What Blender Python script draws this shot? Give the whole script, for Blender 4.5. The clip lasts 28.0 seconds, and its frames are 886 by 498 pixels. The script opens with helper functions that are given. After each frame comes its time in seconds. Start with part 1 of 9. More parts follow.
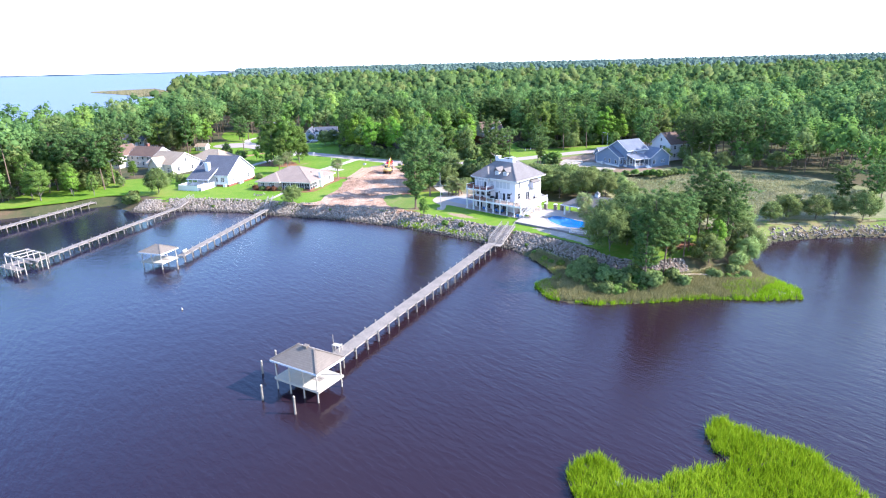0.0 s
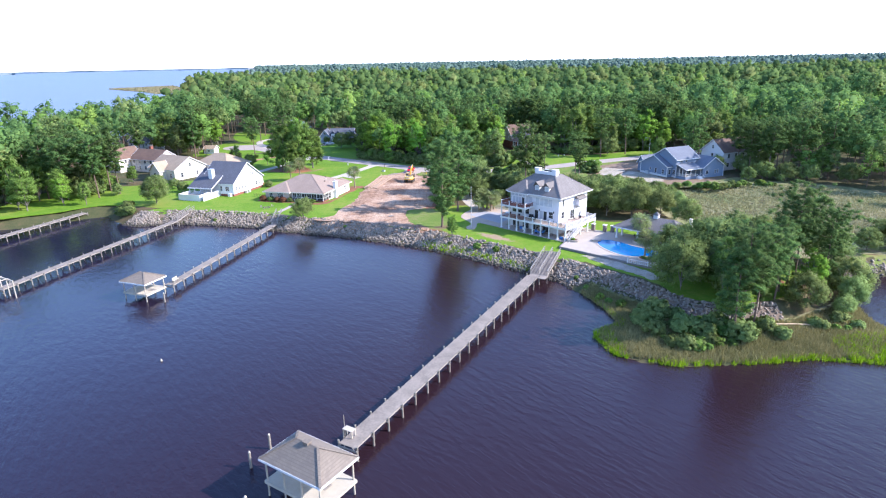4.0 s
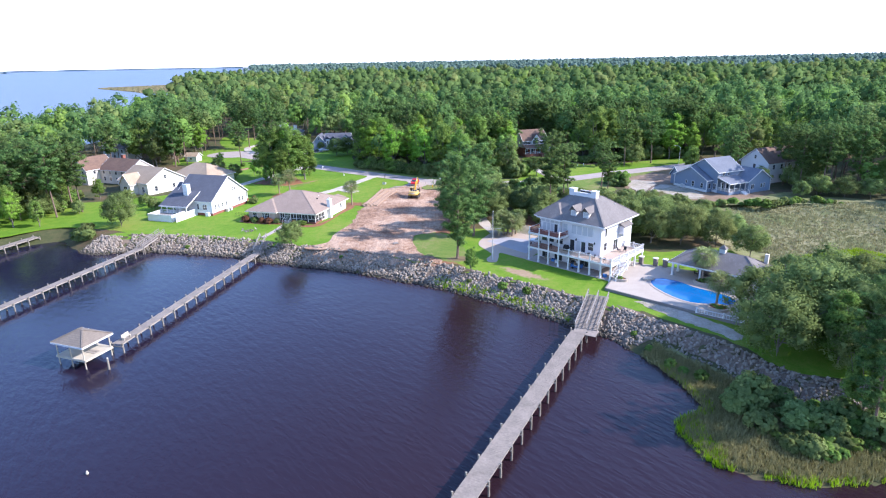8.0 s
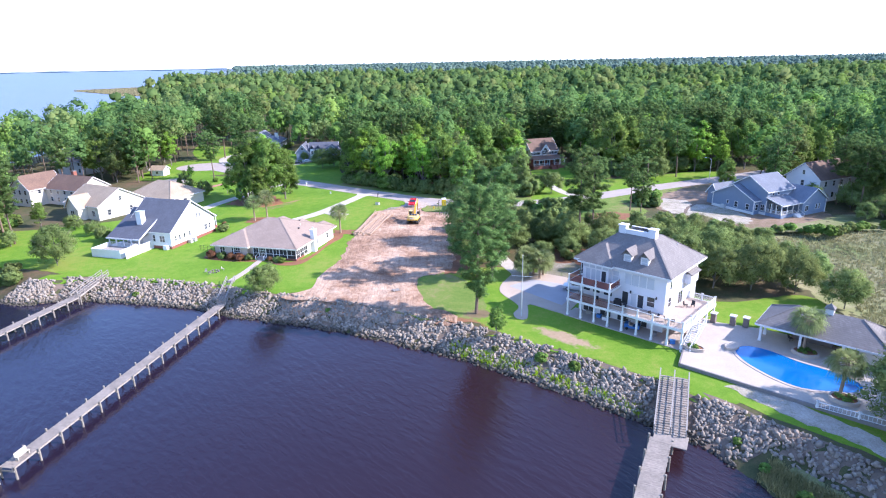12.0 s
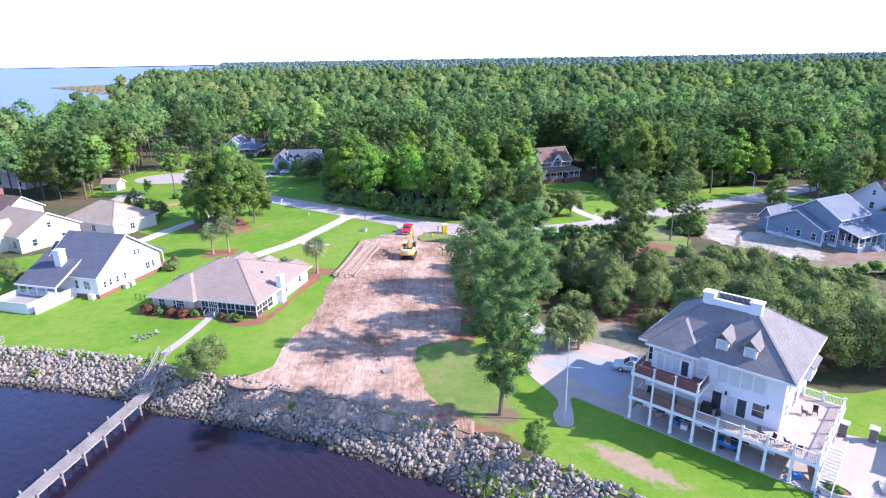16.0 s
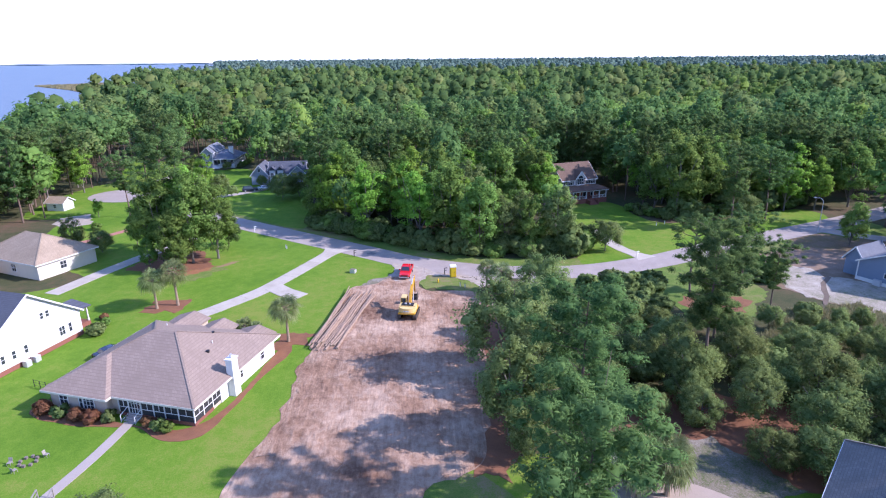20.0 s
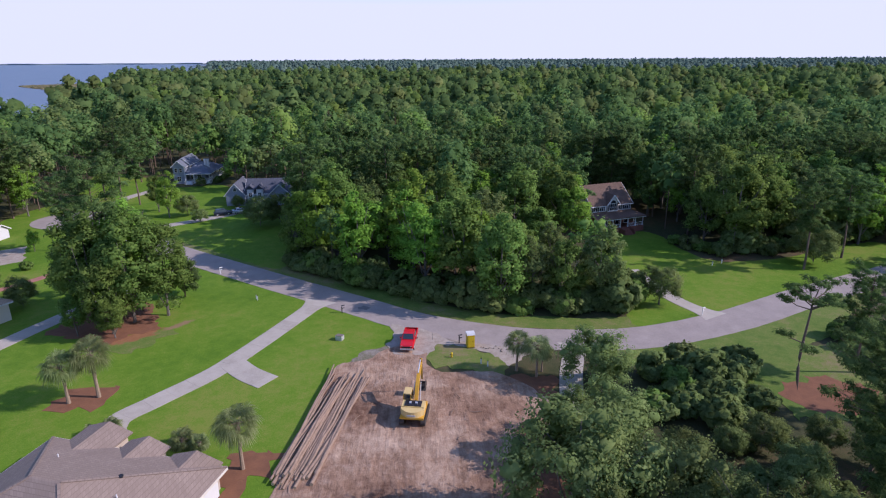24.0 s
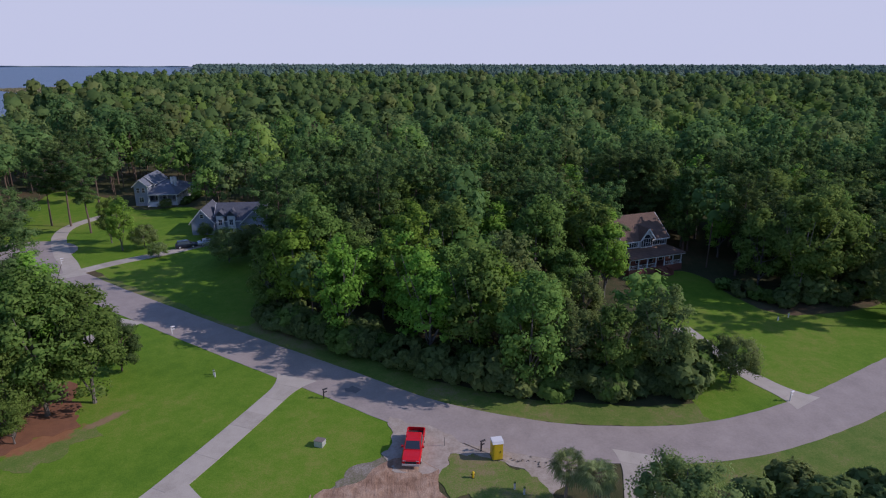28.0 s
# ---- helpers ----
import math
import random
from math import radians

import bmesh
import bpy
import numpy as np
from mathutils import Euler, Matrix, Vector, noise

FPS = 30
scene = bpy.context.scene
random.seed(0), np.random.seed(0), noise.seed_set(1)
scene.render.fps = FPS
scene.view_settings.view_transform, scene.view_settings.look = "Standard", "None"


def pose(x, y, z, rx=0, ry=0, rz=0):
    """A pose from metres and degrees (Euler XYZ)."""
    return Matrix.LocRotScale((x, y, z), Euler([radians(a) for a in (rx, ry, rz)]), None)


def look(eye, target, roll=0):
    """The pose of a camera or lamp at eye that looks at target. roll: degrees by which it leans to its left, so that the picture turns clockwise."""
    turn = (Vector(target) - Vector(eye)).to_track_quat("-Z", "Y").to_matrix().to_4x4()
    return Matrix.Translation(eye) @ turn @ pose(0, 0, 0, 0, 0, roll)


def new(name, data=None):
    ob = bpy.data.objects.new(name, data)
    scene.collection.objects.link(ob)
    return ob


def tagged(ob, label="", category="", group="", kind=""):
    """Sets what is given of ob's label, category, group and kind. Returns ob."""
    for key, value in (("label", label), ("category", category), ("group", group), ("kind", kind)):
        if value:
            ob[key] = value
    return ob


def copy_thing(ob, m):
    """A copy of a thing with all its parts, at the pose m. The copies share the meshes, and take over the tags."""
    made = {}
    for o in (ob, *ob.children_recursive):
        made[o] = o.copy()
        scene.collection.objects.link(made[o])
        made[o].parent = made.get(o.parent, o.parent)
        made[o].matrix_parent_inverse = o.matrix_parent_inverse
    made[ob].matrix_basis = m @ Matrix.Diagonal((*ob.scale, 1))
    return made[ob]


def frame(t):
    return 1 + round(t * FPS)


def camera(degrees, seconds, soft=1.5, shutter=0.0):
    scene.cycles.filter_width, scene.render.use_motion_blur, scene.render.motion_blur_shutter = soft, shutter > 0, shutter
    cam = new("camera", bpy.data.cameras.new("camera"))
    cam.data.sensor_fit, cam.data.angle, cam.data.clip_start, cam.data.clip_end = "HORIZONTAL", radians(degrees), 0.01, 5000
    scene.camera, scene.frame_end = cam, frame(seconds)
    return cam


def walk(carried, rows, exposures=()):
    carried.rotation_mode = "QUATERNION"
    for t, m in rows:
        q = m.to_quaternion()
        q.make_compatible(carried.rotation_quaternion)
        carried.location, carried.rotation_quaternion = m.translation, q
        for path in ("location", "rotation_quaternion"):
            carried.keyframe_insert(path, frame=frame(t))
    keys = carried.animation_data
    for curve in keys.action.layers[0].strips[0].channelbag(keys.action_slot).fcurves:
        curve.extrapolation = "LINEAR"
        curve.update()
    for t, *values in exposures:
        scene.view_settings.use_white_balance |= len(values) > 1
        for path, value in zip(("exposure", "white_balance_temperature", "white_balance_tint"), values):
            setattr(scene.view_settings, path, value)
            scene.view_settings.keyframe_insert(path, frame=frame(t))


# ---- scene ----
cam = camera(73.52, 28.0, soft=1.15)
PATH = [
    (0, (5.439, -28.203, 42.609), (5.475, -26.297, 42.004), -1.4),
    (0.5, (5.159, -25.61, 42.599), (5.187, -23.704, 41.993), -1.3),
    (1, (4.875, -22.987, 42.584), (4.896, -21.081, 41.978), -1.4),
    (1.5, (4.557, -20.306, 42.567), (4.57, -18.401, 41.96), -1.4),
    (2, (4.19, -17.553, 42.547), (4.197, -15.648, 41.94), -1.4),
    (2.5, (3.784, -14.752, 42.515), (3.782, -12.846, 41.908), -1.4),
    (3, (3.368, -11.875, 42.485), (3.357, -9.97, 41.877), -1.2),
    (3.5, (2.915, -8.878, 42.466), (2.899, -6.973, 41.857), -1.2),
    (5.5, (0.901, 3.621, 42.368), (0.878, 5.525, 41.758), -1.0),
    (6, (0.39, 6.787, 42.363), (0.369, 8.691, 41.753), -0.9),
    (6.5, (-0.117, 9.976, 42.37), (-0.135, 11.88, 41.759), -0.9),
    (7, (-0.639, 13.211, 42.366), (-0.653, 15.116, 41.754), -0.9),
    (7.5, (-1.16, 16.471, 42.348), (-1.171, 18.375, 41.735), -1.0),
    (8, (-1.713, 19.803, 42.328), (-1.717, 21.707, 41.716), -1.1),
    (8.5, (-2.32, 23.188, 42.331), (-2.317, 25.092, 41.718), -1.1),
    (9, (-2.972, 26.554, 42.331), (-2.962, 28.458, 41.718), -1.2),
    (9.5, (-3.646, 29.902, 42.335), (-3.63, 31.806, 41.723), -1.2),
    (10, (-4.286, 33.269, 42.334), (-4.261, 35.174, 41.724), -1.2),
    (10.5, (-4.853, 36.713, 42.324), (-4.822, 38.617, 41.715), -1.2),
    (11, (-5.337, 40.243, 42.319), (-5.304, 42.148, 41.71), -1.2),
    (11.5, (-5.739, 43.864, 42.329), (-5.705, 45.769, 41.721), -1.2),
    (12, (-6.065, 47.547, 42.358), (-6.026, 49.451, 41.749), -1.1),
    (12.5, (-6.336, 51.266, 42.368), (-6.293, 53.17, 41.759), -1.3),
    (14.5, (-7.118, 66.157, 42.349), (-7.06, 68.06, 41.735), -0.9),
    (15, (-7.283, 69.919, 42.356), (-7.22, 71.821, 41.741), -0.9),
    (15.5, (-7.419, 73.649, 42.364), (-7.352, 75.55, 41.747), -0.9),
    (16, (-7.538, 77.395, 42.367), (-7.468, 79.296, 41.749), -0.9),
    (16.5, (-7.682, 81.17, 42.401), (-7.611, 83.071, 41.783), -1.0),
    (17, (-7.852, 84.959, 42.413), (-7.779, 86.86, 41.795), -1.0),
    (17.5, (-8.037, 88.689, 42.397), (-7.961, 90.589, 41.78), -0.9),
    (18, (-8.225, 92.405, 42.384), (-8.147, 94.305, 41.766), -0.9),
    (18.5, (-8.442, 96.129, 42.36), (-8.361, 98.03, 41.742), -0.8),
    (19, (-8.615, 99.825, 42.336), (-8.532, 101.725, 41.718), -0.7),
    (19.5, (-8.723, 103.4, 42.329), (-8.638, 105.3, 41.711), -0.6),
    (20, (-8.837, 106.924, 42.336), (-8.75, 108.824, 41.717), -0.5),
    (20.5, (-8.943, 110.449, 42.351), (-8.854, 112.349, 41.731), -0.4),
    (21, (-9.066, 113.955, 42.373), (-8.975, 115.854, 41.752), -0.3),
    (21.5, (-9.222, 117.448, 42.395), (-9.128, 119.348, 41.776), -0.3),
    (23.5, (-10.01, 131.388, 42.549), (-9.909, 133.287, 41.931), -0.3),
    (24, (-10.2, 134.866, 42.566), (-10.098, 136.766, 41.949), -0.3),
    (24.5, (-10.386, 138.357, 42.585), (-10.282, 140.257, 41.968), -0.1),
    (25, (-10.541, 141.863, 42.617), (-10.435, 143.763, 42.001), -0.0),
    (25.5, (-10.721, 145.353, 42.674), (-10.613, 147.252, 42.057), 0.1),
    (26, (-10.933, 148.642, 42.758), (-10.824, 150.543, 42.146), 0.1),
    (26.5, (-11.184, 151.597, 42.86), (-11.065, 153.499, 42.252), 0.2),
    (27, (-11.463, 154.19, 42.965), (-11.333, 156.092, 42.359), 0.2),
    (27.5, (-11.703, 156.446, 43.04), (-11.568, 158.348, 42.437), 0.2),
    (28, (-11.958, 158.552, 43.094), (-11.816, 160.454, 42.491), 0.1),
]
walk(cam, [(t, look(e, g, r)) for t, e, g, r in PATH],
     exposures=[(0.0, 2.4, 5850, 18), (3.0, 2.2, 5850, 18), (6.0, 1.87, 5850, 20), (9.0, 2.03, 5850, 19), (12.0, 2.17, 5750, 22), (17.0, 2.12, 5650, 27),
                (19.0, 1.8, 5600, 29), (21.5, 1.32, 5600, 29), (24.0, 0.78, 5950, 28), (28.0, 0.25, 6000, 26)])

# ---- more imports ----
from mathutils import geometry

# ---- light ----
SUN_EL, SUN_AZ = radians(34), radians(97)
world = bpy.data.worlds.new("sky")
scene.world = world
world.use_nodes = True
wn = world.node_tree
sky = wn.nodes.new("ShaderNodeTexSky")
sky.sky_type = "NISHITA"
sky.sun_disc = False
sky.sun_elevation, sky.sun_rotation = SUN_EL, SUN_AZ
sky.air_density, sky.dust_density, sky.ozone_density = 0.8, 0.3, 4.0
wn.nodes["Background"].inputs[1].default_value = 0.15
veil = wn.nodes.new("ShaderNodeMix")
veil.data_type, veil.blend_type = "RGBA", "DARKEN"
veil.inputs[0].default_value, veil.inputs[7].default_value = 1.0, (2.95, 3.22, 3.75, 1)
wn.links.new(sky.outputs[0], veil.inputs[6])
wn.links.new(veil.outputs[2], wn.nodes["Background"].inputs[0])
sun = new("sun", bpy.data.lights.new("sun", "SUN"))
sun.data.energy, sun.data.angle, sun.data.color = 2.55, radians(0.6), (1.0, 0.93, 0.83)
sun_way = Vector((math.sin(SUN_AZ) * math.cos(SUN_EL), math.cos(SUN_AZ) * math.cos(SUN_EL), math.sin(SUN_EL)))
sun.matrix_world = Matrix.Translation((0, 0, 120)) @ sun_way.to_track_quat("Z", "Y").to_matrix().to_4x4()

# ---- materials ----
def srgb(r, g, b):
    return tuple(((c / 255 + 0.055) / 1.055) ** 2.4 if c > 10 else c / 3294.6 for c in (r, g, b)) + (1.0,)


class Nodes:
    def __init__(self, name):
        self.mat = bpy.data.materials.new(name)
        self.mat.use_nodes = True
        self.t = self.mat.node_tree
        self.bsdf = self.t.nodes["Principled BSDF"]

    def add(self, kind, **inputs):
        n = self.t.nodes.new("ShaderNode" + kind)
        for k, v in inputs.items():
            self.put(n, k.replace("_", " "), v)
        return n

    def put(self, node, key, v):
        s = node.inputs[key] if not key.isdigit() else node.inputs[int(key)]
        if isinstance(v, bpy.types.NodeSocket):
            self.t.links.new(v, s)
        else:
            s.default_value = v

    def coords(self, kind="Object", scale=(1, 1, 1)):
        c = self.add("TexCoord").outputs[kind] if kind != "World" else self.add("NewGeometry").outputs["Position"]
        if tuple(scale) == (1, 1, 1):
            return c
        m = self.add("Mapping", Vector=c, Scale=scale)
        return m.outputs[0]

    def noise(self, vec, scale, detail=4.0, rough=0.6):
        return self.add("TexNoise", Vector=vec, Scale=scale, Detail=detail, Roughness=rough).outputs[0]

    def ramp(self, fac, stops):
        r = self.add("ValToRGB", Fac=fac)
        e = r.color_ramp.elements
        while len(e) < len(stops):
            e.new(0.5)
        for el, (p, c) in zip(e, stops):
            el.position, el.color = p, c
        return r.outputs[0]

    def mix(self, fac, a, b, blend="MIX"):
        m = self.t.nodes.new("ShaderNodeMix")
        m.data_type, m.blend_type = "RGBA", blend
        for i, v in ((0, fac), (6, a), (7, b)):
            if isinstance(v, bpy.types.NodeSocket):
                self.t.links.new(v, m.inputs[i])
            else:
                m.inputs[i].default_value = v
        return m.outputs[2]

    def bump(self, height, strength=0.3, dist=0.05):
        b = self.add("Bump", Height=height, Strength=strength, Distance=dist)
        self.put(self.bsdf, "Normal", b.outputs[0])

    def done(self, color, rough=0.8, metal=0.0, spec=0.3):
        self.put(self.bsdf, "Base Color", color)
        self.put(self.bsdf, "Roughness", rough)
        self.put(self.bsdf, "Metallic", metal)
        self.put(self.bsdf, "Specular IOR Level", spec)
        return self.mat


def plain(name, c1, c2, scale=0.6, fine=9.0, rough=0.75, bump=0.15, dist=0.02, metal=0.0, spec=0.3, space="Object"):
    """Two tones mixed by coarse stains and fine grain."""
    n = Nodes(name)
    v = n.coords(space)
    a, b = n.noise(v, scale), n.noise(v, fine, 5.0)
    f = n.add("MapRange", Value=n.mix(0.45, a, b), From_Min=0.32, From_Max=0.68).outputs[0]
    n.bump(b, bump, dist)
    return n.done(n.mix(f, c1, c2), rough, metal, spec)


def lapped(name, c1, c2, lap=0.18, rough=0.6):
    """Horizontal lap siding."""
    n = Nodes(name)
    v = n.coords("Object")
    z = n.add("SeparateXYZ", Vector=v).outputs[2]
    m = n.t.nodes.new("ShaderNodeMath")
    m.operation = "FRACT"
    d = n.t.nodes.new("ShaderNodeMath")
    d.operation = "DIVIDE"
    n.t.links.new(z, d.inputs[0])
    d.inputs[1].default_value = lap
    n.t.links.new(d.outputs[0], m.inputs[0])
    n.bump(m.outputs[0], 0.5, 0.02)
    return n.done(n.mix(n.noise(v, 1.2), c1, c2), rough)


def shingled(name, c1, c2, c3, row=0.16):
    """Roof shingles: courses by height with uneven tabs."""
    n = Nodes(name)
    v = n.coords("Object")
    s = n.add("SeparateXYZ", Vector=v)
    w = n.t.nodes.new("ShaderNodeMath")
    w.operation = "ADD"
    n.t.links.new(s.outputs[0], w.inputs[0])
    n.t.links.new(s.outputs[1], w.inputs[1])
    cv = n.add("CombineXYZ", X=w.outputs[0], Y=s.outputs[2], Z=0.0).outputs[0]
    br = n.add("TexBrick", Vector=cv, Color1=c1, Color2=c2, Mortar=c3, Scale=1.0)
    br.inputs["Brick Width"].default_value, br.inputs["Row Height"].default_value = 0.34, row
    br.inputs["Mortar Size"].default_value = 0.012
    big = n.noise(v, 0.35)
    col = n.mix(n.add("MapRange", Value=big, From_Min=0.35, From_Max=0.7, To_Max=0.6).outputs[0], br.outputs[0], c3)
    n.bump(br.outputs["Fac"], 0.35, 0.02)
    return n.done(col, 0.88)


def leafy(name, dark, mid, light, clump=0.25, tone=0.25, glow=0.5):
    """Foliage: tones by leaf, by clump and by plant."""
    n = Nodes(name)
    isl = n.add("NewGeometry").outputs["Random Per Island"]
    big = n.noise(n.coords("World"), clump, 2.0)
    obj = n.add("ObjectInfo").outputs["Random"]
    tree = n.noise(n.coords("World"), 0.07, 1.0)
    f = n.mix(0.72, isl, n.mix(0.5, big, tree))
    col = n.ramp(f, [(0.26, dark), (0.5, mid), (0.72, light)])
    val = n.add("MapRange", Value=obj, To_Min=1.5 - tone, To_Max=1.5 + tone).outputs[0]
    hue = n.add("HueSaturation", Color=col, Value=val, Saturation=1.07)
    n.put(hue, "Hue", n.add("MapRange", Value=obj, To_Min=0.484, To_Max=0.512).outputs[0])
    c = hue.outputs[0]
    n.done(c, 0.9, 0.0, 0.05)
    tr = n.add("BsdfTranslucent", Color=c)
    mx = n.add("MixShader", Fac=glow)
    n.t.links.new(n.bsdf.outputs[0], mx.inputs[1])
    n.t.links.new(tr.outputs[0], mx.inputs[2])
    n.t.links.new(mx.outputs[0], n.t.nodes["Material Output"].inputs[0])
    return n.mat


def rgb(r, g, b):
    return (r, g, b, 1.0)


M = {}
M["white"] = plain("white_paint", rgb(.70, .69, .675), rgb(.62, .61, .60), 0.8, 14, 0.5, 0.05)
M["white_old"] = plain("weathered_white_paint", rgb(.47, .42, .335), rgb(.36, .32, .25), 0.8, 10, 0.7, 0.12)
M["siding_white"] = lapped("white_siding", rgb(.66, .65, .66), rgb(.60, .59, .60))
M["siding_cream"] = lapped("cream_siding", rgb(.70, .64, .56), rgb(.62, .56, .48))
M["siding_blue"] = lapped("blue_siding", rgb(.20, .25, .325), rgb(.165, .21, .285))
M["siding_grey"] = lapped("grey_siding", rgb(.30, .33, .40), rgb(.25, .28, .35))
M["stucco_tan"] = plain("tan_stucco", rgb(.52, .42, .34), rgb(.45, .36, .29), 0.9, 20, 0.85, 0.2)
M["roof_slate"] = shingled("slate_grey_shingles", rgb(.232, .208, .192), rgb(.178, .160, .149), rgb(.130, .117, .110))
M["roof_tan"] = shingled("tan_brown_shingles", rgb(.312, .236, .186), rgb(.264, .198, .155), rgb(.216, .160, .124))
M["roof_dark"] = shingled("charcoal_shingles", rgb(.115, .12, .145), rgb(.092, .097, .118), rgb(.068, .072, .085))
# Blue-grey of the far shore has the distance haze painted in.
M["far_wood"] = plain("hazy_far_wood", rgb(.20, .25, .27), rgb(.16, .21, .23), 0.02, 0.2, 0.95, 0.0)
M["roof_brown"] = shingled("brown_shingles", rgb(.21, .13, .09), rgb(.16, .10, .07), rgb(.10, .065, .05))
M["roof_cream"] = shingled("weathered_buff_shingles", rgb(.40, .31, .22), rgb(.34, .26, .18), rgb(.25, .19, .13))
M["roof_blue"] = shingled("blue_grey_shingles", rgb(.18, .195, .225), rgb(.15, .165, .195), rgb(.11, .12, .145))
M["roof_dock"] = shingled("weathered_grey_shingles", rgb(.225, .185, .145), rgb(.18, .15, .12), rgb(.135, .112, .09))
M["brick"] = plain("red_brick", rgb(.26, .10, .07), rgb(.19, .075, .055), 3.0, 22, 0.9, 0.3)
M["wood_grey"] = plain("weathered_grey_timber", rgb(.32, .285, .25), rgb(.23, .205, .18), 1.5, 16, 0.85, 0.25)
M["plank"] = plain("weathered_dock_plank", rgb(.31, .26, .215), rgb(.16, .135, .11), 0.5, 3.0, 0.85, 0.2)
M["pile"] = plain("treated_timber_pile", rgb(.29, .26, .215), rgb(.17, .145, .115), 1.0, 8, 0.9, 0.3)
M["deck_red"] = plain("stained_red_deck", rgb(.24, .095, .07), rgb(.18, .07, .055), 1.2, 12, 0.7, 0.15)
M["deck_tan"] = plain("sunlit_tan_deck", rgb(.46, .36, .29), rgb(.38, .29, .23), 1.2, 12, 0.75, 0.15)
def slab_material():
    n = Nodes("worn_concrete_slabs")
    v = n.coords("World")
    r = n.add("ObjectInfo").outputs["Random"]
    stain_sky_mix, grain = n.noise(v, 0.55, 7.0, 0.7), n.noise(v, 9.0, 5.0)
    f = n.mix(0.14, n.mix(0.4, stain_sky_mix, grain), r)
    n.bump(grain, 0.2, 0.01)
    return n.done(n.ramp(f, [(0.28, rgb(.29, .25, .20)), (0.5, rgb(.42, .37, .305)), (0.72, rgb(.50, .445, .37))]), 0.85)


M["slab"] = slab_material()
M["concrete"] = plain("pale_concrete", rgb(.42, .355, .31), rgb(.325, .275, .24), 0.25, 6, 0.85, 0.15, 0.01, space="World")
M["patio"] = plain("cream_pool_paving", rgb(.43, .37, .305), rgb(.35, .295, .24), 0.5, 5, 0.8, 0.1, 0.01, space="World")
M["apron"] = plain("tan_concrete_apron", rgb(.43, .345, .275), rgb(.34, .27, .215), 0.4, 6, 0.85, 0.1, 0.01, space="World")
M["slab_blue"] = plain("blue_grey_parking_slab", rgb(.355, .345, .355), rgb(.285, .275, .29), 0.3, 6, 0.85, 0.1, 0.01, space="World")
M["asphalt"] = plain("pale_worn_asphalt", rgb(.385, .325, .285), rgb(.275, .232, .205), 0.35, 4, 0.9, 0.2, 0.01, space="World")
M["pole"] = plain("galvanised_pole", rgb(.62, .62, .63), rgb(.52, .52, .53), 2, 9, 0.4, 0.05, metal=0.4)
M["dark_metal"] = plain("dark_metal", rgb(.045, .045, .05), rgb(.03, .03, .035), 3, 12, 0.5, 0.1, metal=0.5)
M["rubber"] = plain("black_rubber", rgb(.022, .022, .024), rgb(.03, .03, .03), 4, 20, 0.8, 0.2)
M["stone_cap"] = plain("stone_pillar", rgb(.22, .18, .16), rgb(.15, .125, .11), 3, 10, 0.9, 0.3)
M["retaining"] = plain("grey_block_wall", rgb(.21, .19, .18), rgb(.15, .14, .13), 2, 9, 0.9, 0.3)
M["mulch"] = plain("red_pine_straw", rgb(.26, .115, .058), rgb(.16, .072, .040), 0.8, 11, 0.95, 0.5, 0.05, space="World")
M["paver"] = plain("pink_brick_paving", rgb(.42, .19, .14), rgb(.32, .14, .105), 0.6, 8, 0.9, 0.3, 0.02, space="World")
M["gravel"] = plain("pale_crushed_gravel", rgb(.46, .395, .325), rgb(.27, .215, .165), 0.8, 4, 0.95, 0.4, 0.05, space="World")
M["bank_soil"] = plain("brown_bank_soil", rgb(.20, .145, .105), rgb(.105, .08, .06), 0.5, 5, 0.95, 0.5, 0.06, space="World")
M["sand"] = plain("pale_sand", rgb(.43, .385, .34), rgb(.30, .265, .23), 0.35, 3, 0.95, 0.4, 0.05, space="World")
M["bark"] = plain("pine_bark", rgb(.21, .145, .11), rgb(.12, .085, .065), 2, 9, 0.95, 0.5, 0.03)
M["palm_trunk"] = plain("tan_palm_trunk", rgb(.36, .27, .19), rgb(.22, .16, .11), 1.5, 9, 0.95, 0.5, 0.03)
M["bark_grey"] = plain("grey_bark", rgb(.20, .175, .15), rgb(.12, .105, .09), 2, 9, 0.95, 0.5, 0.03)
M["red_paint"] = plain("red_car_paint", rgb(.62, .012, .018), rgb(.55, .01, .015), 2, 8, 0.22, 0.0, spec=0.5)
M["silver_paint"] = plain("silver_car_paint", rgb(.55, .56, .58), rgb(.50, .51, .53), 2, 8, 0.25, 0.0, metal=0.3, spec=0.5)
M["dark_paint"] = plain("dark_blue_car_paint", rgb(.025, .03, .045), rgb(.02, .025, .04), 2, 8, 0.2, 0.0, spec=0.5)
M["digger_yellow"] = plain("worn_yellow_paint", rgb(.66, .36, .035), rgb(.55, .29, .03), 1.5, 8, 0.5, 0.1)
M["digger_cream"] = plain("faded_cream_yellow_paint", rgb(.70, .52, .22), rgb(.60, .43, .17), 1.5, 8, 0.55, 0.1)
M["yellow_plastic"] = plain("yellow_plastic", rgb(.70, .48, .02), rgb(.62, .41, .02), 2, 8, 0.45, 0.05)
M["steel_dirty"] = plain("muddy_steel", rgb(.10, .085, .075), rgb(.06, .05, .045), 3, 10, 0.7, 0.3, metal=0.4)
M["log_end"] = plain("cut_log_end", rgb(.58, .44, .28), rgb(.48, .35, .21), 3, 12, 0.9, 0.2)
M["log_bark"] = plain("stripped_log_bark", rgb(.37, .26, .185), rgb(.21, .145, .105), 1.2, 7, 0.95, 0.5, 0.03)
M["blue_plastic"] = plain("blue_plastic", rgb(.05, .17, .42), rgb(.04, .13, .35), 2, 8, 0.5, 0.05)
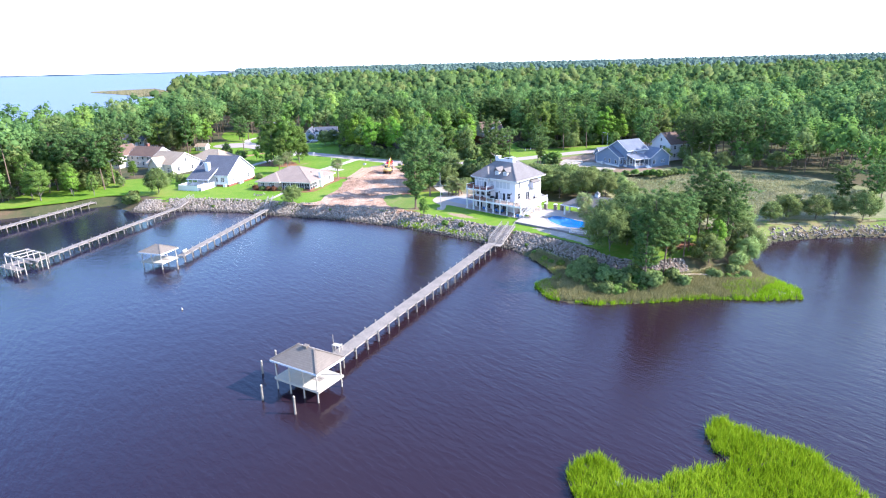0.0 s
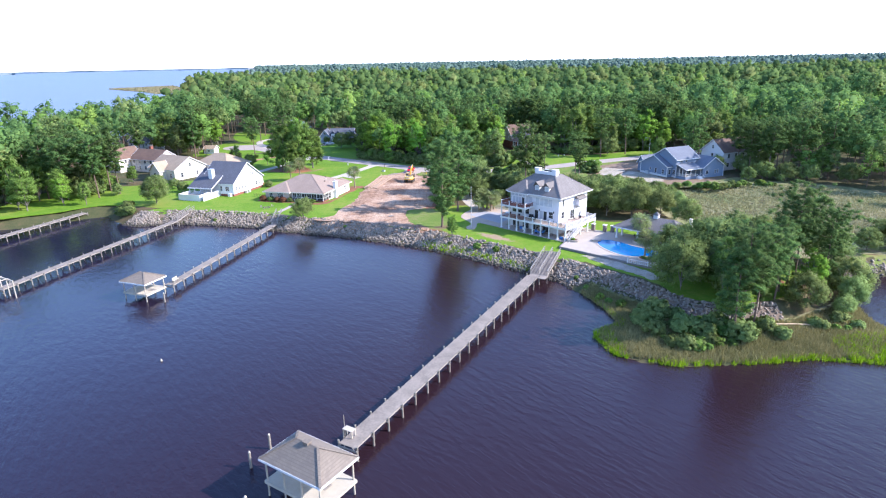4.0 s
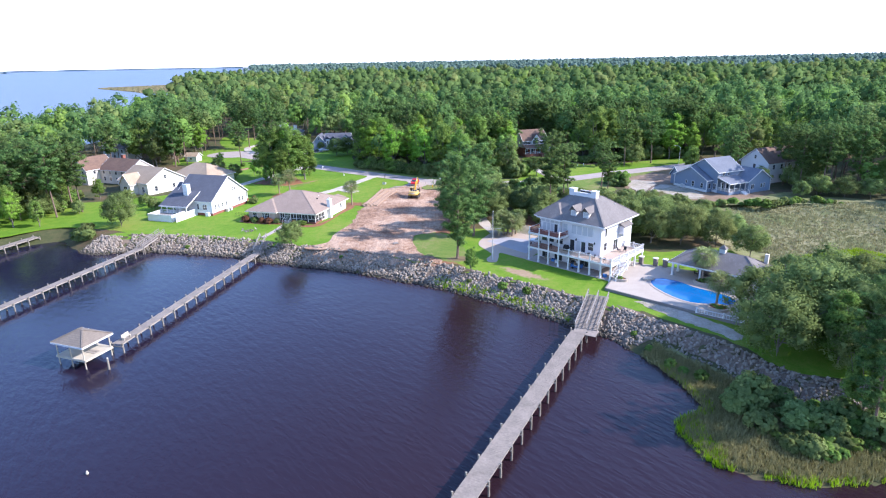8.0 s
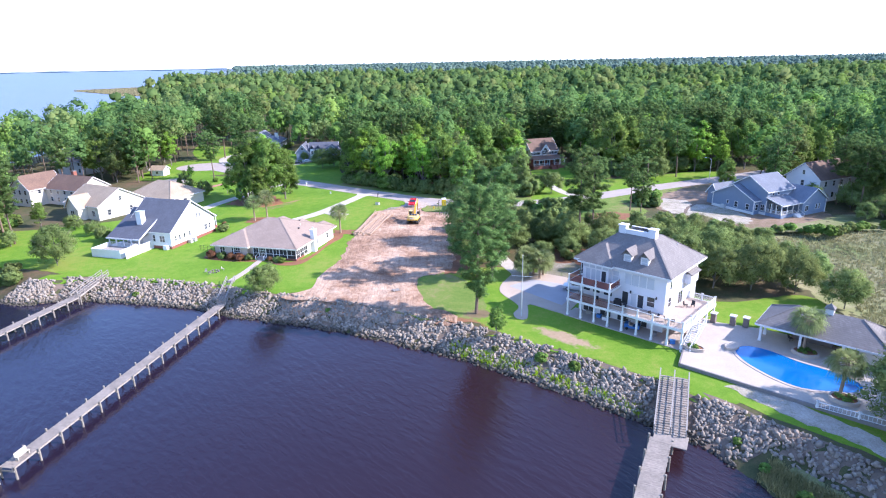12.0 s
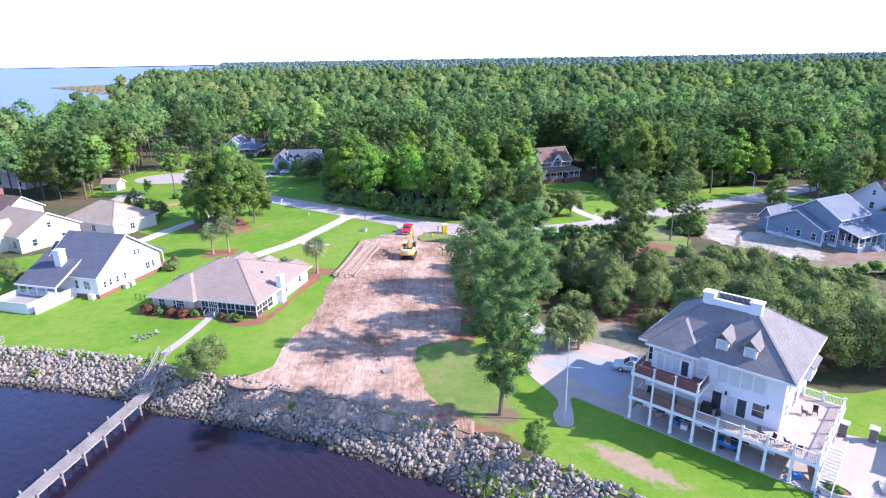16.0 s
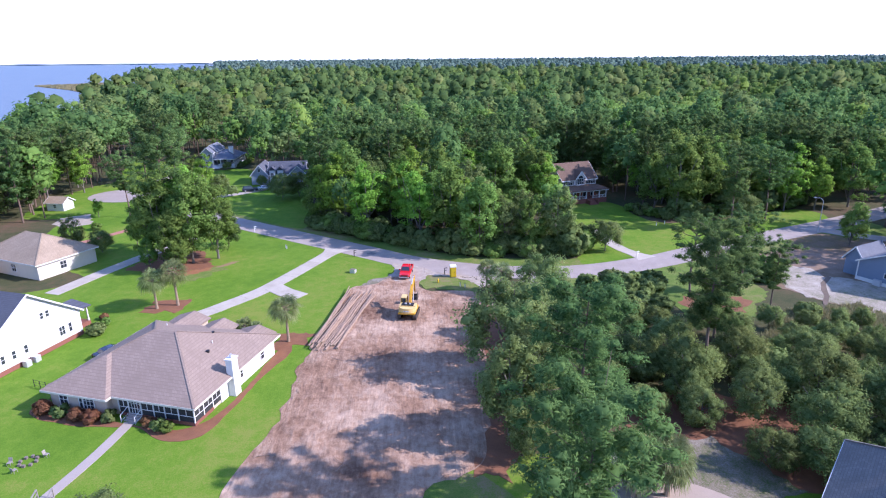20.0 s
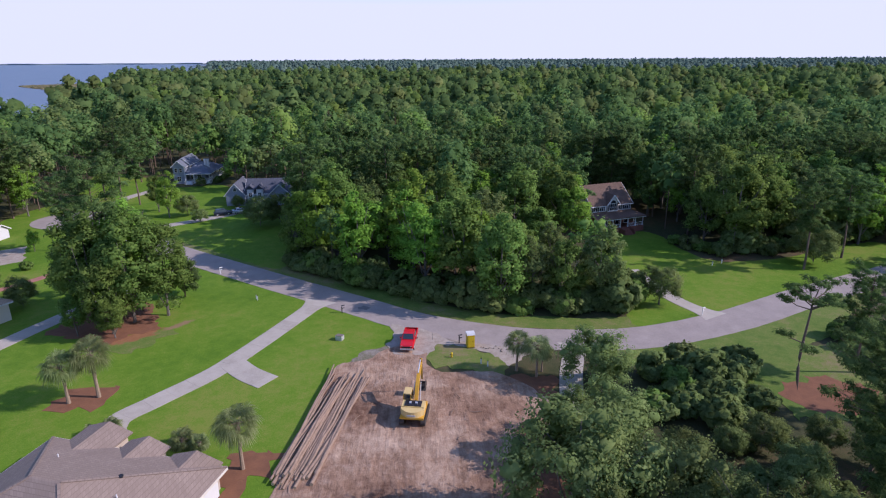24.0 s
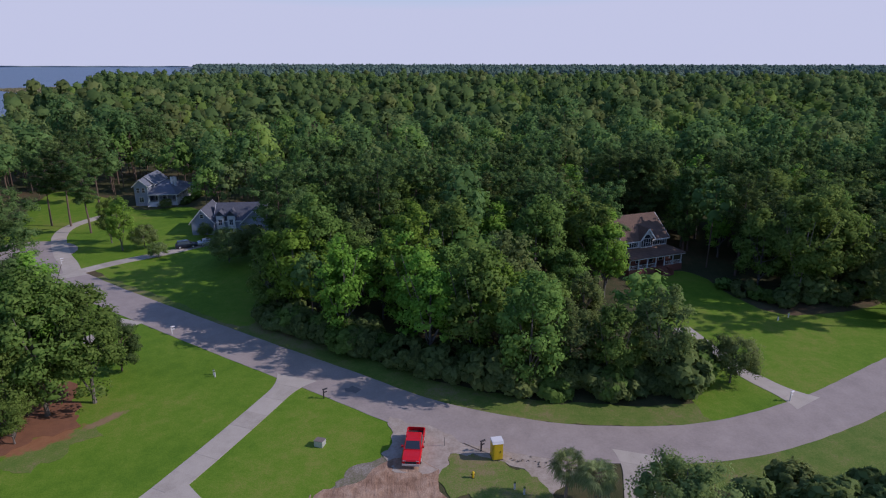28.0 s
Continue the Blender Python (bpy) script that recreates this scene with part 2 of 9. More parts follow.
M["dirt_brown"] = plain("muddy_brown", rgb(.12, .085, .06), rgb(.08, .055, .04), 1, 8, 0.95, 0.4)


def glass_material():
    n = Nodes("window_glass")
    n.bump(n.noise(n.coords("Object"), 0.8), 0.05, 0.02)
    return n.done(rgb(.035, .04, .05), 0.06, 0.0, 0.8)


M["glass"] = glass_material()


def blind_material():
    n = Nodes("pale_blinds_behind_glass")
    return n.done(n.mix(n.noise(n.coords("Object"), 1.5), rgb(.42, .43, .45), rgb(.52, .53, .55)), 0.12, 0.0, 0.6)


M["blind"] = blind_material()


def screen_material():
    n = Nodes("dark_insect_screen")
    return n.done(n.mix(n.noise(n.coords("Object"), 4.0), rgb(.03, .032, .035), rgb(.05, .05, .05)), 0.7, 0.0, 0.2)


M["screen"] = screen_material()


def pool_material():
    n = Nodes("pool_water")
    v = n.coords("World")
    n.bump(n.noise(v, 2.5, 3.0), 0.15, 0.05)
    return n.done(n.mix(n.noise(v, 0.25), rgb(.004, .085, .27), rgb(.008, .15, .38)), 0.05, 0.0, 0.5)


M["pool"] = pool_material()


def water_material():
    n = Nodes("tannin_brown_river")
    v = n.coords("World", (0.62, 0.62, 0.62))
    mp = n.t.nodes.new("ShaderNodeMapping")
    mp.vector_type = "TEXTURE"
    for k, w in (("Vector", n.coords("World")), ("Rotation", (0, 0, radians(-52))), ("Scale", (3.0, 1.0, 1.0))):
        n.put(mp, k, w)
    w1 = n.noise(mp.outputs[0], 1.15, 5.0, 0.62)
    w2 = n.noise(mp.outputs[0], 0.12, 3.0, 0.5)
    gust = n.noise(v, 0.018, 3.0)
    h = n.mix(0.4, w1, w2)
    b = n.add("Bump", Height=h, Distance=0.26)
    n.put(b, "Strength", n.add("MapRange", Value=gust, From_Min=0.3, From_Max=0.7, To_Min=0.45, To_Max=1.0).outputs[0])
    n.put(n.bsdf, "Normal", b.outputs[0])
    # The bluer sky mirrored to the west is put into the base colour.
    x = n.add("SeparateXYZ", Vector=n.coords("World")).outputs[0]
    stain_sky_mix = n.add("MapRange", Value=x, From_Min=-90.0, From_Max=-5.0).outputs[0]
    sky_blue_water = n.mix(n.noise(v, 0.03, 3.0), rgb(.012, .012, .030), rgb(.011, .010, .024))
    col = n.mix(stain_sky_mix, sky_blue_water, n.mix(n.noise(v, 0.03, 3.0), rgb(.023, .0105, .0115), rgb(.016, .009, .016)))
    n.put(n.bsdf, "IOR", 1.33)
    return n.done(col, 0.07, 0.0, 0.5)


M["water"] = water_material()


def bay_material():
    n = Nodes("choppy_blue_bay")
    v = n.coords("World")
    n.bump(n.noise(v, 0.25, 4.0), 0.6, 1.2)
    return n.done(n.mix(n.noise(v, 0.006, 3.0), rgb(.105, .14, .205), rgb(.13, .165, .225)), 0.4, 0.0, 0.22)


M["bay"] = bay_material()


# worn places in the front lawn: middle, half lengths, turn, darker and paler soil
WORN = [((13.4, 127.0), (6.4, 2.3), -45, rgb(.20, .14, .075), rgb(.40, .29, .19)), ((-1.2, 132.8), (4.6, 3.2), -30, rgb(.15, .062, .03), rgb(.30, .155, .085)),
        ((1.4, 136.4), (3.4, 2.2), 20, rgb(.12, .09, .045), rgb(.21, .15, .085)),
        ((-52.6, 218.2), (6.0, 2.2), 38, rgb(.22, .085, .035), rgb(.34, .17, .085)), ((-47.2, 222.0), (3.2, 1.2), 50, rgb(.20, .13, .06), rgb(.31, .22, .12))]


def lawn_material(name, a, b, c, worn=()):
    n = Nodes(name)
    v = n.coords("World")
    big, med, fine = n.noise(v, 0.05, 4.0), n.noise(v, 0.6, 6.0, 0.7), n.noise(v, 7.0, 5.0)
    f = n.mix(0.58, big, n.mix(0.5, med, fine))
    col = n.ramp(f, [(0.41, a), (0.5, b), (0.60, c)])
    for (x, y), (p, q), turn, dark, pale in worn:
        mp = n.t.nodes.new("ShaderNodeMapping")
        mp.vector_type = "TEXTURE"
        for k, w in (("Vector", v), ("Location", (x, y, 0)), ("Rotation", (0, 0, radians(turn))), ("Scale", (p, q, 500))):
            n.put(mp, k, w)
        ln = n.t.nodes.new("ShaderNodeVectorMath")
        ln.operation = "LENGTH"
        n.put(ln, "0", mp.outputs[0])
        edge = n.mix(0.62, ln.outputs["Value"], n.noise(v, 0.7, 6.0, 0.7))
        col = n.mix(n.ramp(edge, [(0.50, rgb(1, 1, 1)), (0.62, rgb(0, 0, 0))]), col, n.mix(n.noise(v, 1.3, 6.0, 0.7), dark, pale))
    n.bump(fine, 0.6, 0.06)
    return n.done(col, 0.9, 0.0, 0.15)


M["lawn"] = lawn_material("mown_lawn", rgb(.082, .170, .011), rgb(.120, .216, .016), rgb(.196, .226, .040), WORN)
M["lawn_thin"] = lawn_material("thin_patchy_grass", rgb(.085, .150, .024), rgb(.140, .188, .038), rgb(.25, .185, .10), WORN)
M["patchy"] = lawn_material("patchy_bare_ground", rgb(.09, .12, .035), rgb(.20, .17, .12), rgb(.33, .29, .25))
M["brown_soil"] = lawn_material("bare_brown_ground", rgb(.125, .110, .045), rgb(.205, .140, .092), rgb(.285, .205, .148))
M["sandy"] = lawn_material("thin_grass_on_sand", rgb(.14, .15, .06), rgb(.33, .282, .222), rgb(.475, .42, .345))
M["forest_floor"] = lawn_material("woodland_floor", rgb(.045, .055, .022), rgb(.075, .075, .032), rgb(.13, .085, .05))
M["marsh_floor"] = lawn_material("tan_marsh", rgb(.12, .15, .045), rgb(.19, .185, .085), rgb(.27, .235, .135))


def dirt_material():
    n = Nodes("bare_graded_soil")
    v = n.coords("World")
    mp = n.add("Mapping", Vector=v, Rotation=(0, 0, radians(24)), Scale=(1.0, 0.42, 1.0)).outputs[0]
    big, tr, fine = n.noise(v, 0.13, 7.0, 0.62), n.noise(mp, 1.5, 7.0, 0.7), n.noise(v, 1.1, 8.0, 0.72)
    f = n.mix(0.45, big, n.mix(0.55, tr, fine))
    col = n.ramp(f, [(0.38, rgb(.150, .080, .050)), (0.48, rgb(.305, .188, .122)), (0.60, rgb(.500, .355, .250))])
    arc = n.noise(n.add("Mapping", Vector=v, Rotation=(0, 0, radians(-38)), Scale=(0.9, 0.07, 1.0)).outputs[0], 1.3, 4.0, 0.6)
    damp = n.ramp(arc, [(0.36, rgb(.70, .67, .65)), (0.47, rgb(1, 1, 1))])
    col = n.mix(0.45, col, n.mix(1.0, col, damp, "MULTIPLY"))
    warp = n.mix(0.06, v, n.add("TexNoise", Vector=v, Scale=0.12, Detail=3.0).outputs["Color"], "LINEAR_LIGHT")
    sets = [n.noise(n.add("Mapping", Vector=warp, Rotation=(0, 0, radians(t)), Scale=(1.0, k, 1.0)).outputs[0], f, 5.0, 0.62) for t, k, f in ((8, .10, 2.1), (62, .14, 2.6))]
    ruts = n.mix(n.ramp(n.noise(v, 0.09, 3.0), [(0.44, rgb(0, 0, 0)), (0.56, rgb(1, 1, 1))]), sets[0], sets[1])
    col = n.mix(0.32, col, n.mix(1.0, col, n.ramp(ruts, [(0.36, rgb(.50, .47, .45)), (0.5, rgb(1, 1, 1)), (0.66, rgb(1.25, 1.25, 1.25))]), "MULTIPLY"))
    n.bump(n.mix(0.3, n.mix(0.6, tr, fine), ruts), 1.0, 0.32)
    return n.done(col, 0.95, 0.0, 0.1)


M["dirt"] = dirt_material()


def rock_material():
    n = Nodes("riprap_granite")
    v = n.coords("World")
    obj = n.add("NewGeometry").outputs["Random Per Island"]
    oi = n.add("ObjectInfo").outputs["Random"]
    f = n.mix(0.5, n.mix(0.5, obj, oi), n.noise(v, 1.6, 5.0))
    col = n.ramp(f, [(0.22, rgb(.115, .090, .068)), (0.5, rgb(.195, .160, .125)), (0.78, rgb(.31, .262, .210))])
    z = n.add("SeparateXYZ", Vector=v).outputs[2]
    wet = n.add("MapRange", Value=z, From_Min=0.25, From_Max=0.75).outputs[0]
    n.bump(n.noise(v, 5.0, 6.0), 0.5, 0.08)
    return n.done(n.mix(wet, rgb(.07, .06, .045), col), 0.85)


M["rock"] = rock_material()
M["pine_leaf"] = leafy("pine_needles", rgb(.045, .079, .032), rgb(.092, .148, .052), rgb(.148, .216, .078))
M["oak_leaf"] = leafy("oak_leaves", rgb(.060, .083, .033), rgb(.120, .156, .056), rgb(.188, .228, .090))
M["broad_leaf"] = leafy("broad_green_leaves", rgb(.061, .102, .029), rgb(.121, .189, .052), rgb(.188, .265, .077))
M["lime_leaf"] = leafy("yellow_green_leaves", rgb(.092, .134, .037), rgb(.152, .213, .057), rgb(.212, .276, .080))
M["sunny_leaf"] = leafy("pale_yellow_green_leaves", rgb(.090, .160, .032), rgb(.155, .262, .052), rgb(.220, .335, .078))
M["olive_leaf"] = leafy("grey_green_leaves", rgb(.080, .112, .042), rgb(.142, .188, .070), rgb(.215, .262, .105))
M["palm_leaf"] = leafy("palm_fronds", rgb(.085, .112, .046), rgb(.155, .190, .080), rgb(.255, .285, .145))
M["reed"] = leafy("bright_marsh_grass", rgb(.09, .14, .012), rgb(.17, .25, .022), rgb(.27, .34, .045), 0.35, 0.1, 0.35)
M["reed_tan"] = leafy("tan_marsh_grass", rgb(.125, .122, .060), rgb(.195, .182, .098), rgb(.275, .245, .150), 0.2, 0.1, 0.25)
M["reed_olive"] = leafy("olive_marsh_grass", rgb(.115, .12, .05), rgb(.185, .18, .08), rgb(.27, .25, .12), 0.2, 0.1, 0.25)
# Air haze over the farthest trees is mixed into this pale bluish green.
M["hazy_leaf"] = leafy("haze_tinted_foliage", rgb(.056, .090, .074), rgb(.082, .121, .098), rgb(.110, .150, .120), 0.01, 0.0, 0.2)
M["red_leaf"] = leafy("reddish_shrub_leaves", rgb(0.098, 0.052, 0.033), rgb(0.156, 0.085, 0.052), rgb(0.221, 0.130, 0.065))

# ---- mesh tools ----
class Geo:
    """Collects verts and faces of one part."""

    def __init__(self):
        self.v, self.f, self.m = [], [], []

    def add(self, verts, faces, slot=0):
        o = len(self.v)
        self.v += [tuple(p) for p in verts]
        self.f += [tuple(i + o for i in q) for q in faces]
        self.m += [slot] * len(faces)
        return self

    def box(self, x0, x1, y0, y1, z0, z1, slot=0, turn=None):
        p = [(x, y, z) for z in (z0, z1) for x, y in ((x0, y0), (x1, y0), (x1, y1), (x0, y1))]
        if turn is not None:
            p = [turn @ Vector(q) for q in p]
        return self.add(p, [(3, 2, 1, 0), (4, 5, 6, 7), (0, 1, 5, 4), (1, 2, 6, 5), (2, 3, 7, 6), (3, 0, 4, 7)], slot)

    def beam(self, a, b, w, h, slot=0):
        """A squared bar between two points."""
        a, b = Vector(a), Vector(b)
        d = (b - a).normalized()
        s = d.cross(Vector((0, 0, 1)))
        s = s.normalized() if s.length > 1e-4 else Vector((1, 0, 0))
        u = s.cross(d).normalized()
        p = [q + s * i * w / 2 + u * j * h / 2 for q in (a, b) for i, j in ((-1, -1), (1, -1), (1, 1), (-1, 1))]
        return self.add(p, [(3, 2, 1, 0), (4, 5, 6, 7), (0, 1, 5, 4), (1, 2, 6, 5), (2, 3, 7, 6), (3, 0, 4, 7)], slot)

    def tube(self, pts, radii, n=8, slot=0, cap=True):
        pts = [Vector(p) for p in pts]
        rings = []
        for i, p in enumerate(pts):
            d = (pts[min(i + 1, len(pts) - 1)] - pts[max(i - 1, 0)]).normalized()
            s = d.cross(Vector((0.01, 0.02, 1)))
            if s.length < 0.05:
                s = d.cross(Vector((1, 0, 0)))
            s.normalize()
            u = s.cross(d)
            rings.append([p + (s * math.cos(k * math.tau / n) + u * math.sin(k * math.tau / n)) * radii[i] for k in range(n)])
        vs = [q for r in rings for q in r]
        fs = [(i * n + k, i * n + (k + 1) % n, (i + 1) * n + (k + 1) % n, (i + 1) * n + k) for i in range(len(pts) - 1) for k in range(n)]
        if cap:
            fs += [tuple(range(n - 1, -1, -1)), tuple((len(pts) - 1) * n + k for k in range(n))]
        return self.add(vs, fs, slot)

    def prism(self, poly, z0, z1, slot=0):
        n = len(poly)
        vs = [(x, y, z0) for x, y in poly] + [(x, y, z1) for x, y in poly]
        return self.add(vs, [tuple(range(n - 1, -1, -1)), tuple(range(n, 2 * n))] + [(i, (i + 1) % n, n + (i + 1) % n, n + i) for i in range(n)], slot)

    def slab(self, pts, thick, slot=0):
        """A flat panel of some thickness below the given points."""
        n = len(pts)
        up = (Vector(pts[1]) - Vector(pts[0])).cross(Vector(pts[2]) - Vector(pts[0])).normalized()
        if up.z < 0:
            up = -up
            pts = pts[::-1]
        vs = [tuple(p) for p in pts] + [tuple(Vector(p) - up * thick) for p in pts]
        return self.add(vs, [tuple(range(n)), tuple(range(2 * n - 1, n - 1, -1))] + [(i, n + i, n + (i + 1) % n, (i + 1) % n) for i in range(n)], slot)

    def mesh(self, name, mats):
        me = bpy.data.meshes.new(name)
        me.from_pydata(self.v, [], self.f)
        for m in mats:
            me.materials.append(m)
        if len(mats) > 1:
            me.polygons.foreach_set("material_index", self.m)
        me.update()
        return me


def part(name, geo, mat, parent=None, label="", smooth=False):
    mats = mat if isinstance(mat, (list, tuple)) else [mat]
    me = geo if isinstance(geo, bpy.types.Mesh) else geo.mesh(name, [M[m] if isinstance(m, str) else m for m in mats])
    if smooth:
        me.polygons.foreach_set("use_smooth", [True] * len(me.polygons))
    ob = new(name, me)
    ob.parent = parent
    if label:
        ob["label"] = label
    return ob


def thing(name, m, label, category, group="", kind=""):
    ob = new(name)
    ob.matrix_world = m
    ob.empty_display_size = 0.3
    return tagged(ob, label, category, group, kind)


def array_mesh(name, verts, quads, mats, slots=None, normals=None):
    me = bpy.data.meshes.new(name)
    verts, quads = np.asarray(verts, dtype=np.float32), np.asarray(quads, dtype=np.int32)
    nf, k = quads.shape
    me.vertices.add(len(verts))
    me.vertices.foreach_set("co", verts.ravel())
    me.loops.add(nf * k)
    me.loops.foreach_set("vertex_index", quads.ravel())
    me.polygons.add(nf)
    me.polygons.foreach_set("loop_start", np.arange(0, nf * k, k, dtype=np.int32))
    for m in mats:
        me.materials.append(M[m])
    if slots is not None:
        me.polygons.foreach_set("material_index", np.asarray(slots, dtype=np.int32))
    me.update(calc_edges=True)
    if normals is not None:
        me.polygons.foreach_set("use_smooth", np.ones(nf, dtype=bool))
        me.normals_split_custom_set_from_vertices(np.asarray(normals, dtype=np.float32))
    return me


def inside(poly, x, y):
    """Which of the points lie inside the polygon."""
    x, y = np.asarray(x, float), np.asarray(y, float)
    r = np.zeros(x.shape, bool)
    for (x0, y0), (x1, y1) in zip(poly, poly[1:] + poly[:1]):
        if y0 != y1:
            r ^= ((y0 > y) != (y1 > y)) & (x < (x1 - x0) * (y - y0) / (y1 - y0) + x0)
    return r


def edge_distance(line, x, y):
    """Distance to a broken line."""
    x, y = np.asarray(x, float), np.asarray(y, float)
    best = np.full(x.shape, 1e9)
    for (x0, y0), (x1, y1) in zip(line, line[1:]):
        dx, dy = x1 - x0, y1 - y0
        t = np.clip(((x - x0) * dx + (y - y0) * dy) / (dx * dx + dy * dy + 1e-9), 0, 1)
        best = np.minimum(best, np.hypot(x - x0 - t * dx, y - y0 - t * dy))
    return best


def rounded(poly, step=1.5, jitter=0.0, closed=True):
    """A smooth, slightly uneven line through the corners."""
    n, out = len(poly), []
    for i in range(n if closed else n - 1):
        p = [Vector(poly[(i + k) % n] if closed else poly[min(max(i + k, 0), n - 1)]) for k in (-1, 0, 1, 2)]
        m = max(1, int((p[2] - p[1]).length / step))
        for j in range(m):
            t = j / m
            q = 0.5 * (2 * p[1] + (p[2] - p[0]) * t + (2 * p[0] - 5 * p[1] + 4 * p[2] - p[3]) * t * t + (3 * p[1] - p[0] - 3 * p[2] + p[3]) * t ** 3)
            if jitter:
                w = Vector((q.x * 0.45, q.y * 0.45, 3.1))
                q = q + Vector((noise.noise(w), noise.noise(w + Vector((9, 4, 7))))) * jitter
            out.append((q.x, q.y))
    if not closed:
        out.append(tuple(poly[-1]))
    return out

# ---- ground, water, road ----
G = 2.6
SHORE = [(-205, 235), (-198, 170), (-170, 148), (-135, 146), (-122, 150), (-112, 154), (-104, 161), (-98, 163.3), (-92, 157.5), (-84, 152), (-74.7, 153.5), (-60.6, 151),
         (-49, 148), (-41, 144), (-31.8, 140.8), (-21.7, 137), (-12, 132), (-4, 127.8), (4.3, 121.5), (11, 116), (17, 110.8), (22, 106.3),
         (24.9, 103), (27, 97.5), (29.5, 91), (30.3, 84.5), (29.5, 83), (25.5, 81.5), (25.3, 79), (27, 73), (34.4, 69.8), (46, 70), (54.5, 71),
         (64.7, 69.2), (72, 69.4), (74, 74), (72.5, 79.6), (70.7, 84.7), (75.4, 93.4), (84.6, 102.2), (90.8, 104.7), (105, 105.6), (113.7, 104.7),
         (160, 100), (300, 95), (1200, 60), (5600, 60)]
BACK_SHORE = [(5600, 5600), (-1700, 5600), (-1050, 3400), (-670, 2200), (-575, 1700), (-485, 1265), (-400, 930), (-350, 880), (-300, 850), (-290, 720), (-262, 620), (-228, 530), (-196, 430), (-200, 320)]
LAND = rounded(SHORE, 2.0, 0.7, closed=False) + BACK_SHORE
LAND_LINE = LAND + LAND[:1]


# the dry ground of the point, above its stone bank
POINT_CREST = [(24.6, 107.4), (28.5, 102.6), (32.8, 98), (36.2, 93.5), (38.4, 88.5), (40.8, 85.2), (44.5, 83), (50, 82), (57, 82.5)]
POINT_LAND = POINT_CREST + [(64, 86), (71, 92.5), (76, 97), (92, 112), (92, 135), (20, 135), (20, 112)]


def land_height(x, y):
    x, y = np.asarray(x, float), np.asarray(y, float)
    d = edge_distance(LAND_LINE, x, y)
    ins = inside(LAND, x, y)
    marsh = np.clip((103 - y) / 6, 0, 1) * np.clip((x - 22) / 5, 0, 1) * np.clip((80 - x) / 6, 0, 1)
    rise = edge_distance(POINT_LAND + POINT_LAND[:1], x, y)
    flat = np.where(inside(POINT_LAND, x, y), 0.8 + (G - 0.8) * np.clip(rise / 3.2, 0, 1), 0.8 * np.clip(d / 8, 0, 1))
    z = np.where(ins, (1 - marsh) * G * np.clip(d / 5.6, 0, 1) + marsh * flat, np.maximum(-d * 0.35, -2.0))
    low = np.clip(1 - np.hypot((x - 82) / 27, (y - 152) / 36) ** 2, 0, 1)
    return z - np.where(ins, 1.5 * np.clip(low * 2, 0, 1), 0)


def axis(lo, fine_lo, fine_hi, hi, step):
    mid = list(np.arange(fine_lo, fine_hi + 1e-6, step))
    a, s, left = fine_lo, step, []
    while a > lo:
        s *= 1.25
        a -= s
        left.append(max(a, lo))
    a, s, right = fine_hi, step, []
    while a < hi:
        s *= 1.22
        a += s
        right.append(min(a, hi))
    return np.array(left[::-1] + mid + right)


gx, gy = axis(-5400, -135, 120, 5400, 1.3), axis(-300, 62, 250, 5400, 1.3)
GX, GY = np.meshgrid(gx, gy)
GZ = land_height(GX, GY)
GZ = GZ + np.where((GZ > 0.1) & (GZ < G - 0.05), np.random.RandomState(4).normal(0, 0.07, GZ.shape), 0)
w = len(gx)
cells = np.array([(j * w + i, j * w + i + 1, (j + 1) * w + i + 1, (j + 1) * w + i) for j in range(len(gy) - 1) for i in range(w - 1)])
ground = part("ground", array_mesh("ground", np.stack([GX.ravel(), GY.ravel(), GZ.ravel()], 1), cells, ["forest_floor"]), None)
tagged(ground, "flat low shore land with woodland floor", "ground", kind="structure")
river = part("water", Geo().add([(-5400, -900, 0), (5400, -900, 0), (5400, 5400, 0), (-5400, 5400, 0)], [(0, 1, 2, 3)]), "water")
bay = part("water", Geo().add([(-5400, 228, .015), (-150, 228, .015), (-150, 5400, .015), (-5400, 5400, .015)], [(0, 1, 2, 3)]), "bay")
tagged(bay, "open blue bay water with small waves", "water", kind="structure")
tagged(river, "dark tannin-brown river water with small wind ripples", "water", kind="structure")


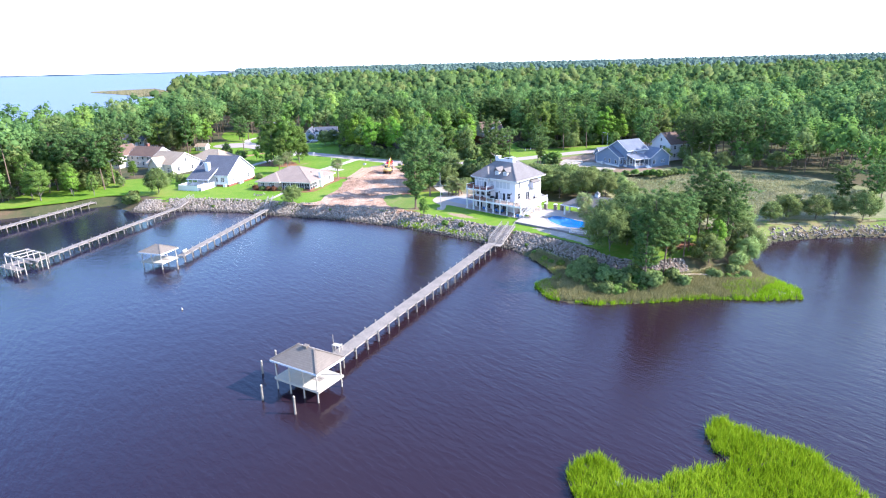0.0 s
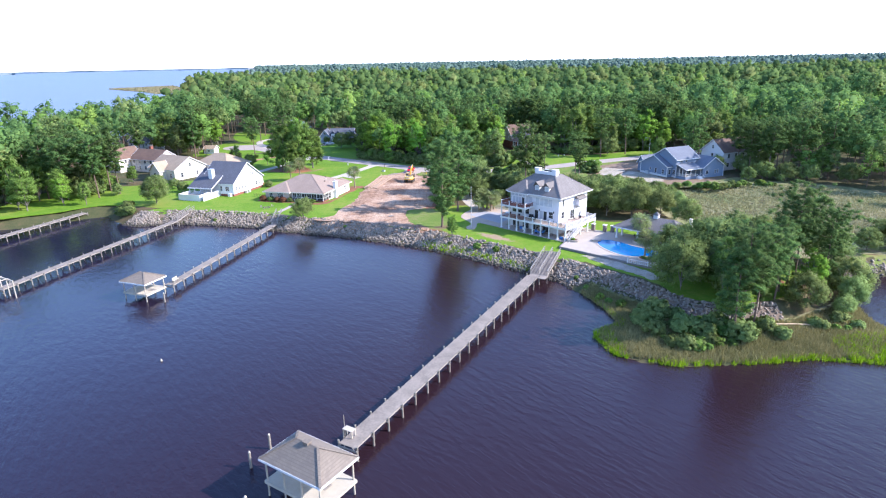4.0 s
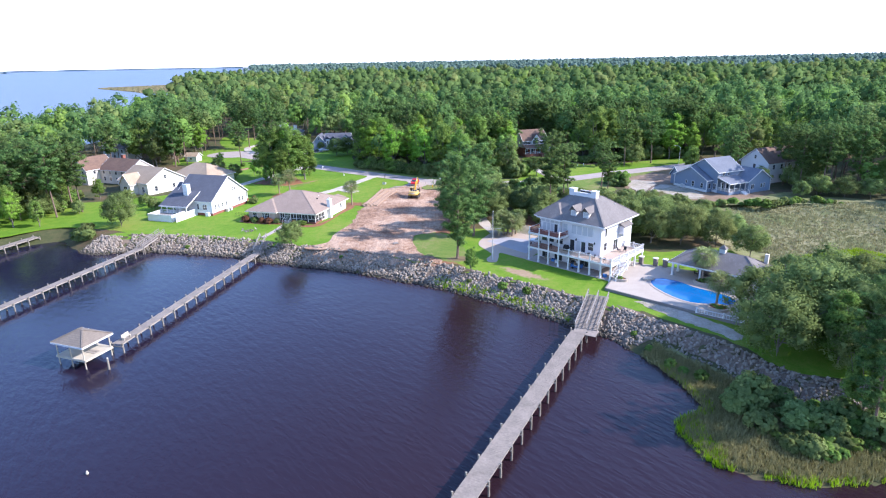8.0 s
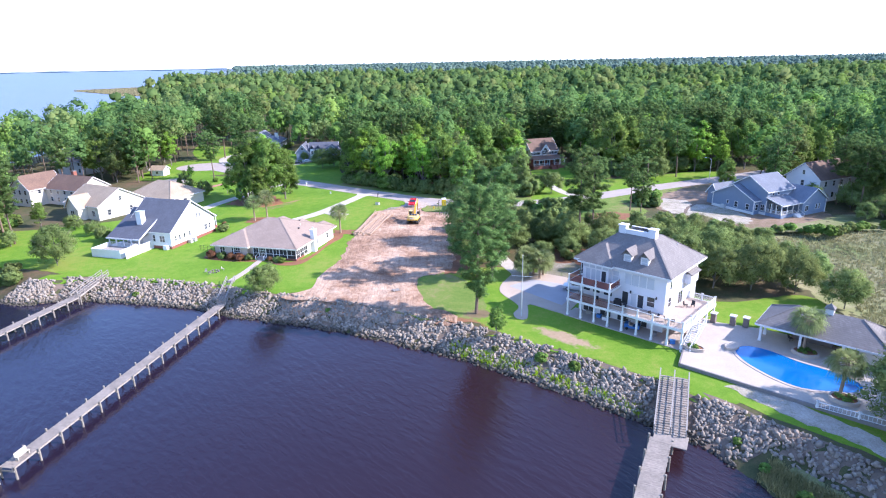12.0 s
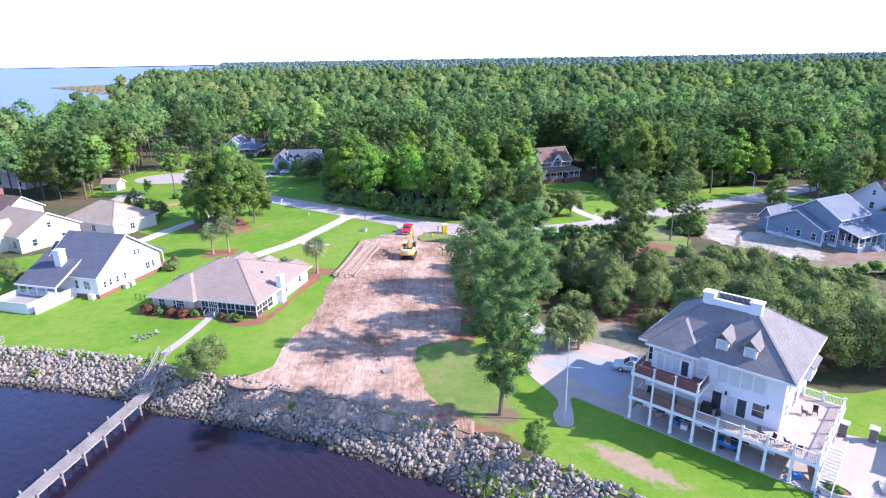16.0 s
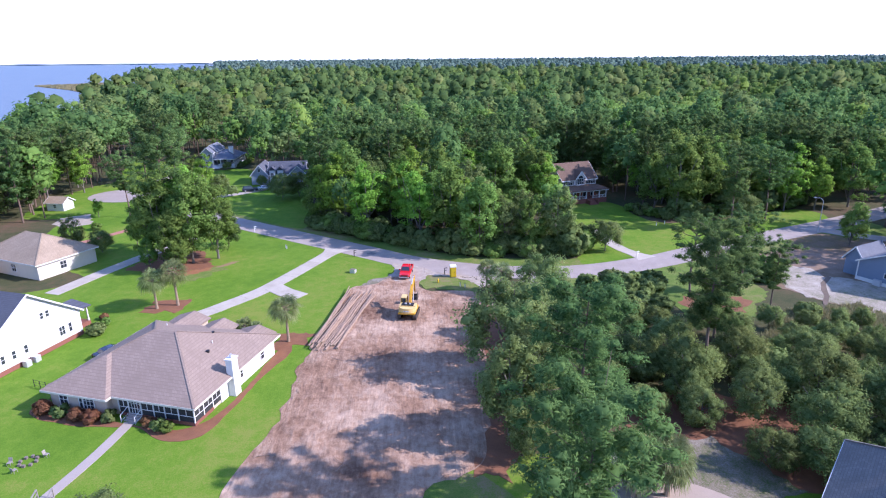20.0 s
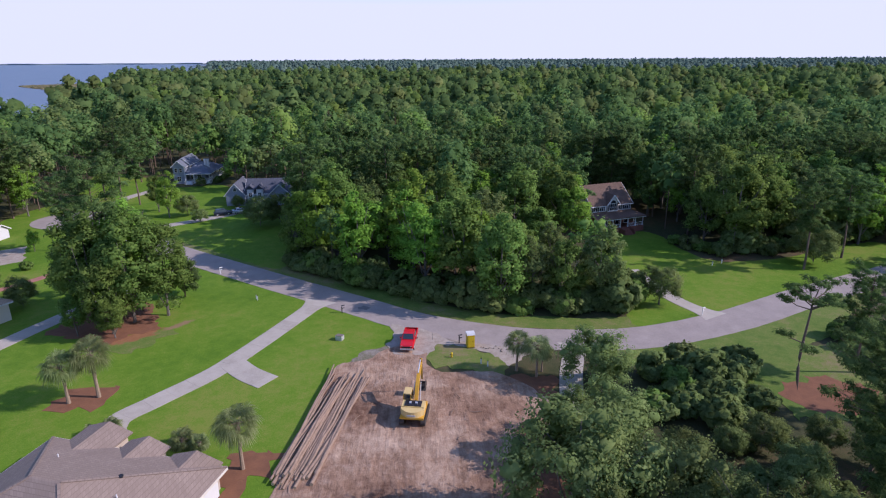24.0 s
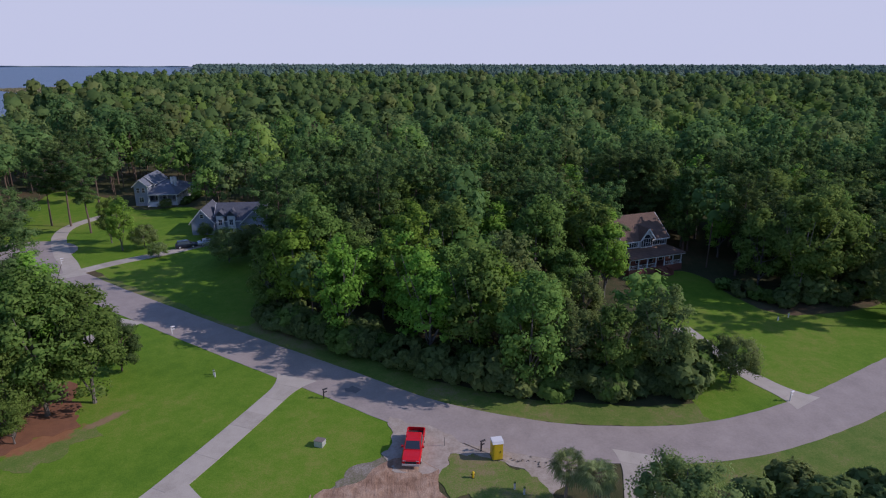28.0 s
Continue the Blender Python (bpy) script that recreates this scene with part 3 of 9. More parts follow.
def sheet(name, poly, z, mat, label, category, jitter=0.5, step=1.5, relief=0.0, spacing=1.6, smooth_line=True):
    """A patch of ground cover with an uneven outline."""
    if smooth_line == "rough":
        line = []
        for a, b in zip(poly, poly[1:] + poly[:1]):
            m = max(1, int(math.dist(a, b) / step))
            for j in range(m):
                q = Vector(a).lerp(Vector(b), j / m)
                u = Vector((q.x * 0.8, q.y * 0.8, 1.7))
                q = q + Vector((noise.noise(u), noise.noise(u + Vector((5, 3, 2))))) * jitter
                line.append((q.x, q.y))
    else:
        line = rounded(poly, step, jitter) if smooth_line else [tuple(p) for p in poly]
    if not relief:
        g = Geo().prism(line, z - 0.25, z)
    else:
        from_x, to_x = min(p[0] for p in line), max(p[0] for p in line)
        from_y, to_y = min(p[1] for p in line), max(p[1] for p in line)
        xs, ys = np.meshgrid(np.arange(from_x, to_x, spacing), np.arange(from_y, to_y, spacing))
        ok = inside(line, xs, ys) & (edge_distance(line + line[:1], xs, ys) > spacing * 0.6)
        inner = [Vector((a, b)) for a, b in zip(xs[ok], ys[ok])]
        pts = [Vector(p) for p in line] + inner
        n = len(line)
        vs, _, fs, *_ = geometry.delaunay_2d_cdt(pts, [(i, (i + 1) % n) for i in range(n)], [], 1, 0.001)
        edge = edge_distance(line + line[:1], [v.x for v in vs], [v.y for v in vs])
        co = []
        for v, e in zip(vs, edge):
            q = Vector((v.x * 0.9 + 0.3 * v.y, v.y * 0.22, 0))
            h = abs(noise.noise(q)) * 1.3 + 0.8 * noise.noise(Vector((v.x, v.y, 0)) * 0.5) + 0.8 * noise.noise(Vector((v.x, v.y, 5)) * 0.13)
            co.append((v.x, v.y, z + 0.03 + max(-0.02, relief * h * min(1, float(e) / 1.5))))
        g = Geo().add(co, fs)
    return tagged(part(name, g, mat), label, category, kind="structure")


def strip(name, path, width, z, mat, label, category, jitter=0.15, kind="structure", thick=0.25):
    c = rounded(path, 1.5, 0, closed=False)
    left, right = [], []
    for i, p in enumerate(c):
        a, b = Vector(c[max(i - 1, 0)]), Vector(c[min(i + 1, len(c) - 1)])
        d = (b - a).normalized()
        s = Vector((-d.y, d.x))
        q = Vector(p)
        e = [width / 2 + jitter * noise.noise(Vector((p[0] * 0.5, p[1] * 0.5, k))) for k in (1, 8)]
        left.append((q + s * e[0])[:])
        right.append((q - s * e[1])[:])
    n = len(c)
    vs = [(x, y, z) for x, y in left + right] + [(x, y, z - thick) for x, y in left + right]
    fs = [(i, n + i, n + i + 1, i + 1) for i in range(n - 1)]
    fs += [(i + 1, 2 * n + i + 1, 2 * n + i, i) for i in range(n - 1)] + [(n + i, 3 * n + i, 3 * n + i + 1, n + i + 1) for i in range(n - 1)]
    return tagged(part(name, Geo().add(vs, fs), mat), label, category, kind=kind)


def slab_drive(path, width, z, label, flare=0.0):
    """A drive cast in separate concrete slabs; flare: the extra width where it starts."""
    base = strip("driveway", path, width - 0.06, z - 0.015, "asphalt", label, "driveway", 0.0)
    c = rounded(path, 0.7, 0, closed=False)
    side, gone = [], 0.0
    for i, p in enumerate(c):
        a, b = Vector(c[max(i - 1, 0)]), Vector(c[min(i + 1, len(c) - 1)])
        d = (b - a).normalized()
        gone += (Vector(p) - Vector(c[i - 1])).length if i else 0.0
        w = width / 2 + flare * max(0.0, 1 - gone / 4.5) ** 2
        s, q = Vector((-d.y, d.x)) * w, Vector(p)
        side.append((q + s, q - s, d * 0.007))
    for i in range(0, len(side) - 1, 4):
        run = side[i:i + 5]
        if len(run) < 2:
            break
        left = [run[0][0] + run[0][2]] + [q[0] for q in run[1:-1]] + [run[-1][0] - run[-1][2]]
        right = [run[0][1] + run[0][2]] + [q[1] for q in run[1:-1]] + [run[-1][1] - run[-1][2]]
        part("slab", Geo().prism([q[:] for q in left] + [q[:] for q in right[::-1]], z - 0.12, z + 0.006 * math.sin(i * 2.3)), "slab", base)


ROAD = [(-96, 290), (-72, 268.5), (-41.3, 244.4), (-21, 229.2), (-10, 221), (0.8, 216), (10.4, 213.6), (24, 213.4), (39.8, 218.2), (58, 227), (72, 233), (95, 243), (135, 262)]
LAWN_LEFT = [(-130, 153.5), (-112, 159), (-104, 166.5), (-95, 167), (-77, 160.5), (-66, 157.5), (-52.8, 154.6), (-40.6, 152.0), (-32, 148.3), (-28.9, 149.5), (-27, 156),
             (-24.8, 163), (-24.2, 177), (-22, 186), (-20.5, 196), (-20, 206), (-15, 211), (-12.5, 219), (-20.4, 226), (-28.8, 231.5), (-41, 241), (-51.7, 248),
             (-64, 258), (-80, 266), (-98, 268), (-97, 246), (-88, 228), (-72, 215), (-86, 206), (-106, 197), (-130, 190)]
LAWN_MAIN = [(-9, 153.5), (-8.5, 143), (-3.5, 135.6), (5.4, 130.6), (13.6, 125.6), (19.8, 119.6), (23, 116), (27, 112.2), (32.4, 105.6), (37.2, 100.4), (40.6, 95.2), (42.4, 89.6), (46, 87), (54, 86.4), (62, 90), (70, 101),
             (66, 118), (58, 126), (58, 140), (42, 139), (34, 150), (20, 158), (8, 159), (-3.5, 157.5)]
LOT = [(-32.9, 145.4), (-22, 142.9), (-12.3, 138.7), (-5.2, 137.2), (-7.8, 143.2), (-8.5, 153.5), (-3.5, 156.9), (-1, 164), (0.2, 178.7), (-0.2, 186), (2.5, 193), (6.5, 190), (5.5, 199),
       (0, 204.5), (-6.8, 205), (-9.3, 211), (-13, 212.6), (-17, 208.5), (-21.2, 207), (-22.3, 195), (-23.8, 186), (-25, 178.7), (-25.5, 166.4), (-28, 155.4), (-28.9, 149.4)]
BRICK_LAWN = [(24, 217.5), (32, 218.5), (42, 221.5), (57, 229), (72, 235.5), (94, 245.5), (92, 256), (66, 247), (52, 246), (48, 254), (46, 267), (33, 267), (30, 252), (31, 240), (27, 228)]
GREY_LAWN = [(-38, 247.5), (-52, 259), (-70, 273), (-76, 282), (-66, 294), (-58, 302), (-46, 302), (-42, 290), (-40, 272), (-35, 256)]
sheet("lawn", LAWN_LEFT, G + .03, "lawn", "bright green mown waterfront lawn", "lawn", 0.5)
sheet("lawn", LAWN_MAIN, G + .03, "lawn", "green lawn sloping to the stone revetment", "lawn", 0.5)
sheet("lawn", BRICK_LAWN, G + .03, "lawn", "shaded green lawn in front of woods", "lawn", 0.7)
sheet("lawn", GREY_LAWN, G + .03, "lawn", "shaded green lawn between road and house", "lawn", 0.7)
strip("verge", [(x + 1.6, y + 5.2) for x, y in ROAD[1:9]], 4.5, G + .025, "lawn_thin", "thin grass verge along the wood's edge", "verge", 0.8)
sheet("lawn", [(11, 212), (26, 212), (42, 217), (60, 225.5), (76, 232.5), (100, 243), (100, 232), (80, 223), (62, 216), (48, 210), (36, 205), (24, 203)], G + .03, "lawn_thin",
      "thin roadside grass with bare patches", "lawn", 0.8)
sheet("lawn", [(-12.5, 138.2), (-5, 136.5), (-3.5, 135.2), (-8, 140), (-9, 153.5), (-4, 156), (1, 150), (3, 140), (0, 133.5), (-6, 134.5)], G + .045, "lawn_thin", "patchy grass at the lot's edge", "lawn", 0.9)
sheet("bare_lot", LOT, G + .05, "dirt", "cleared building lot of bare graded soil with track marks", "dirt lot", 0.9, 1.2, relief=0.16, spacing=0.9)
sheet("gravel_apron", [(-13.6, 220.4), (-9, 217.8), (-5.6, 215), (-6, 213.2), (-7.4, 211.4), (-8.6, 209.2), (-10.2, 209.8), (-12.4, 210.2), (-13.9, 211.2), (-14.4, 213.4), (-13.2, 215.6)], G + .078, "gravel", "pale gravel apron at the lot entrance", "gravel", 0.9, 0.5, smooth_line="rough")
sheet("gravel_edge", [(-6.4, 215.2), (-2.5, 213.8), (2.6, 212.4), (8, 211.6), (7, 209.4), (4, 207.6), (2.4, 205.6), (1.6, 206.4), (0.6, 209.6), (-0.8, 210.9), (-4.1, 211.7), (-6.4, 212.5)], G + .055, "gravel", "scattered pale gravel along the road's edge", "gravel", 0.9, 0.4, smooth_line="rough")
sheet("lawn", [(-9, 209.3), (-6.1, 212.8), (-2.1, 211.3), (1.6, 208.7), (2.7, 205.9), (1.8, 202.8), (-2.2, 205.1), (-7.8, 206.4)], G + .058, "lawn_thin", "green grass patch beside the lot entrance", "lawn", 1.1, 0.5, smooth_line="rough")
sheet("pine_straw", [(-1.2, 202.4), (2.4, 203.2), (8, 203), (6.6, 195), (5.8, 191), (1.6, 193), (-1.9, 196)], G + .052, "mulch", "red-brown litter under palms", "mulch", 1.2, 0.6, smooth_line="rough")
sheet("pine_straw", [(-0.8, 174), (3.5, 172), (7, 184), (6.8, 192), (2, 194), (-1, 187)], G + .04, "mulch", "red-brown litter under the trees beside the lot", "mulch", 1.0, 0.6, smooth_line="rough")
sheet("lawn", [(-114, 266), (-99, 262), (-90, 268), (-82, 272), (-78, 282), (-84, 300), (-96, 308), (-114, 304)], G + .016, "lawn", "green lawn round the turning circle", "lawn", 0.8)
sheet("lawn", [(-104, 306), (-117, 330), (-122, 356), (-100, 344), (-86, 329), (-72, 331), (-59, 304), (-61, 290), (-66, 283), (-72, 279.5), (-78, 278), (-88, 290)], G + .022, "lawn", "shaded green lawn round a grey house", "lawn", 0.8)
slab_drive([(-76, 273), (-81, 281), (-86.2, 288.3), (-93.9, 302.1), (-95.9, 312.5), (-92, 324)], 3.2, G + .072, "pale driveway to the grey house", 0.8)
road = strip("road", [(x, y - .25) for x, y in ROAD], 6.8, G + .06, "asphalt", "pale worn asphalt residential road", "road", 0.1)
cul = [(-96 + 12 * math.cos(a), 289 + 9.5 * math.sin(a)) for a in np.linspace(0, math.tau, 28)[:-1]]
sheet("road", cul, G + .066, "asphalt", "pale asphalt turning circle", "road", 0.0, smooth_line=False)
slab_drive([(-26.2, 230.5), (-30, 221.5), (-33.8, 213), (-37.2, 206.3), (-42, 200), (-44.8, 195.8), (-43, 190.5)], 3.1, G + .07, "curving pale concrete driveway", 1.5)
slab_drive([(-35.2, 209), (-32.4, 206), (-29.2, 203.6)], 3.4, G + .092, "short concrete turning spur", 0)
slab_drive([(-56, 251), (-63, 236), (-69, 222), (-74, 208)], 3.2, G + .07, "pale concrete driveway", 0.8)
slab_drive([(13.2, 211.5), (10, 202), (7.8, 190), (7.5, 176), (8.5, 164), (10.8, 155), (12, 149)], 3.0, G + .07, "shaded concrete driveway through trees", 1.2)
slab_drive([(32.5, 242), (33.6, 233), (35, 226), (38.2, 219.5)][::-1], 2.8, G + .07, "concrete driveway to the brick house", 1.2)
slab_drive([(-79, 273), (-72, 281), (-63, 288), (-56, 295)], 3.2, G + .07, "concrete driveway under trees", 0)
strip("driveway", [(83.6, 239.6), (89.6, 233.4), (95.7, 228.6), (104, 222.5), (112, 219)], 4.4, G + .07, "concrete", "pale driveway to a blue house", "driveway", 0.1)
sheet("lawn", [(60, 225), (63, 220.4), (68, 222.6), (73, 228.4), (75, 232.4)], G + .05, "lawn_thin", "rough grass between the road and a new house", "lawn", 1.0, 0.7, smooth_line="rough")
sheet("gravel_court", [(-102, 262), (-96.5, 266), (-91, 256), (-95, 252.5), (-101, 256)], G + .05, "gravel", "pale gravel court beside a garden", "gravel", 0.7, 0.6, smooth_line="rough")
strip("path", [(-96, 231), (-89.7, 235.5), (-84, 241), (-77.8, 251.4), (-73, 256.5)], 2.0, G + .06, "paver", "pink brick garden path", "path", 0.05)
strip("path", [(-42.2, 167.2), (-43.2, 161), (-44.8, 154.6)], 1.25, G + .07, "concrete", "straight concrete garden path to the dock", "path", 0.02)
sheet("parking_slab", [(8.0, 148.4), (12.6, 151.6), (20.9, 146.8), (15.6, 139.0)], G + .09, "slab_blue", "blue-grey parking slab beside the house", "paving", 0, smooth_line=False)
sheet("parking_apron", [(6.0, 146.2), (8.2, 152.5), (12, 156), (22, 148.5), (16.2, 136.4), (14.6, 135.9), (10.3, 139.8), (9.6, 137), (8.9, 134.0), (7.3, 134.2), (7.1, 136.2), (8.3, 139.4)], G + .078, "apron",
      "tan concrete apron with a rounded flagpole base", "paving", 0.1, 0.8)
sheet("bare_ground", [(-54.6, 214.7), (-52.6, 219), (-47.8, 221.4), (-46.6, 219.6), (-49.2, 215.3), (-51.7, 212.7)], G + .045, "lawn_thin", "worn brown patch in the lawn", "earth", 1.3, 0.5, smooth_line="rough")
sheet("bare_ground", [(-17.6, 211.2), (-13.9, 213.6), (-13.7, 209.0), (-16.8, 206.4), (-20.2, 207.4)], G + .05, "patchy", "scuffed ground where the lot meets the lawn", "earth", 1.2, 0.5, smooth_line="rough")
sheet("road_patch", [(-19.6, 227.2), (-18.0, 227.4), (-17.8, 226.4), (-19.4, 226.2)], G + .068, "retaining", "dark square repair patch in the asphalt", "road", 0, smooth_line=False)
sheet("sand_patch", [(30.4, 112.4), (33.0, 107.8), (36.2, 103.4), (38.8, 99.6), (40.2, 97.2), (42.4, 98.6), (40.6, 102.6), (37.2, 107.6), (33.4, 111.8)], G + .058, "sandy", "bare pale sand beside the pool terrace", "sand", 0.7, 0.6, smooth_line="rough")
sheet("sand_patch", [(58.6, 211.6), (61.8, 214.8), (67.1, 211.3), (66.6, 206.6), (70.3, 205.5), (74.3, 200.6), (75, 191), (72, 185.5), (66, 187), (62, 193.8), (57.4, 198.4), (56.7, 203.4)], G + .06, "sandy", "bare pale sand round a new house", "sand", 1.3, 0.7, smooth_line="rough")
strip("ditch", [(67.6, 206.6), (64.4, 203.5), (62.4, 200.4), (61.2, 197.9), (59.4, 195.6), (57.4, 192.4)], .8, G + .075, "bank_soil", "dark washed-out runnel through pale sand", "ditch", 0.3)
sheet("bare_ground", [(54, 206), (60, 219), (66, 223), (73.6, 229.4), (82, 235), (92, 229), (100, 223), (96, 190), (82, 184), (70, 182), (62, 190)], G + .045, "brown_soil", "bare brown ground round a new house", "earth", 1.3, 0.7, smooth_line="rough")
sheet("dry_grass", [(66, 187), (77, 192), (104, 192), (106, 176), (88, 180), (70, 178)], G + .04, "marsh_floor", "dry tan grass below the blue house", "grass", 1.3, 0.7, smooth_line="rough")
sheet("dry_grass", [(31, 201), (35, 206), (44, 209.5), (53, 209), (52, 200), (44, 191), (34, 191.5)], G + .05, "lawn_thin", "thin olive grass beside the road", "grass", 1.3, 0.7, smooth_line="rough")
sheet("dry_grass", [(34, 196.4), (38, 199.6), (43.6, 200.4), (47, 197), (44, 192.4), (37, 192)], G + .062, "mulch", "red-brown bare earth under pines", "earth", 1.3, 0.7, smooth_line="rough")
sheet("pine_straw", [(14, 157), (24, 153), (34, 150), (40, 158), (34, 168), (20, 170), (14, 166)], G + .04, "mulch", "reddish pine straw under trees", "pine straw", 1.3, 0.7, smooth_line="rough")
sheet("bare_ground", [(14.5, 154.5), (22, 149), (28, 152), (23, 160), (16, 161)], G + .055, "patchy", "bare patchy ground beside the drive", "earth", 1.3, 0.7, smooth_line="rough")
sheet("pine_straw", [(52, 94), (58, 92), (64, 96), (60, 101), (53, 101)], G + .06, "mulch", "reddish pine straw on the point", "pine straw", 1.3, 0.7, smooth_line="rough")
sheet("pine_straw", [(-66, 220), (-56, 216), (-50, 221), (-54, 230), (-64, 234)], G + .06, "mulch", "reddish pine straw under a big tree", "pine straw", 1.3, 0.7, smooth_line="rough")
sheet("pine_straw", [(-54.5, 198.5), (-48.5, 199), (-47.5, 203.5), (-53.5, 204)], G + .06, "mulch", "mulch bed round two palms", "mulch", 1.3, 0.7, smooth_line="rough")
sheet("pine_straw", [(-30.5, 184), (-25.5, 184.5), (-24.5, 189), (-29.5, 189)], G + .06, "mulch", "mulch bed round a palm", "mulch", 1.3, 0.7, smooth_line="rough")
sheet("pine_straw", [(0.6, 172), (2.8, 166), (1.4, 160), (-.4, 155), (-3.6, 156), (-3.2, 162), (-1.4, 168)], G + .075, "mulch", "red-brown litter and clay along the lot edge", "mulch", 1.3, 0.7, smooth_line="rough")


def draped(name, poly, mat, label, category, spacing=2.5, lift=0.05, jitter=1.0):
    """A patch of cover laid over the ground's own slopes."""
    line = rounded(poly, 2.0, jitter)
    xs, ys = np.meshgrid(np.arange(min(p[0] for p in line), max(p[0] for p in line), spacing), np.arange(min(p[1] for p in line), max(p[1] for p in line), spacing))
    ok = inside(line, xs, ys) & (edge_distance(line + line[:1], xs, ys) > spacing * 0.5)
    n = len(line)
    vs, _, fs, *_ = geometry.delaunay_2d_cdt([Vector(p) for p in line] + [Vector(p) for p in zip(xs[ok], ys[ok])], [(i, (i + 1) % n) for i in range(n)], [], 1, 0.001)
    z = land_height(np.array([v.x for v in vs]), np.array([v.y for v in vs]))
    return tagged(part(name, Geo().add([(v.x, v.y, float(h) + lift) for v, h in zip(vs, z)], fs), mat), label, category, kind="structure")


draped("marsh_flat", [(58, 122), (68, 114), (78, 106), (90, 108), (112, 110), (134, 112), (140, 140), (132, 164), (116, 182), (92, 188), (72, 180), (62, 164), (60, 140)], "marsh_floor", "flat tan and green tidal marsh", "marsh")
draped("lawn", [(80, 103.5), (90, 107), (106, 108), (124, 107), (124, 111), (106, 113), (90, 113), (80, 110)], "lawn_thin", "rough grass along the inlet bank", "grass", 2.0, 0.09, 0.6)
strip("path", [(106, 172), (113, 165), (121.8, 152.4), (128, 142)], 1.5, G - .25, "white_old", "pale boardwalk path across the marsh", "path", 0.02)
draped("marsh_flat", [(27.4, 98), (30.4, 90), (31.4, 84), (27, 81), (26.6, 78.6), (28, 74), (34.6, 71), (46, 71.2), (54.5, 72.2), (64, 70.8), (71.4, 71), (72.6, 75), (70.6, 80), (69.6, 85), (73.8, 93.6), (64, 86.5), (57, 83), (50, 82.4), (44.5, 83.4), (40.8, 85.6), (38.4, 89), (35, 94), (30.4, 100)], "marsh_floor",
       "tan marsh ground on the point", "marsh", 1.8, 0.04, 0.3)

# ---- plants ----
def cards(rs, centres, size, out=None, flat=0.5, long=0.6, loose=0.5):
    """Leaf sprays: one small diamond for each centre, turned at random."""
    n = len(centres)
    nor = rs.normal(size=(n, 3))
    if out is not None:
        nor = nor * loose + out * 1.0
    nor[:, 2] += flat
    nor /= np.linalg.norm(nor, axis=1)[:, None] + 1e-9
    a = np.cross(nor, rs.normal(size=(n, 3)))
    a /= np.linalg.norm(a, axis=1)[:, None] + 1e-9
    b = np.cross(nor, a)
    s = size * rs.uniform(0.6, 1.35, (n, 1))
    k = rs.uniform(0.75, 1.25, (n, 1))
    p = np.stack([centres - a * s, centres - b * s * long * k + nor * s * 0.12, centres + a * s, centres + b * s * long / k + nor * s * 0.12], 1).reshape(-1, 3)
    return p, np.arange(4 * n).reshape(n, 4)


def cores(rs, hubs, radii, squash, out_of, round_up, up):
    """Leafy inner masses that fill the clumps."""
    seg, rows = 6, ((-.8, .5), (-.3, .95), (.45, .9), (.93, .28))
    ring = np.array([(w * math.cos(k * math.tau / seg), w * math.sin(k * math.tau / seg), z) for z, w in rows for k in range(seg)])
    quads = np.array([(j * seg + k, j * seg + (k + 1) % seg, (j + 1) * seg + (k + 1) % seg, (j + 1) * seg + k) for j in range(3) for k in range(seg)])
    n = len(hubs)
    a = rs.uniform(0, 6.28, n)
    c, s = np.cos(a)[:, None], np.sin(a)[:, None]
    d = np.stack([ring[None, :, 0] * c - ring[None, :, 1] * s, ring[None, :, 0] * s + ring[None, :, 1] * c, np.repeat(ring[None, :, 2], n, 0)], 2)
    v = hubs[:, None, :] + d * radii[:, None, None] * rs.uniform(.6, 1.35, (n, len(ring), 1)) * np.array([1, 1, squash])
    v = v.reshape(-1, 3)
    q = (quads[None] + (np.arange(n) * len(ring))[:, None, None]).reshape(-1, 4)
    crown = v - out_of
    crown /= np.linalg.norm(crown, axis=1)[:, None] + 1e-9
    nor = d.reshape(-1, 3) * (1 - round_up) + crown * round_up + np.array([0, 0, up])
    return v, q, nor / (np.linalg.norm(nor, axis=1)[:, None] + 1e-9)


def clumps(rs, hubs, radii, per, size, flat=0.2, long=0.6, squash=0.75, round_up=0.45, core=0.38):
    """Leaf sprays spread over many uneven clumps."""
    d = rs.normal(size=(len(hubs), per, 3))
    d /= np.linalg.norm(d, axis=2)[..., None] + 1e-9
    r = rs.uniform(0.35, 1.0, (len(hubs), per, 1)) ** 0.6
    off = d * r * radii[:, None, None] * np.array([1, 1, squash])
    c = (hubs[:, None, :] + off).reshape(-1, 3)
    crown = c - hubs.mean(axis=0)
    crown /= np.linalg.norm(crown, axis=1)[:, None] + 1e-9
    out = d.reshape(-1, 3) * (1 - round_up) + crown * round_up + np.array([0, 0, 0.42])
    out /= np.linalg.norm(out, axis=1)[:, None] + 1e-9
    v, f = cards(rs, c, size, out, flat, long)
    cv, cf, cn = cores(rs, hubs, radii * core, squash, hubs.mean(axis=0), round_up, 0.3)
    return np.concatenate([v, cv]), np.concatenate([f, cf + len(v)]), np.concatenate([np.repeat(out, 4, axis=0), cn])


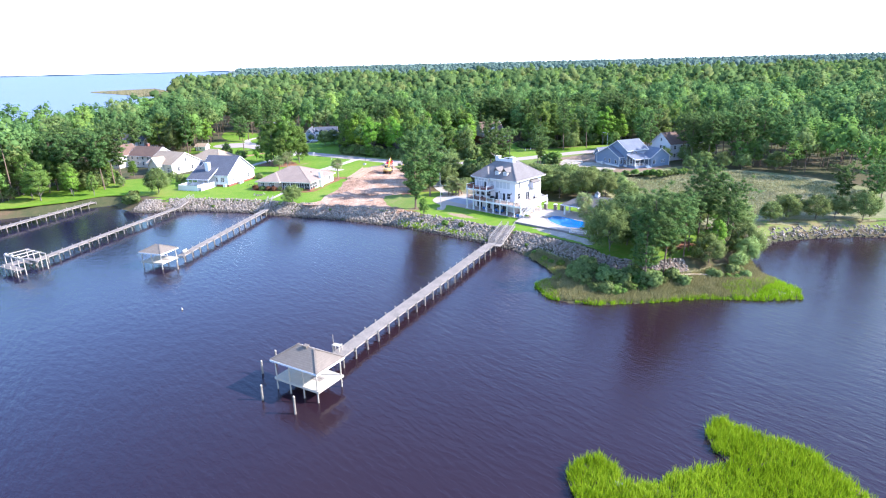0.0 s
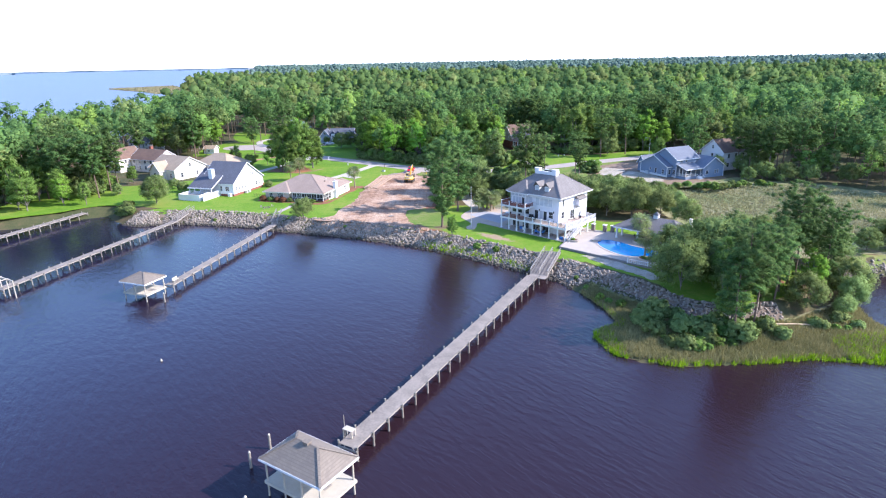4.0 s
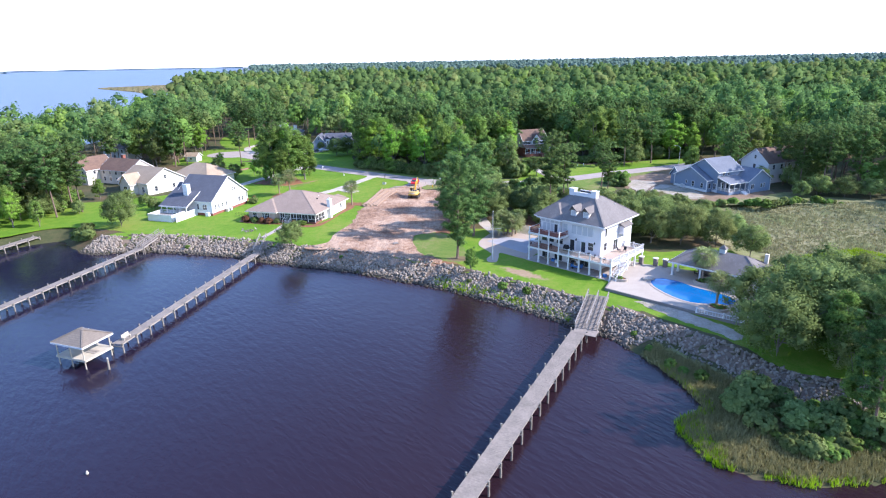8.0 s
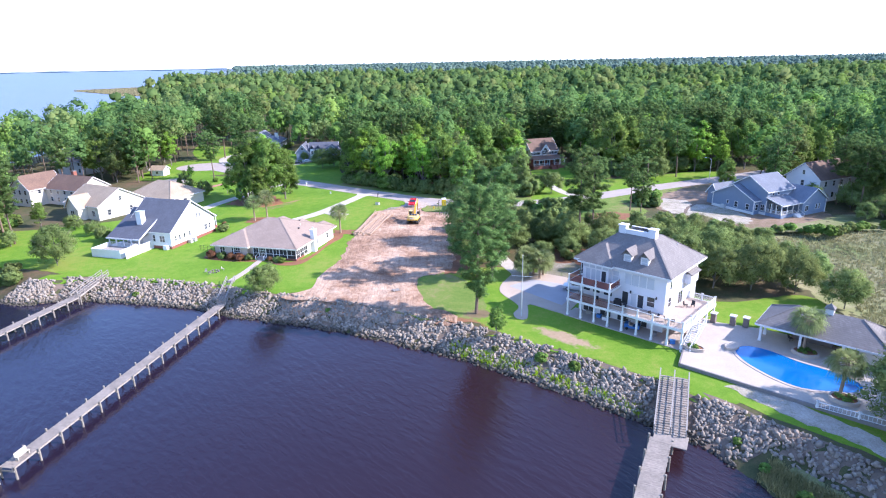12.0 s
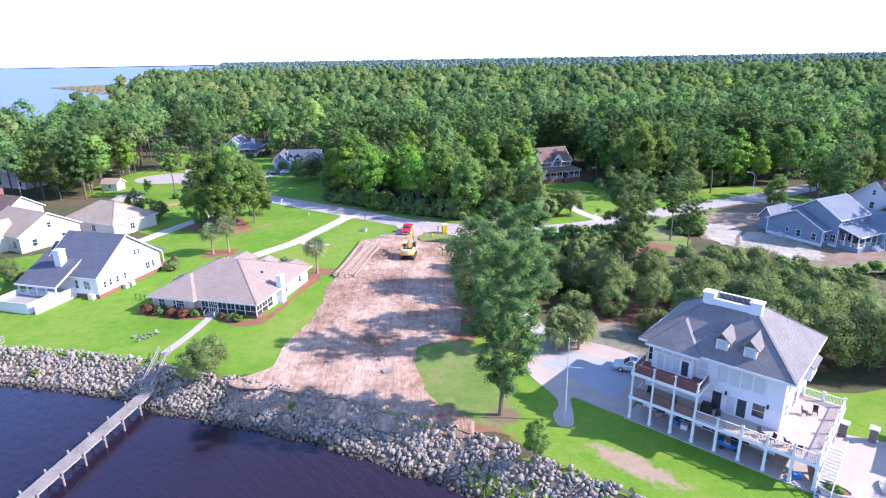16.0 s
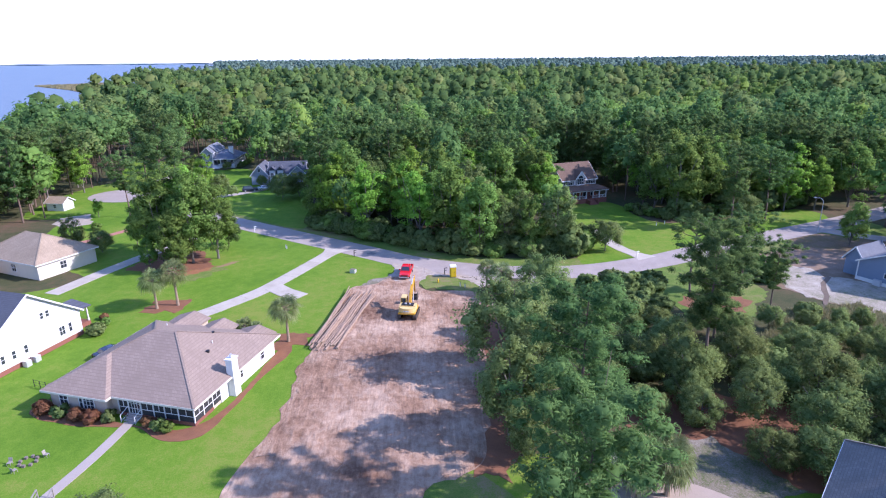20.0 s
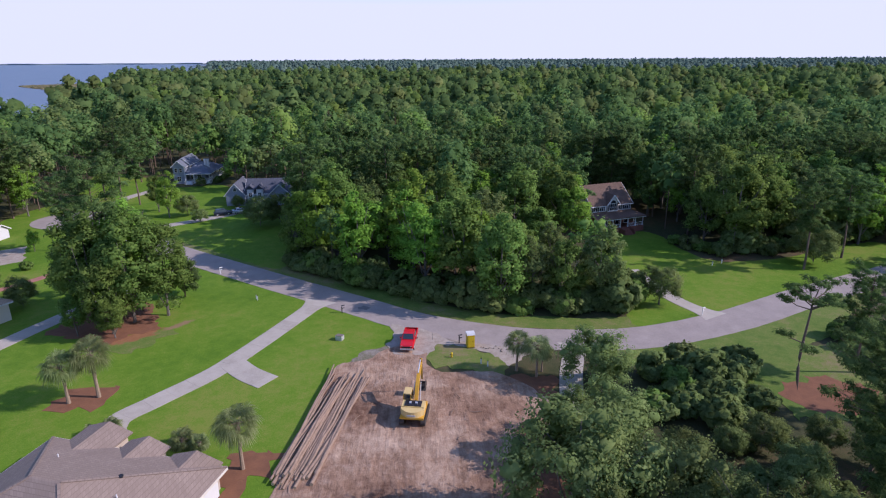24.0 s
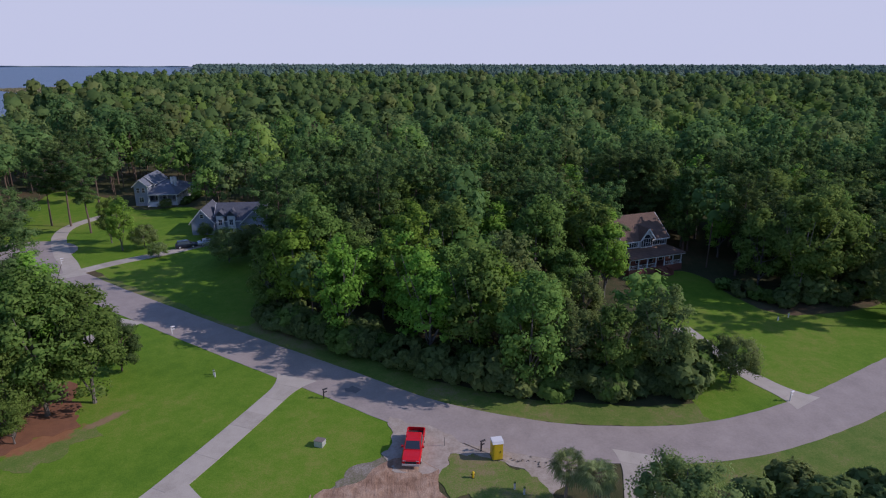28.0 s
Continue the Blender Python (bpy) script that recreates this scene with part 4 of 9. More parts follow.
def pine_meshes(seed, h, bare=0.42, spread=0.2, per=26, size=0.34, branches=34):
    rs = np.random.RandomState(seed)
    g = Geo()
    lean = rs.normal(0, 0.02, 2)
    stem = lambda z: Vector((lean[0] * z + 0.12 * math.sin(z * 0.3 + seed), lean[1] * z + 0.12 * math.cos(z * 0.27 + seed), z))
    zs = np.linspace(-0.3, h * 1.01, 19)
    r0 = 0.011 * h + 0.05
    g.tube([stem(z) for z in zs], [r0 * (1 - 0.85 * max(z, 0) / h) for z in zs], 7)
    hubs, rad = [], []
    for i in range(branches):
        f = bare + (1 - bare) * (i + rs.uniform(0, 1)) / branches
        env = math.sin(math.pi * min(1, 0.22 + 0.78 * (1 - (f - bare) / (1 - bare)))) ** 0.7
        ln = h * spread * (0.35 + 0.75 * env) * rs.uniform(0.55, 1.2)
        az = i * 2.4 + rs.uniform(-0.5, 0.5)
        p0 = stem(f * h)
        rise = rs.uniform(0.0, 0.45) + 0.35 * (f - bare)
        p1 = p0 + Vector((math.cos(az) * ln, math.sin(az) * ln, rise * ln))
        mid = (p0 + p1) / 2 + Vector((0, 0, -0.06 * ln))
        g.tube([p0, mid, p1], [0.07 * (1.2 - f), 0.05 * (1.2 - f), 0.015], 4, cap=False)
        for k in range(6):
            t = rs.uniform(0.25, 1.05)
            q = p0.lerp(p1, t) + Vector(rs.normal(0, 0.10 * ln, 3))
            hubs.append(q)
            rad.append(h * 0.024 * rs.uniform(0.7, 1.5) + 0.24)
    hubs.append(stem(h))
    rad.append(0.7)
    return g, *clumps(rs, np.array(hubs), np.array(rad), per, size, 0.3, 0.24, 0.6, 0.3, 0.44)


def broad_meshes(seed, h, wide, per=44, size=0.36, hub_count=60, bare=0.22, limb=7):
    rs = np.random.RandomState(seed)
    g = Geo()
    r0 = 0.014 * h + 0.06
    top = Vector((rs.normal(0, 0.3), rs.normal(0, 0.3), h * 0.55))
    g.tube([(0, 0, -0.3), (0.05, 0, h * bare), top * 0.75 + Vector((0, 0, h * 0.08)), top + Vector((0, 0, h * 0.3))], [r0, r0 * 0.75, r0 * 0.5, 0.04], 7)
    for i in range(limb):
        az = i * math.tau / limb + rs.uniform(-0.4, 0.4)
        e = Vector((math.cos(az) * wide * 0.4, math.sin(az) * wide * 0.4, h * rs.uniform(0.45, 0.85)))
        s = Vector((0, 0, h * rs.uniform(bare, 0.5)))
        g.tube([s, s.lerp(e, 0.55) + Vector((0, 0, -0.05 * h)), e], [r0 * 0.45, r0 * 0.28, 0.03], 5, cap=False)
    hubs, rad = [], []
    lobes = rs.uniform(0.68, 1.15, 12)
    while len(hubs) < hub_count:
        d = rs.normal(size=3)
        d /= np.linalg.norm(d)
        if d[2] < -0.75:
            continue
        az = (math.atan2(d[1], d[0]) / math.tau + 0.5) * 6
        lob = lobes[int(az) % 6] * (0.6 + 0.4 * lobes[6 + int((d[2] + 1) * 2.9) % 6])
        r = rs.uniform(0.45, 0.95) ** 0.5 * lob
        c = np.array([d[0] * wide * 0.5 * r, d[1] * wide * 0.5 * r, h * (bare + (1 - bare) * 0.5) + d[2] * h * (1 - bare) * 0.5 * r])
        hubs.append(c)
        rad.append(wide * 0.115 * rs.uniform(0.7, 1.4) + 0.15)
    return g, *clumps(rs, np.array(hubs), np.array(rad), per, size)


def palm_meshes(seed, h, fronds=34, reach=1.5):
    """A fan palm: a rounded head of drooping fans over a trunk with old frond boots."""
    rs = np.random.RandomState(seed)
    g = Geo()
    bend = rs.normal(0, 0.12, 2)
    zs = np.linspace(-0.2, h, 7)
    stem = lambda z: Vector((bend[0] * z / h * z * 0.3, bend[1] * z / h * z * 0.3, z))
    g.tube([stem(z) for z in zs], [0.24, 0.19, 0.17, 0.17, 0.18, 0.24, 0.17], 8)
    tip = stem(h)
    for i in range(10):
        z, az = h * (0.72 + 0.026 * i), i * 2.4
        d = Vector((math.cos(az), math.sin(az), 1.1))
        g.tube([stem(z), stem(z) + d * 0.22], [0.06, 0.03], 4)
    vs, fs = [], []
    for i in range(fronds):
        az, el = i * 2.4 + rs.uniform(-.25, .25), math.asin(max(-0.86, 1 - 1.75 * (i + 0.5) / fronds))
        d = Vector((math.cos(az) * math.cos(el), math.sin(az) * math.cos(el), math.sin(el)))
        hub = tip + d * reach * rs.uniform(0.42, 0.58) + Vector((0, 0, -.06 * reach))
        side = d.cross(Vector((0, 0, 1))).normalized()
        side = (side + Vector(rs.normal(0, .25, 3))).normalized()
        up = side.cross(d)
        g.tube([tip, hub], [0.025, 0.012], 3, cap=False)
        for k in range(17):
            a = -1.7 + 3.4 * k / 16
            ln = reach * rs.uniform(0.42, 0.6) * (1 - .12 * abs(a))
            e = hub + (d * math.cos(a) + side * math.sin(a)) * ln
            m = hub.lerp(e, 0.6) + up * 0.10 * ln
            e = e + Vector((0, 0, -0.42 * ln))
            t = (d * -math.sin(a) + side * math.cos(a)) * 0.045
            o = len(vs)
            vs += [hub[:], (m - t)[:], e[:], (m + t)[:]]
            fs.append((o, o + 1, o + 2, o + 3))
    return g, np.array(vs), np.array(fs), None


def umbrella_pine_meshes(seed, h):
    """A lean bare-stemmed pine with a flat open top and one low side branch."""
    rs = np.random.RandomState(seed)
    g = Geo()
    stem = lambda z: Vector((0.9 * (z / h) ** 0.8 + .25 * math.sin(z * .35), 0.3 * math.sin(z * .22), z))
    zs = np.linspace(-.3, h * .86, 10)
    g.tube([stem(z) for z in zs], [.21 * (1 - .6 * max(z, 0) / h) for z in zs], 8)
    hubs, rad = [], []
    for i in range(13):
        az, ln = i * 2.4, h * rs.uniform(.12, .27)
        p0 = stem(h * rs.uniform(.78, .86)) if i > 1 else stem(h * (.5, .52)[i])
        ln = ln if i > 1 else h * .17
        p1 = p0 + Vector((math.cos(az) * ln, math.sin(az) * ln, h * rs.uniform(.06, .15) if i > 1 else .4))
        mid = (p0 + p1) / 2 + Vector((0, 0, -.1 * ln))
        g.tube([p0, mid, p1], [.085, .06, .02], 5, cap=False)
        for k in range(5):
            t = rs.uniform(.55, 1.1)
            hubs.append(p0.lerp(p1, t) + Vector((rs.normal(0, .45), rs.normal(0, .45), rs.normal(0, .16))))
            rad.append(rs.uniform(.5, .95))
    return g, *clumps(rs, np.array(hubs), np.array(rad), 70, .19, .3, .24, .55, .3, .42)


def bush_meshes(seed, h, wide, per=40, size=0.22, hub_count=26):
    rs = np.random.RandomState(seed)
    g = Geo()
    for i in range(4):
        a = i * 1.6
        g.tube([(0.05 * math.cos(a), 0.05 * math.sin(a), -0.15), (wide * 0.28 * math.cos(a), wide * 0.28 * math.sin(a), h * 0.6)], [0.04, 0.015], 4, cap=False)
    hubs, rad = [], []
    for i in range(hub_count):
        d = rs.normal(size=3)
        d /= np.linalg.norm(d)
        hubs.append([d[0] * wide * 0.42, d[1] * wide * 0.42, h * 0.5 + d[2] * h * 0.36])
        rad.append(wide * 0.15 * rs.uniform(0.7, 1.4))
    return g, *clumps(rs, np.array(hubs), np.array(rad), per, size)


def plant_proto(name, made, bark, leaf, label, category, crown="crown", stem="trunk"):
    g, v, f, nor = made
    root = thing(name, Matrix(), label, category)
    part(stem, g, bark, root)
    part(crown, array_mesh(crown, v, f, [leaf], None, nor), None, root)
    return root


class Kind:
    """A few plants of one kind, built once; place() puts copies."""

    def __init__(self, *protos):
        self.protos, self.used = list(protos), [False] * len(protos)

    def place(self, i, x, y, z, turn, size, label="", group=""):
        i %= len(self.protos)
        m = Matrix.LocRotScale((x, y, z), Euler((0, 0, turn)), (size, size, size * (0.94 + 0.12 * ((x * 7.3 + y * 3.1) % 1))))
        if not self.used[i]:
            self.used[i] = True
            ob = self.protos[i]
            ob.matrix_basis = m
        else:
            ob = copy_thing(self.protos[i], Matrix())
            ob.matrix_basis = m
        if label:
            ob["label"] = label
        if group:
            ob["group"] = group
        return ob


def pines(fine):
    k, z = (1.0, 0.31) if not fine else (2.3, 0.175)
    made = [pine_meshes(1, 20, 0.18, 0.205, int(38 * k), z, 58), pine_meshes(2, 20, 0.42, 0.22, int(36 * k), z, 44), pine_meshes(3, 20, 0.46, 0.25, int(34 * k), z, 44), pine_meshes(4, 20, 0.30, 0.20, int(34 * k), z)]
    words = ["tall pine with a bare lower trunk and ragged crown", "tall pine with a high open crown", "tall pine with a spreading open crown", "slender pine with a dense narrow crown"]
    return Kind(*[plant_proto("pine_tree", m, "bark", "pine_leaf", w, "tree") for m, w in zip(made, words)])


def broads(fine):
    k, z = (1.25, 0.26) if not fine else (1.9, 0.21)
    made = [broad_meshes(21, 17, 10, int(46 * k), z, 105, 0.04), broad_meshes(22, 17, 9, int(46 * k), z, 95, 0.06), broad_meshes(23, 17, 8.5, int(44 * k), z, 88, 0.10), broad_meshes(24, 17, 9.5, int(46 * k), z, 100, 0.05)]
    words = ["tall broadleaf tree with a full green crown", "tall broadleaf tree with a lobed crown", "tall yellow-green broadleaf tree", "broadleaf tree with a dense dark green crown"]
    return Kind(*[plant_proto("broadleaf_tree", m, "bark_grey", l, w, "tree") for m, l, w in zip(made, ("broad_leaf", "broad_leaf", "sunny_leaf", "oak_leaf"), words)])


PINE, BROAD = pines(True), broads(True)
PINE.protos.append(plant_proto("pine_tree", umbrella_pine_meshes(6, 16), "bark", "pine_leaf", "lean bare-stemmed pine with a flat open top", "tree"))
PINE.used.append(False)
BELT_PINE, BELT_BROAD = pines(False), broads(False)
OAK = Kind(plant_proto("oak_tree", broad_meshes(11, 9, 10, 120, 0.14, 84, 0.08), "bark_grey", "oak_leaf", "spreading evergreen oak with a dense dark crown", "tree"),
           plant_proto("oak_tree", broad_meshes(12, 9, 11, 120, 0.14, 88, 0.08), "bark_grey", "oak_leaf", "wide evergreen oak with an uneven crown", "tree"),
           plant_proto("oak_tree", broad_meshes(13, 9, 9, 140, 0.125, 80, 0.08), "bark_grey", "olive_leaf", "grey-green oak with a rounded crown", "tree"))
PALM = Kind(plant_proto("palm_tree", palm_meshes(31, 5.0, 48, 2.35), "palm_trunk", "palm_leaf", "fan palm with a rounded head of fronds", "palm"),
            plant_proto("palm_tree", palm_meshes(32, 4.8, 52, 2.3), "palm_trunk", "palm_leaf", "fan palm with drooping grey-green fronds", "palm"),
            plant_proto("palm_tree", palm_meshes(33, 2.6, 50, 1.9), "palm_trunk", "palm_leaf", "low bushy fan palm with a short trunk", "palm"),
            plant_proto("palm_tree", palm_meshes(34, .7, 36, 1.7), "palm_trunk", "palm_leaf", "low palmetto clump with spreading fronds", "palm"))
BUSH = Kind(plant_proto("shrub", bush_meshes(41, 1.3, 1.7), "bark_grey", "oak_leaf", "rounded shrub with dark green leaves", "shrub", "foliage", "stem"),
            plant_proto("shrub", bush_meshes(42, 1.5, 1.9), "bark_grey", "broad_leaf", "leafy mid-green shrub with loose growth", "shrub", "foliage", "stem"),
            plant_proto("shrub", bush_meshes(43, 1.2, 1.5), "bark_grey", "red_leaf", "small clipped shrub with reddish leaves", "shrub", "foliage", "stem"),
            plant_proto("shrub", bush_meshes(44, 2.6, 3.2, 60, 0.24, 36), "bark_grey", "olive_leaf", "large grey-green shrub with a rounded crown", "shrub", "foliage", "stem"))

def thicket(label, spots, seed):
    """Many shrubs grown into one another, joined into one mesh."""
    r = np.random.RandomState(seed)
    made = [bush_meshes(45, 1.4, 1.8, 34, .23, 24), bush_meshes(46, 1.6, 2.0, 34, .24, 26), bush_meshes(47, 2.4, 2.6, 46, .25, 32)]
    V, F, N, S, o = [], [], [], [], 0
    for x, y, z, size in spots:
        k = r.randint(3)
        _, v, f, nor = made[k]
        a = r.uniform(0, 6.28)
        turn = np.array([[math.cos(a), -math.sin(a), 0], [math.sin(a), math.cos(a), 0], [0, 0, 1]])
        V.append(v @ turn.T * size * np.array([1, 1, r.uniform(.8, 1.15)]) + np.array([x, y, z]))
        N.append(nor @ turn.T)
        F.append(f + o)
        S.append(np.full(len(f), r.choice([0, 0, 1, 0, 2])))
        o += len(v)
    me = array_mesh("thicket", np.concatenate(V), np.concatenate(F), ["oak_leaf", "broad_leaf", "olive_leaf"], np.concatenate(S), np.concatenate(N))
    return tagged(part("thicket", me, None), label, "shrubs", kind="stuff")


rs = np.random.RandomState(5)
# hand-placed trees: kind, variant, x, y, height over the prototype's, label
PROTO_H = {"PINE": 20, "OAK": 9, "BROAD": 17, "PALM": 5.6, "BUSH": 1.4}
YARD = [
    (PINE, 0, .9, 136.6, 1.08), (BROAD, 3, .8, 162, .78), (PINE, 1, 26.1, 170.4, .98), (PINE, 1, 31, 178, .86), (PINE, 0, 5.2, 152.6, 1.08), (OAK, 2, 3.4, 176.5, 1.45), (BROAD, 3, 5.4, 186.5, .5), (OAK, 1, 4.4, 162.5, .85), (OAK, 0, 10.5, 168, .85), (OAK, 1, 11.5, 176, .95), (PINE, 4, 36.2, 195.4, 1.0),
    (PINE, 2, 47.6, 201.2, .74), (PINE, 1, 46.6, 190.4, .6), 
    (OAK, 2, 12.4, 200.0, .95), (OAK, 2, 10.2, 187.5, .92), (OAK, 1, 17, 184, .5), (OAK, 2, 7.5, 184.5, .85), (BROAD, 3, 5, 170, .55), (OAK, 0, 2.5, 159, .55),
    (OAK, 1, 33, 145, .95), (OAK, 0, 38.5, 148, 1.0), (OAK, 2, 44, 145, .95), (OAK, 1, 50, 143.5, .95), (OAK, 0, 57, 142, .85), (OAK, 0, 41, 155, .9), (OAK, 1, 48, 153, .95),
    (OAK, 2, 55, 151, .8), (OAK, 0, 34, 158, .85), (OAK, 1, 61, 135, .7), (OAK, 2, 63, 146, .7), (OAK, 2, 29, 164, .8), (OAK, 0, 38, 166, .85), (OAK, 1, 24, 171, .8), (OAK, 0, 46, 163, .8),
    (OAK, 0, 54, 160, .7), (OAK, 1, 33, 175, .7), (OAK, 2, 42, 174, .7), (OAK, 0, 51, 171, .65), (OAK, 1, 61, 160, .55), (OAK, 2, 25, 178, .75), (OAK, 0, 36, 182, .6), (OAK, 1, 60, 172, .5),
    (BROAD, 0, -54.5, 223.5, 1.15), (BROAD, 1, -50.2, 226, 1.0), (PINE, 0, -60.5, 229, 1.25), (BROAD, 1, -60, 223, 1.1), (BROAD, 2, -57, 228.5, 1.2), (BROAD, 1, -64, 227, .85), (BROAD, 0, -56, 219.5, .7), (BROAD, 1, -61, 219, .42), (BROAD, 0, -55, 218, .45),
    (OAK, 0, -84.5, 167, .95), (OAK, 2, -36.1, 147.6, .72), (BROAD, 1, 3.4, 128.0, .3), (BROAD, 1, -106.5, 168.5, .42), (OAK, 2, -112, 178, .8), (OAK, 0, -117, 184, .85), (OAK, 1, -122, 192, .9), (BROAD, 0, -116, 172, .62), (BROAD, 1, -125, 175, .75), (BROAD, 3, -132, 172, .8), (PINE, 1, -120, 181, .85), (PINE, 2, -128, 190, .9), (PINE, 3, -117.5, 195, .85), (BROAD, 0, -113, 190, .6), (BROAD, 1, -138, 178, .9), (PINE, 0, -134, 184, .9), (BROAD, 0, -124, 164, .5), (OAK, 2, -131, 163, .6), (PINE, 1, -108, 178, .95), (PINE, 2, -112.5, 183, 1.0), (PINE, 1, -104.5, 184, .9), (PINE, 2, -116.5, 176, .95), (PINE, 1, -110, 189, 1.0), (PINE, 2, -121, 186, 1.05),
    (OAK, 0, -76.4, 231.5, .56), (BROAD, 2, -92.4, 262.4, .3), (BUSH, 1, -87, 250.5, 1.2), (BUSH, 1, -81.6, 256.2, 1.0), (BROAD, 2, -71, 236, .36), (BROAD, 3, -82, 231, .5), (OAK, 2, 31, 225, .78),
    (BROAD, 2, -74, 290, .72), (OAK, 0, -69.5, 291, .62), (BROAD, 1, -79, 296, .6), (OAK, 0, -48, 279.5, .9), (OAK, 1, -43.8, 283, .85), (OAK, 2, -64, 284, .45), (OAK, 0, -58.5, 299, .4), (OAK, 1, -79, 330, .35),
    (PINE, 2, -101.2, 312.9, .95), (PINE, 1, -101.5, 338.5, 1.0), (PINE, 1, -105.5, 374, 1.1), (PINE, 2, -99, 379, 1.15), (PINE, 1, -88, 305, .95), (PINE, 2, -96, 312, 1.05), (PINE, 1, -111, 272, 1.0), (PINE, 3, -120, 262, .95), (PINE, 2, -84, 262, .85),
    (PINE, 1, -128, 246, .95), (BROAD, 2, -113, 168, .55), (BROAD, 0, -120, 162, .75), (BROAD, 1, -128, 170, .85), (PINE, 1, -124, 178, .9), (BROAD, 3, -134, 182, .9), (PINE, 2, -136, 165, .95), (BROAD, 0, -136, 196, .9), (PINE, 1, -131, 204, .95), (BROAD, 0, -118, 196, .75), (BROAD, 3, -126, 186, .7), (BROAD, 1, -108, 200, .4), (OAK, 1, -97, 196, .45), (OAK, 0, -89, 190, .42), (OAK, 2, -112, 184, .65), (OAK, 0, -84, 185, .4), (OAK, 2, -104, 182, .5),
    (BROAD, 0, 84.2, 224.4, .58), (PINE, 1, 66, 240, .9), (PINE, 3, 97, 217, .9), (PINE, 2, 110, 206, .85), (BROAD, 1, 106, 226, .7), (OAK, 0, 104, 196, .8),
    (PINE, 2, 105, 203, .85), (PINE, 1, 112, 206, .85), (PINE, 3, 118, 210, .85), (PINE, 1, 104, 193, .86), (PINE, 2, 109, 190, .9), (PINE, 1, 114, 194, .92), (PINE, 3, 119, 190, .9), (PINE, 2, 124, 196, .95), (OAK, 0, 106, 187, .7), (OAK, 1, 112, 184, .75), (OAK, 2, 118, 182, .7), (BROAD, 0, 124, 186, .6), (OAK, 0, 128, 178, .8), (PINE, 1, 129, 190, .95), (PINE, 2, 133, 184, .9), (OAK, 1, 101, 186, .5), (PINE, 1, 121, 203, .92), (PINE, 2, 127, 208, .95), (OAK, 1, 110, 200, .9), (OAK, 0, 97, 202, .7), (BROAD, 1, 115, 203, .65), (PINE, 1, 92, 212, .8),
    (OAK, 0, 89, 111.5, .6), (OAK, 1, 94.5, 113.5, .7), (OAK, 0, 101, 112.5, .75), (OAK, 2, 107, 114, .7), (OAK, 1, 112, 111, .8), (OAK, 0, 98, 118, .65), (PINE, 1, 110, 117, .6), (PINE, 2, 116, 114, .68), (PINE, 1, 121, 118, .7),
    (OAK, 0, 70, 243, .9), (PINE, 2, 78, 246, .95),
]
cedar = plant_proto("cedar_tree", broad_meshes(26, 8.2, 5.0, 130, .12, 72, .02), "bark", "pine_leaf", "dense dark cedar beside a big tree", "tree")
cedar.matrix_basis = Matrix.LocRotScale((-50.4, 234, G - .05), Euler((0, 0, 1)), (1, 1, 1))
THICKET = [(14, 160), (30, 151), (62, 148), (67, 178), (60, 190), (44, 187), (24, 187), (15, 182)]
tx, ty = np.meshgrid(np.arange(13, 68, 4.6), np.arange(149, 190, 4.6))
tx, ty = tx.ravel() + rs.uniform(-1.6, 1.6, tx.size), ty.ravel() + rs.uniform(-1.6, 1.6, ty.size)
for x, y in zip(tx[inside(THICKET, tx, ty)], ty[inside(THICKET, tx, ty)]):
    if min(math.hypot(x - q[2], y - q[3]) for q in YARD) > 3.4 and math.hypot(x - 18, y - 154) > 6:
        YARD.append((OAK, int(rs.choice([0, 1, 2, 1])), x, y, rs.uniform(.42, .72) if y < 176 else rs.uniform(.32, .48)))
for kind, i, x, y, s in YARD:
    kind.place(i, x, y, G - .05, rs.uniform(0, 6.28), s, group="trees round the houses")
for i, (x, y, s) in enumerate([(-28, 186.6, 1.02), (-52.4, 200.2, 1.02), (-49.4, 201.4, 1.06), (3.3, 204.6, .82), (5.6, 202.8, .78), (6.6, 204.2, .6),
                               (44.7, 119.7, .98), (42.2, 108.4, .98), (-44.6, 194.2, .75), (-35.5, 191, .9), (-46.4, 193.4, .6), (-33.6, 190.4, .7)]):
    PALM.place(i % 2 if i < 8 else 3, x, y, G, rs.uniform(0, 6), s * 1.12, group="palms in the gardens")

for x, y, s in ((12.2, 153.2, 1.5), (14.2, 152.0, 1.35), (13.4, 154.6, 1.4), (11.0, 152.0, 1.2), (15.2, 153.8, 1.25)):
    PALM.place(2, x, y, G, rs.uniform(0, 6), s, group="palm clump beside the drive")

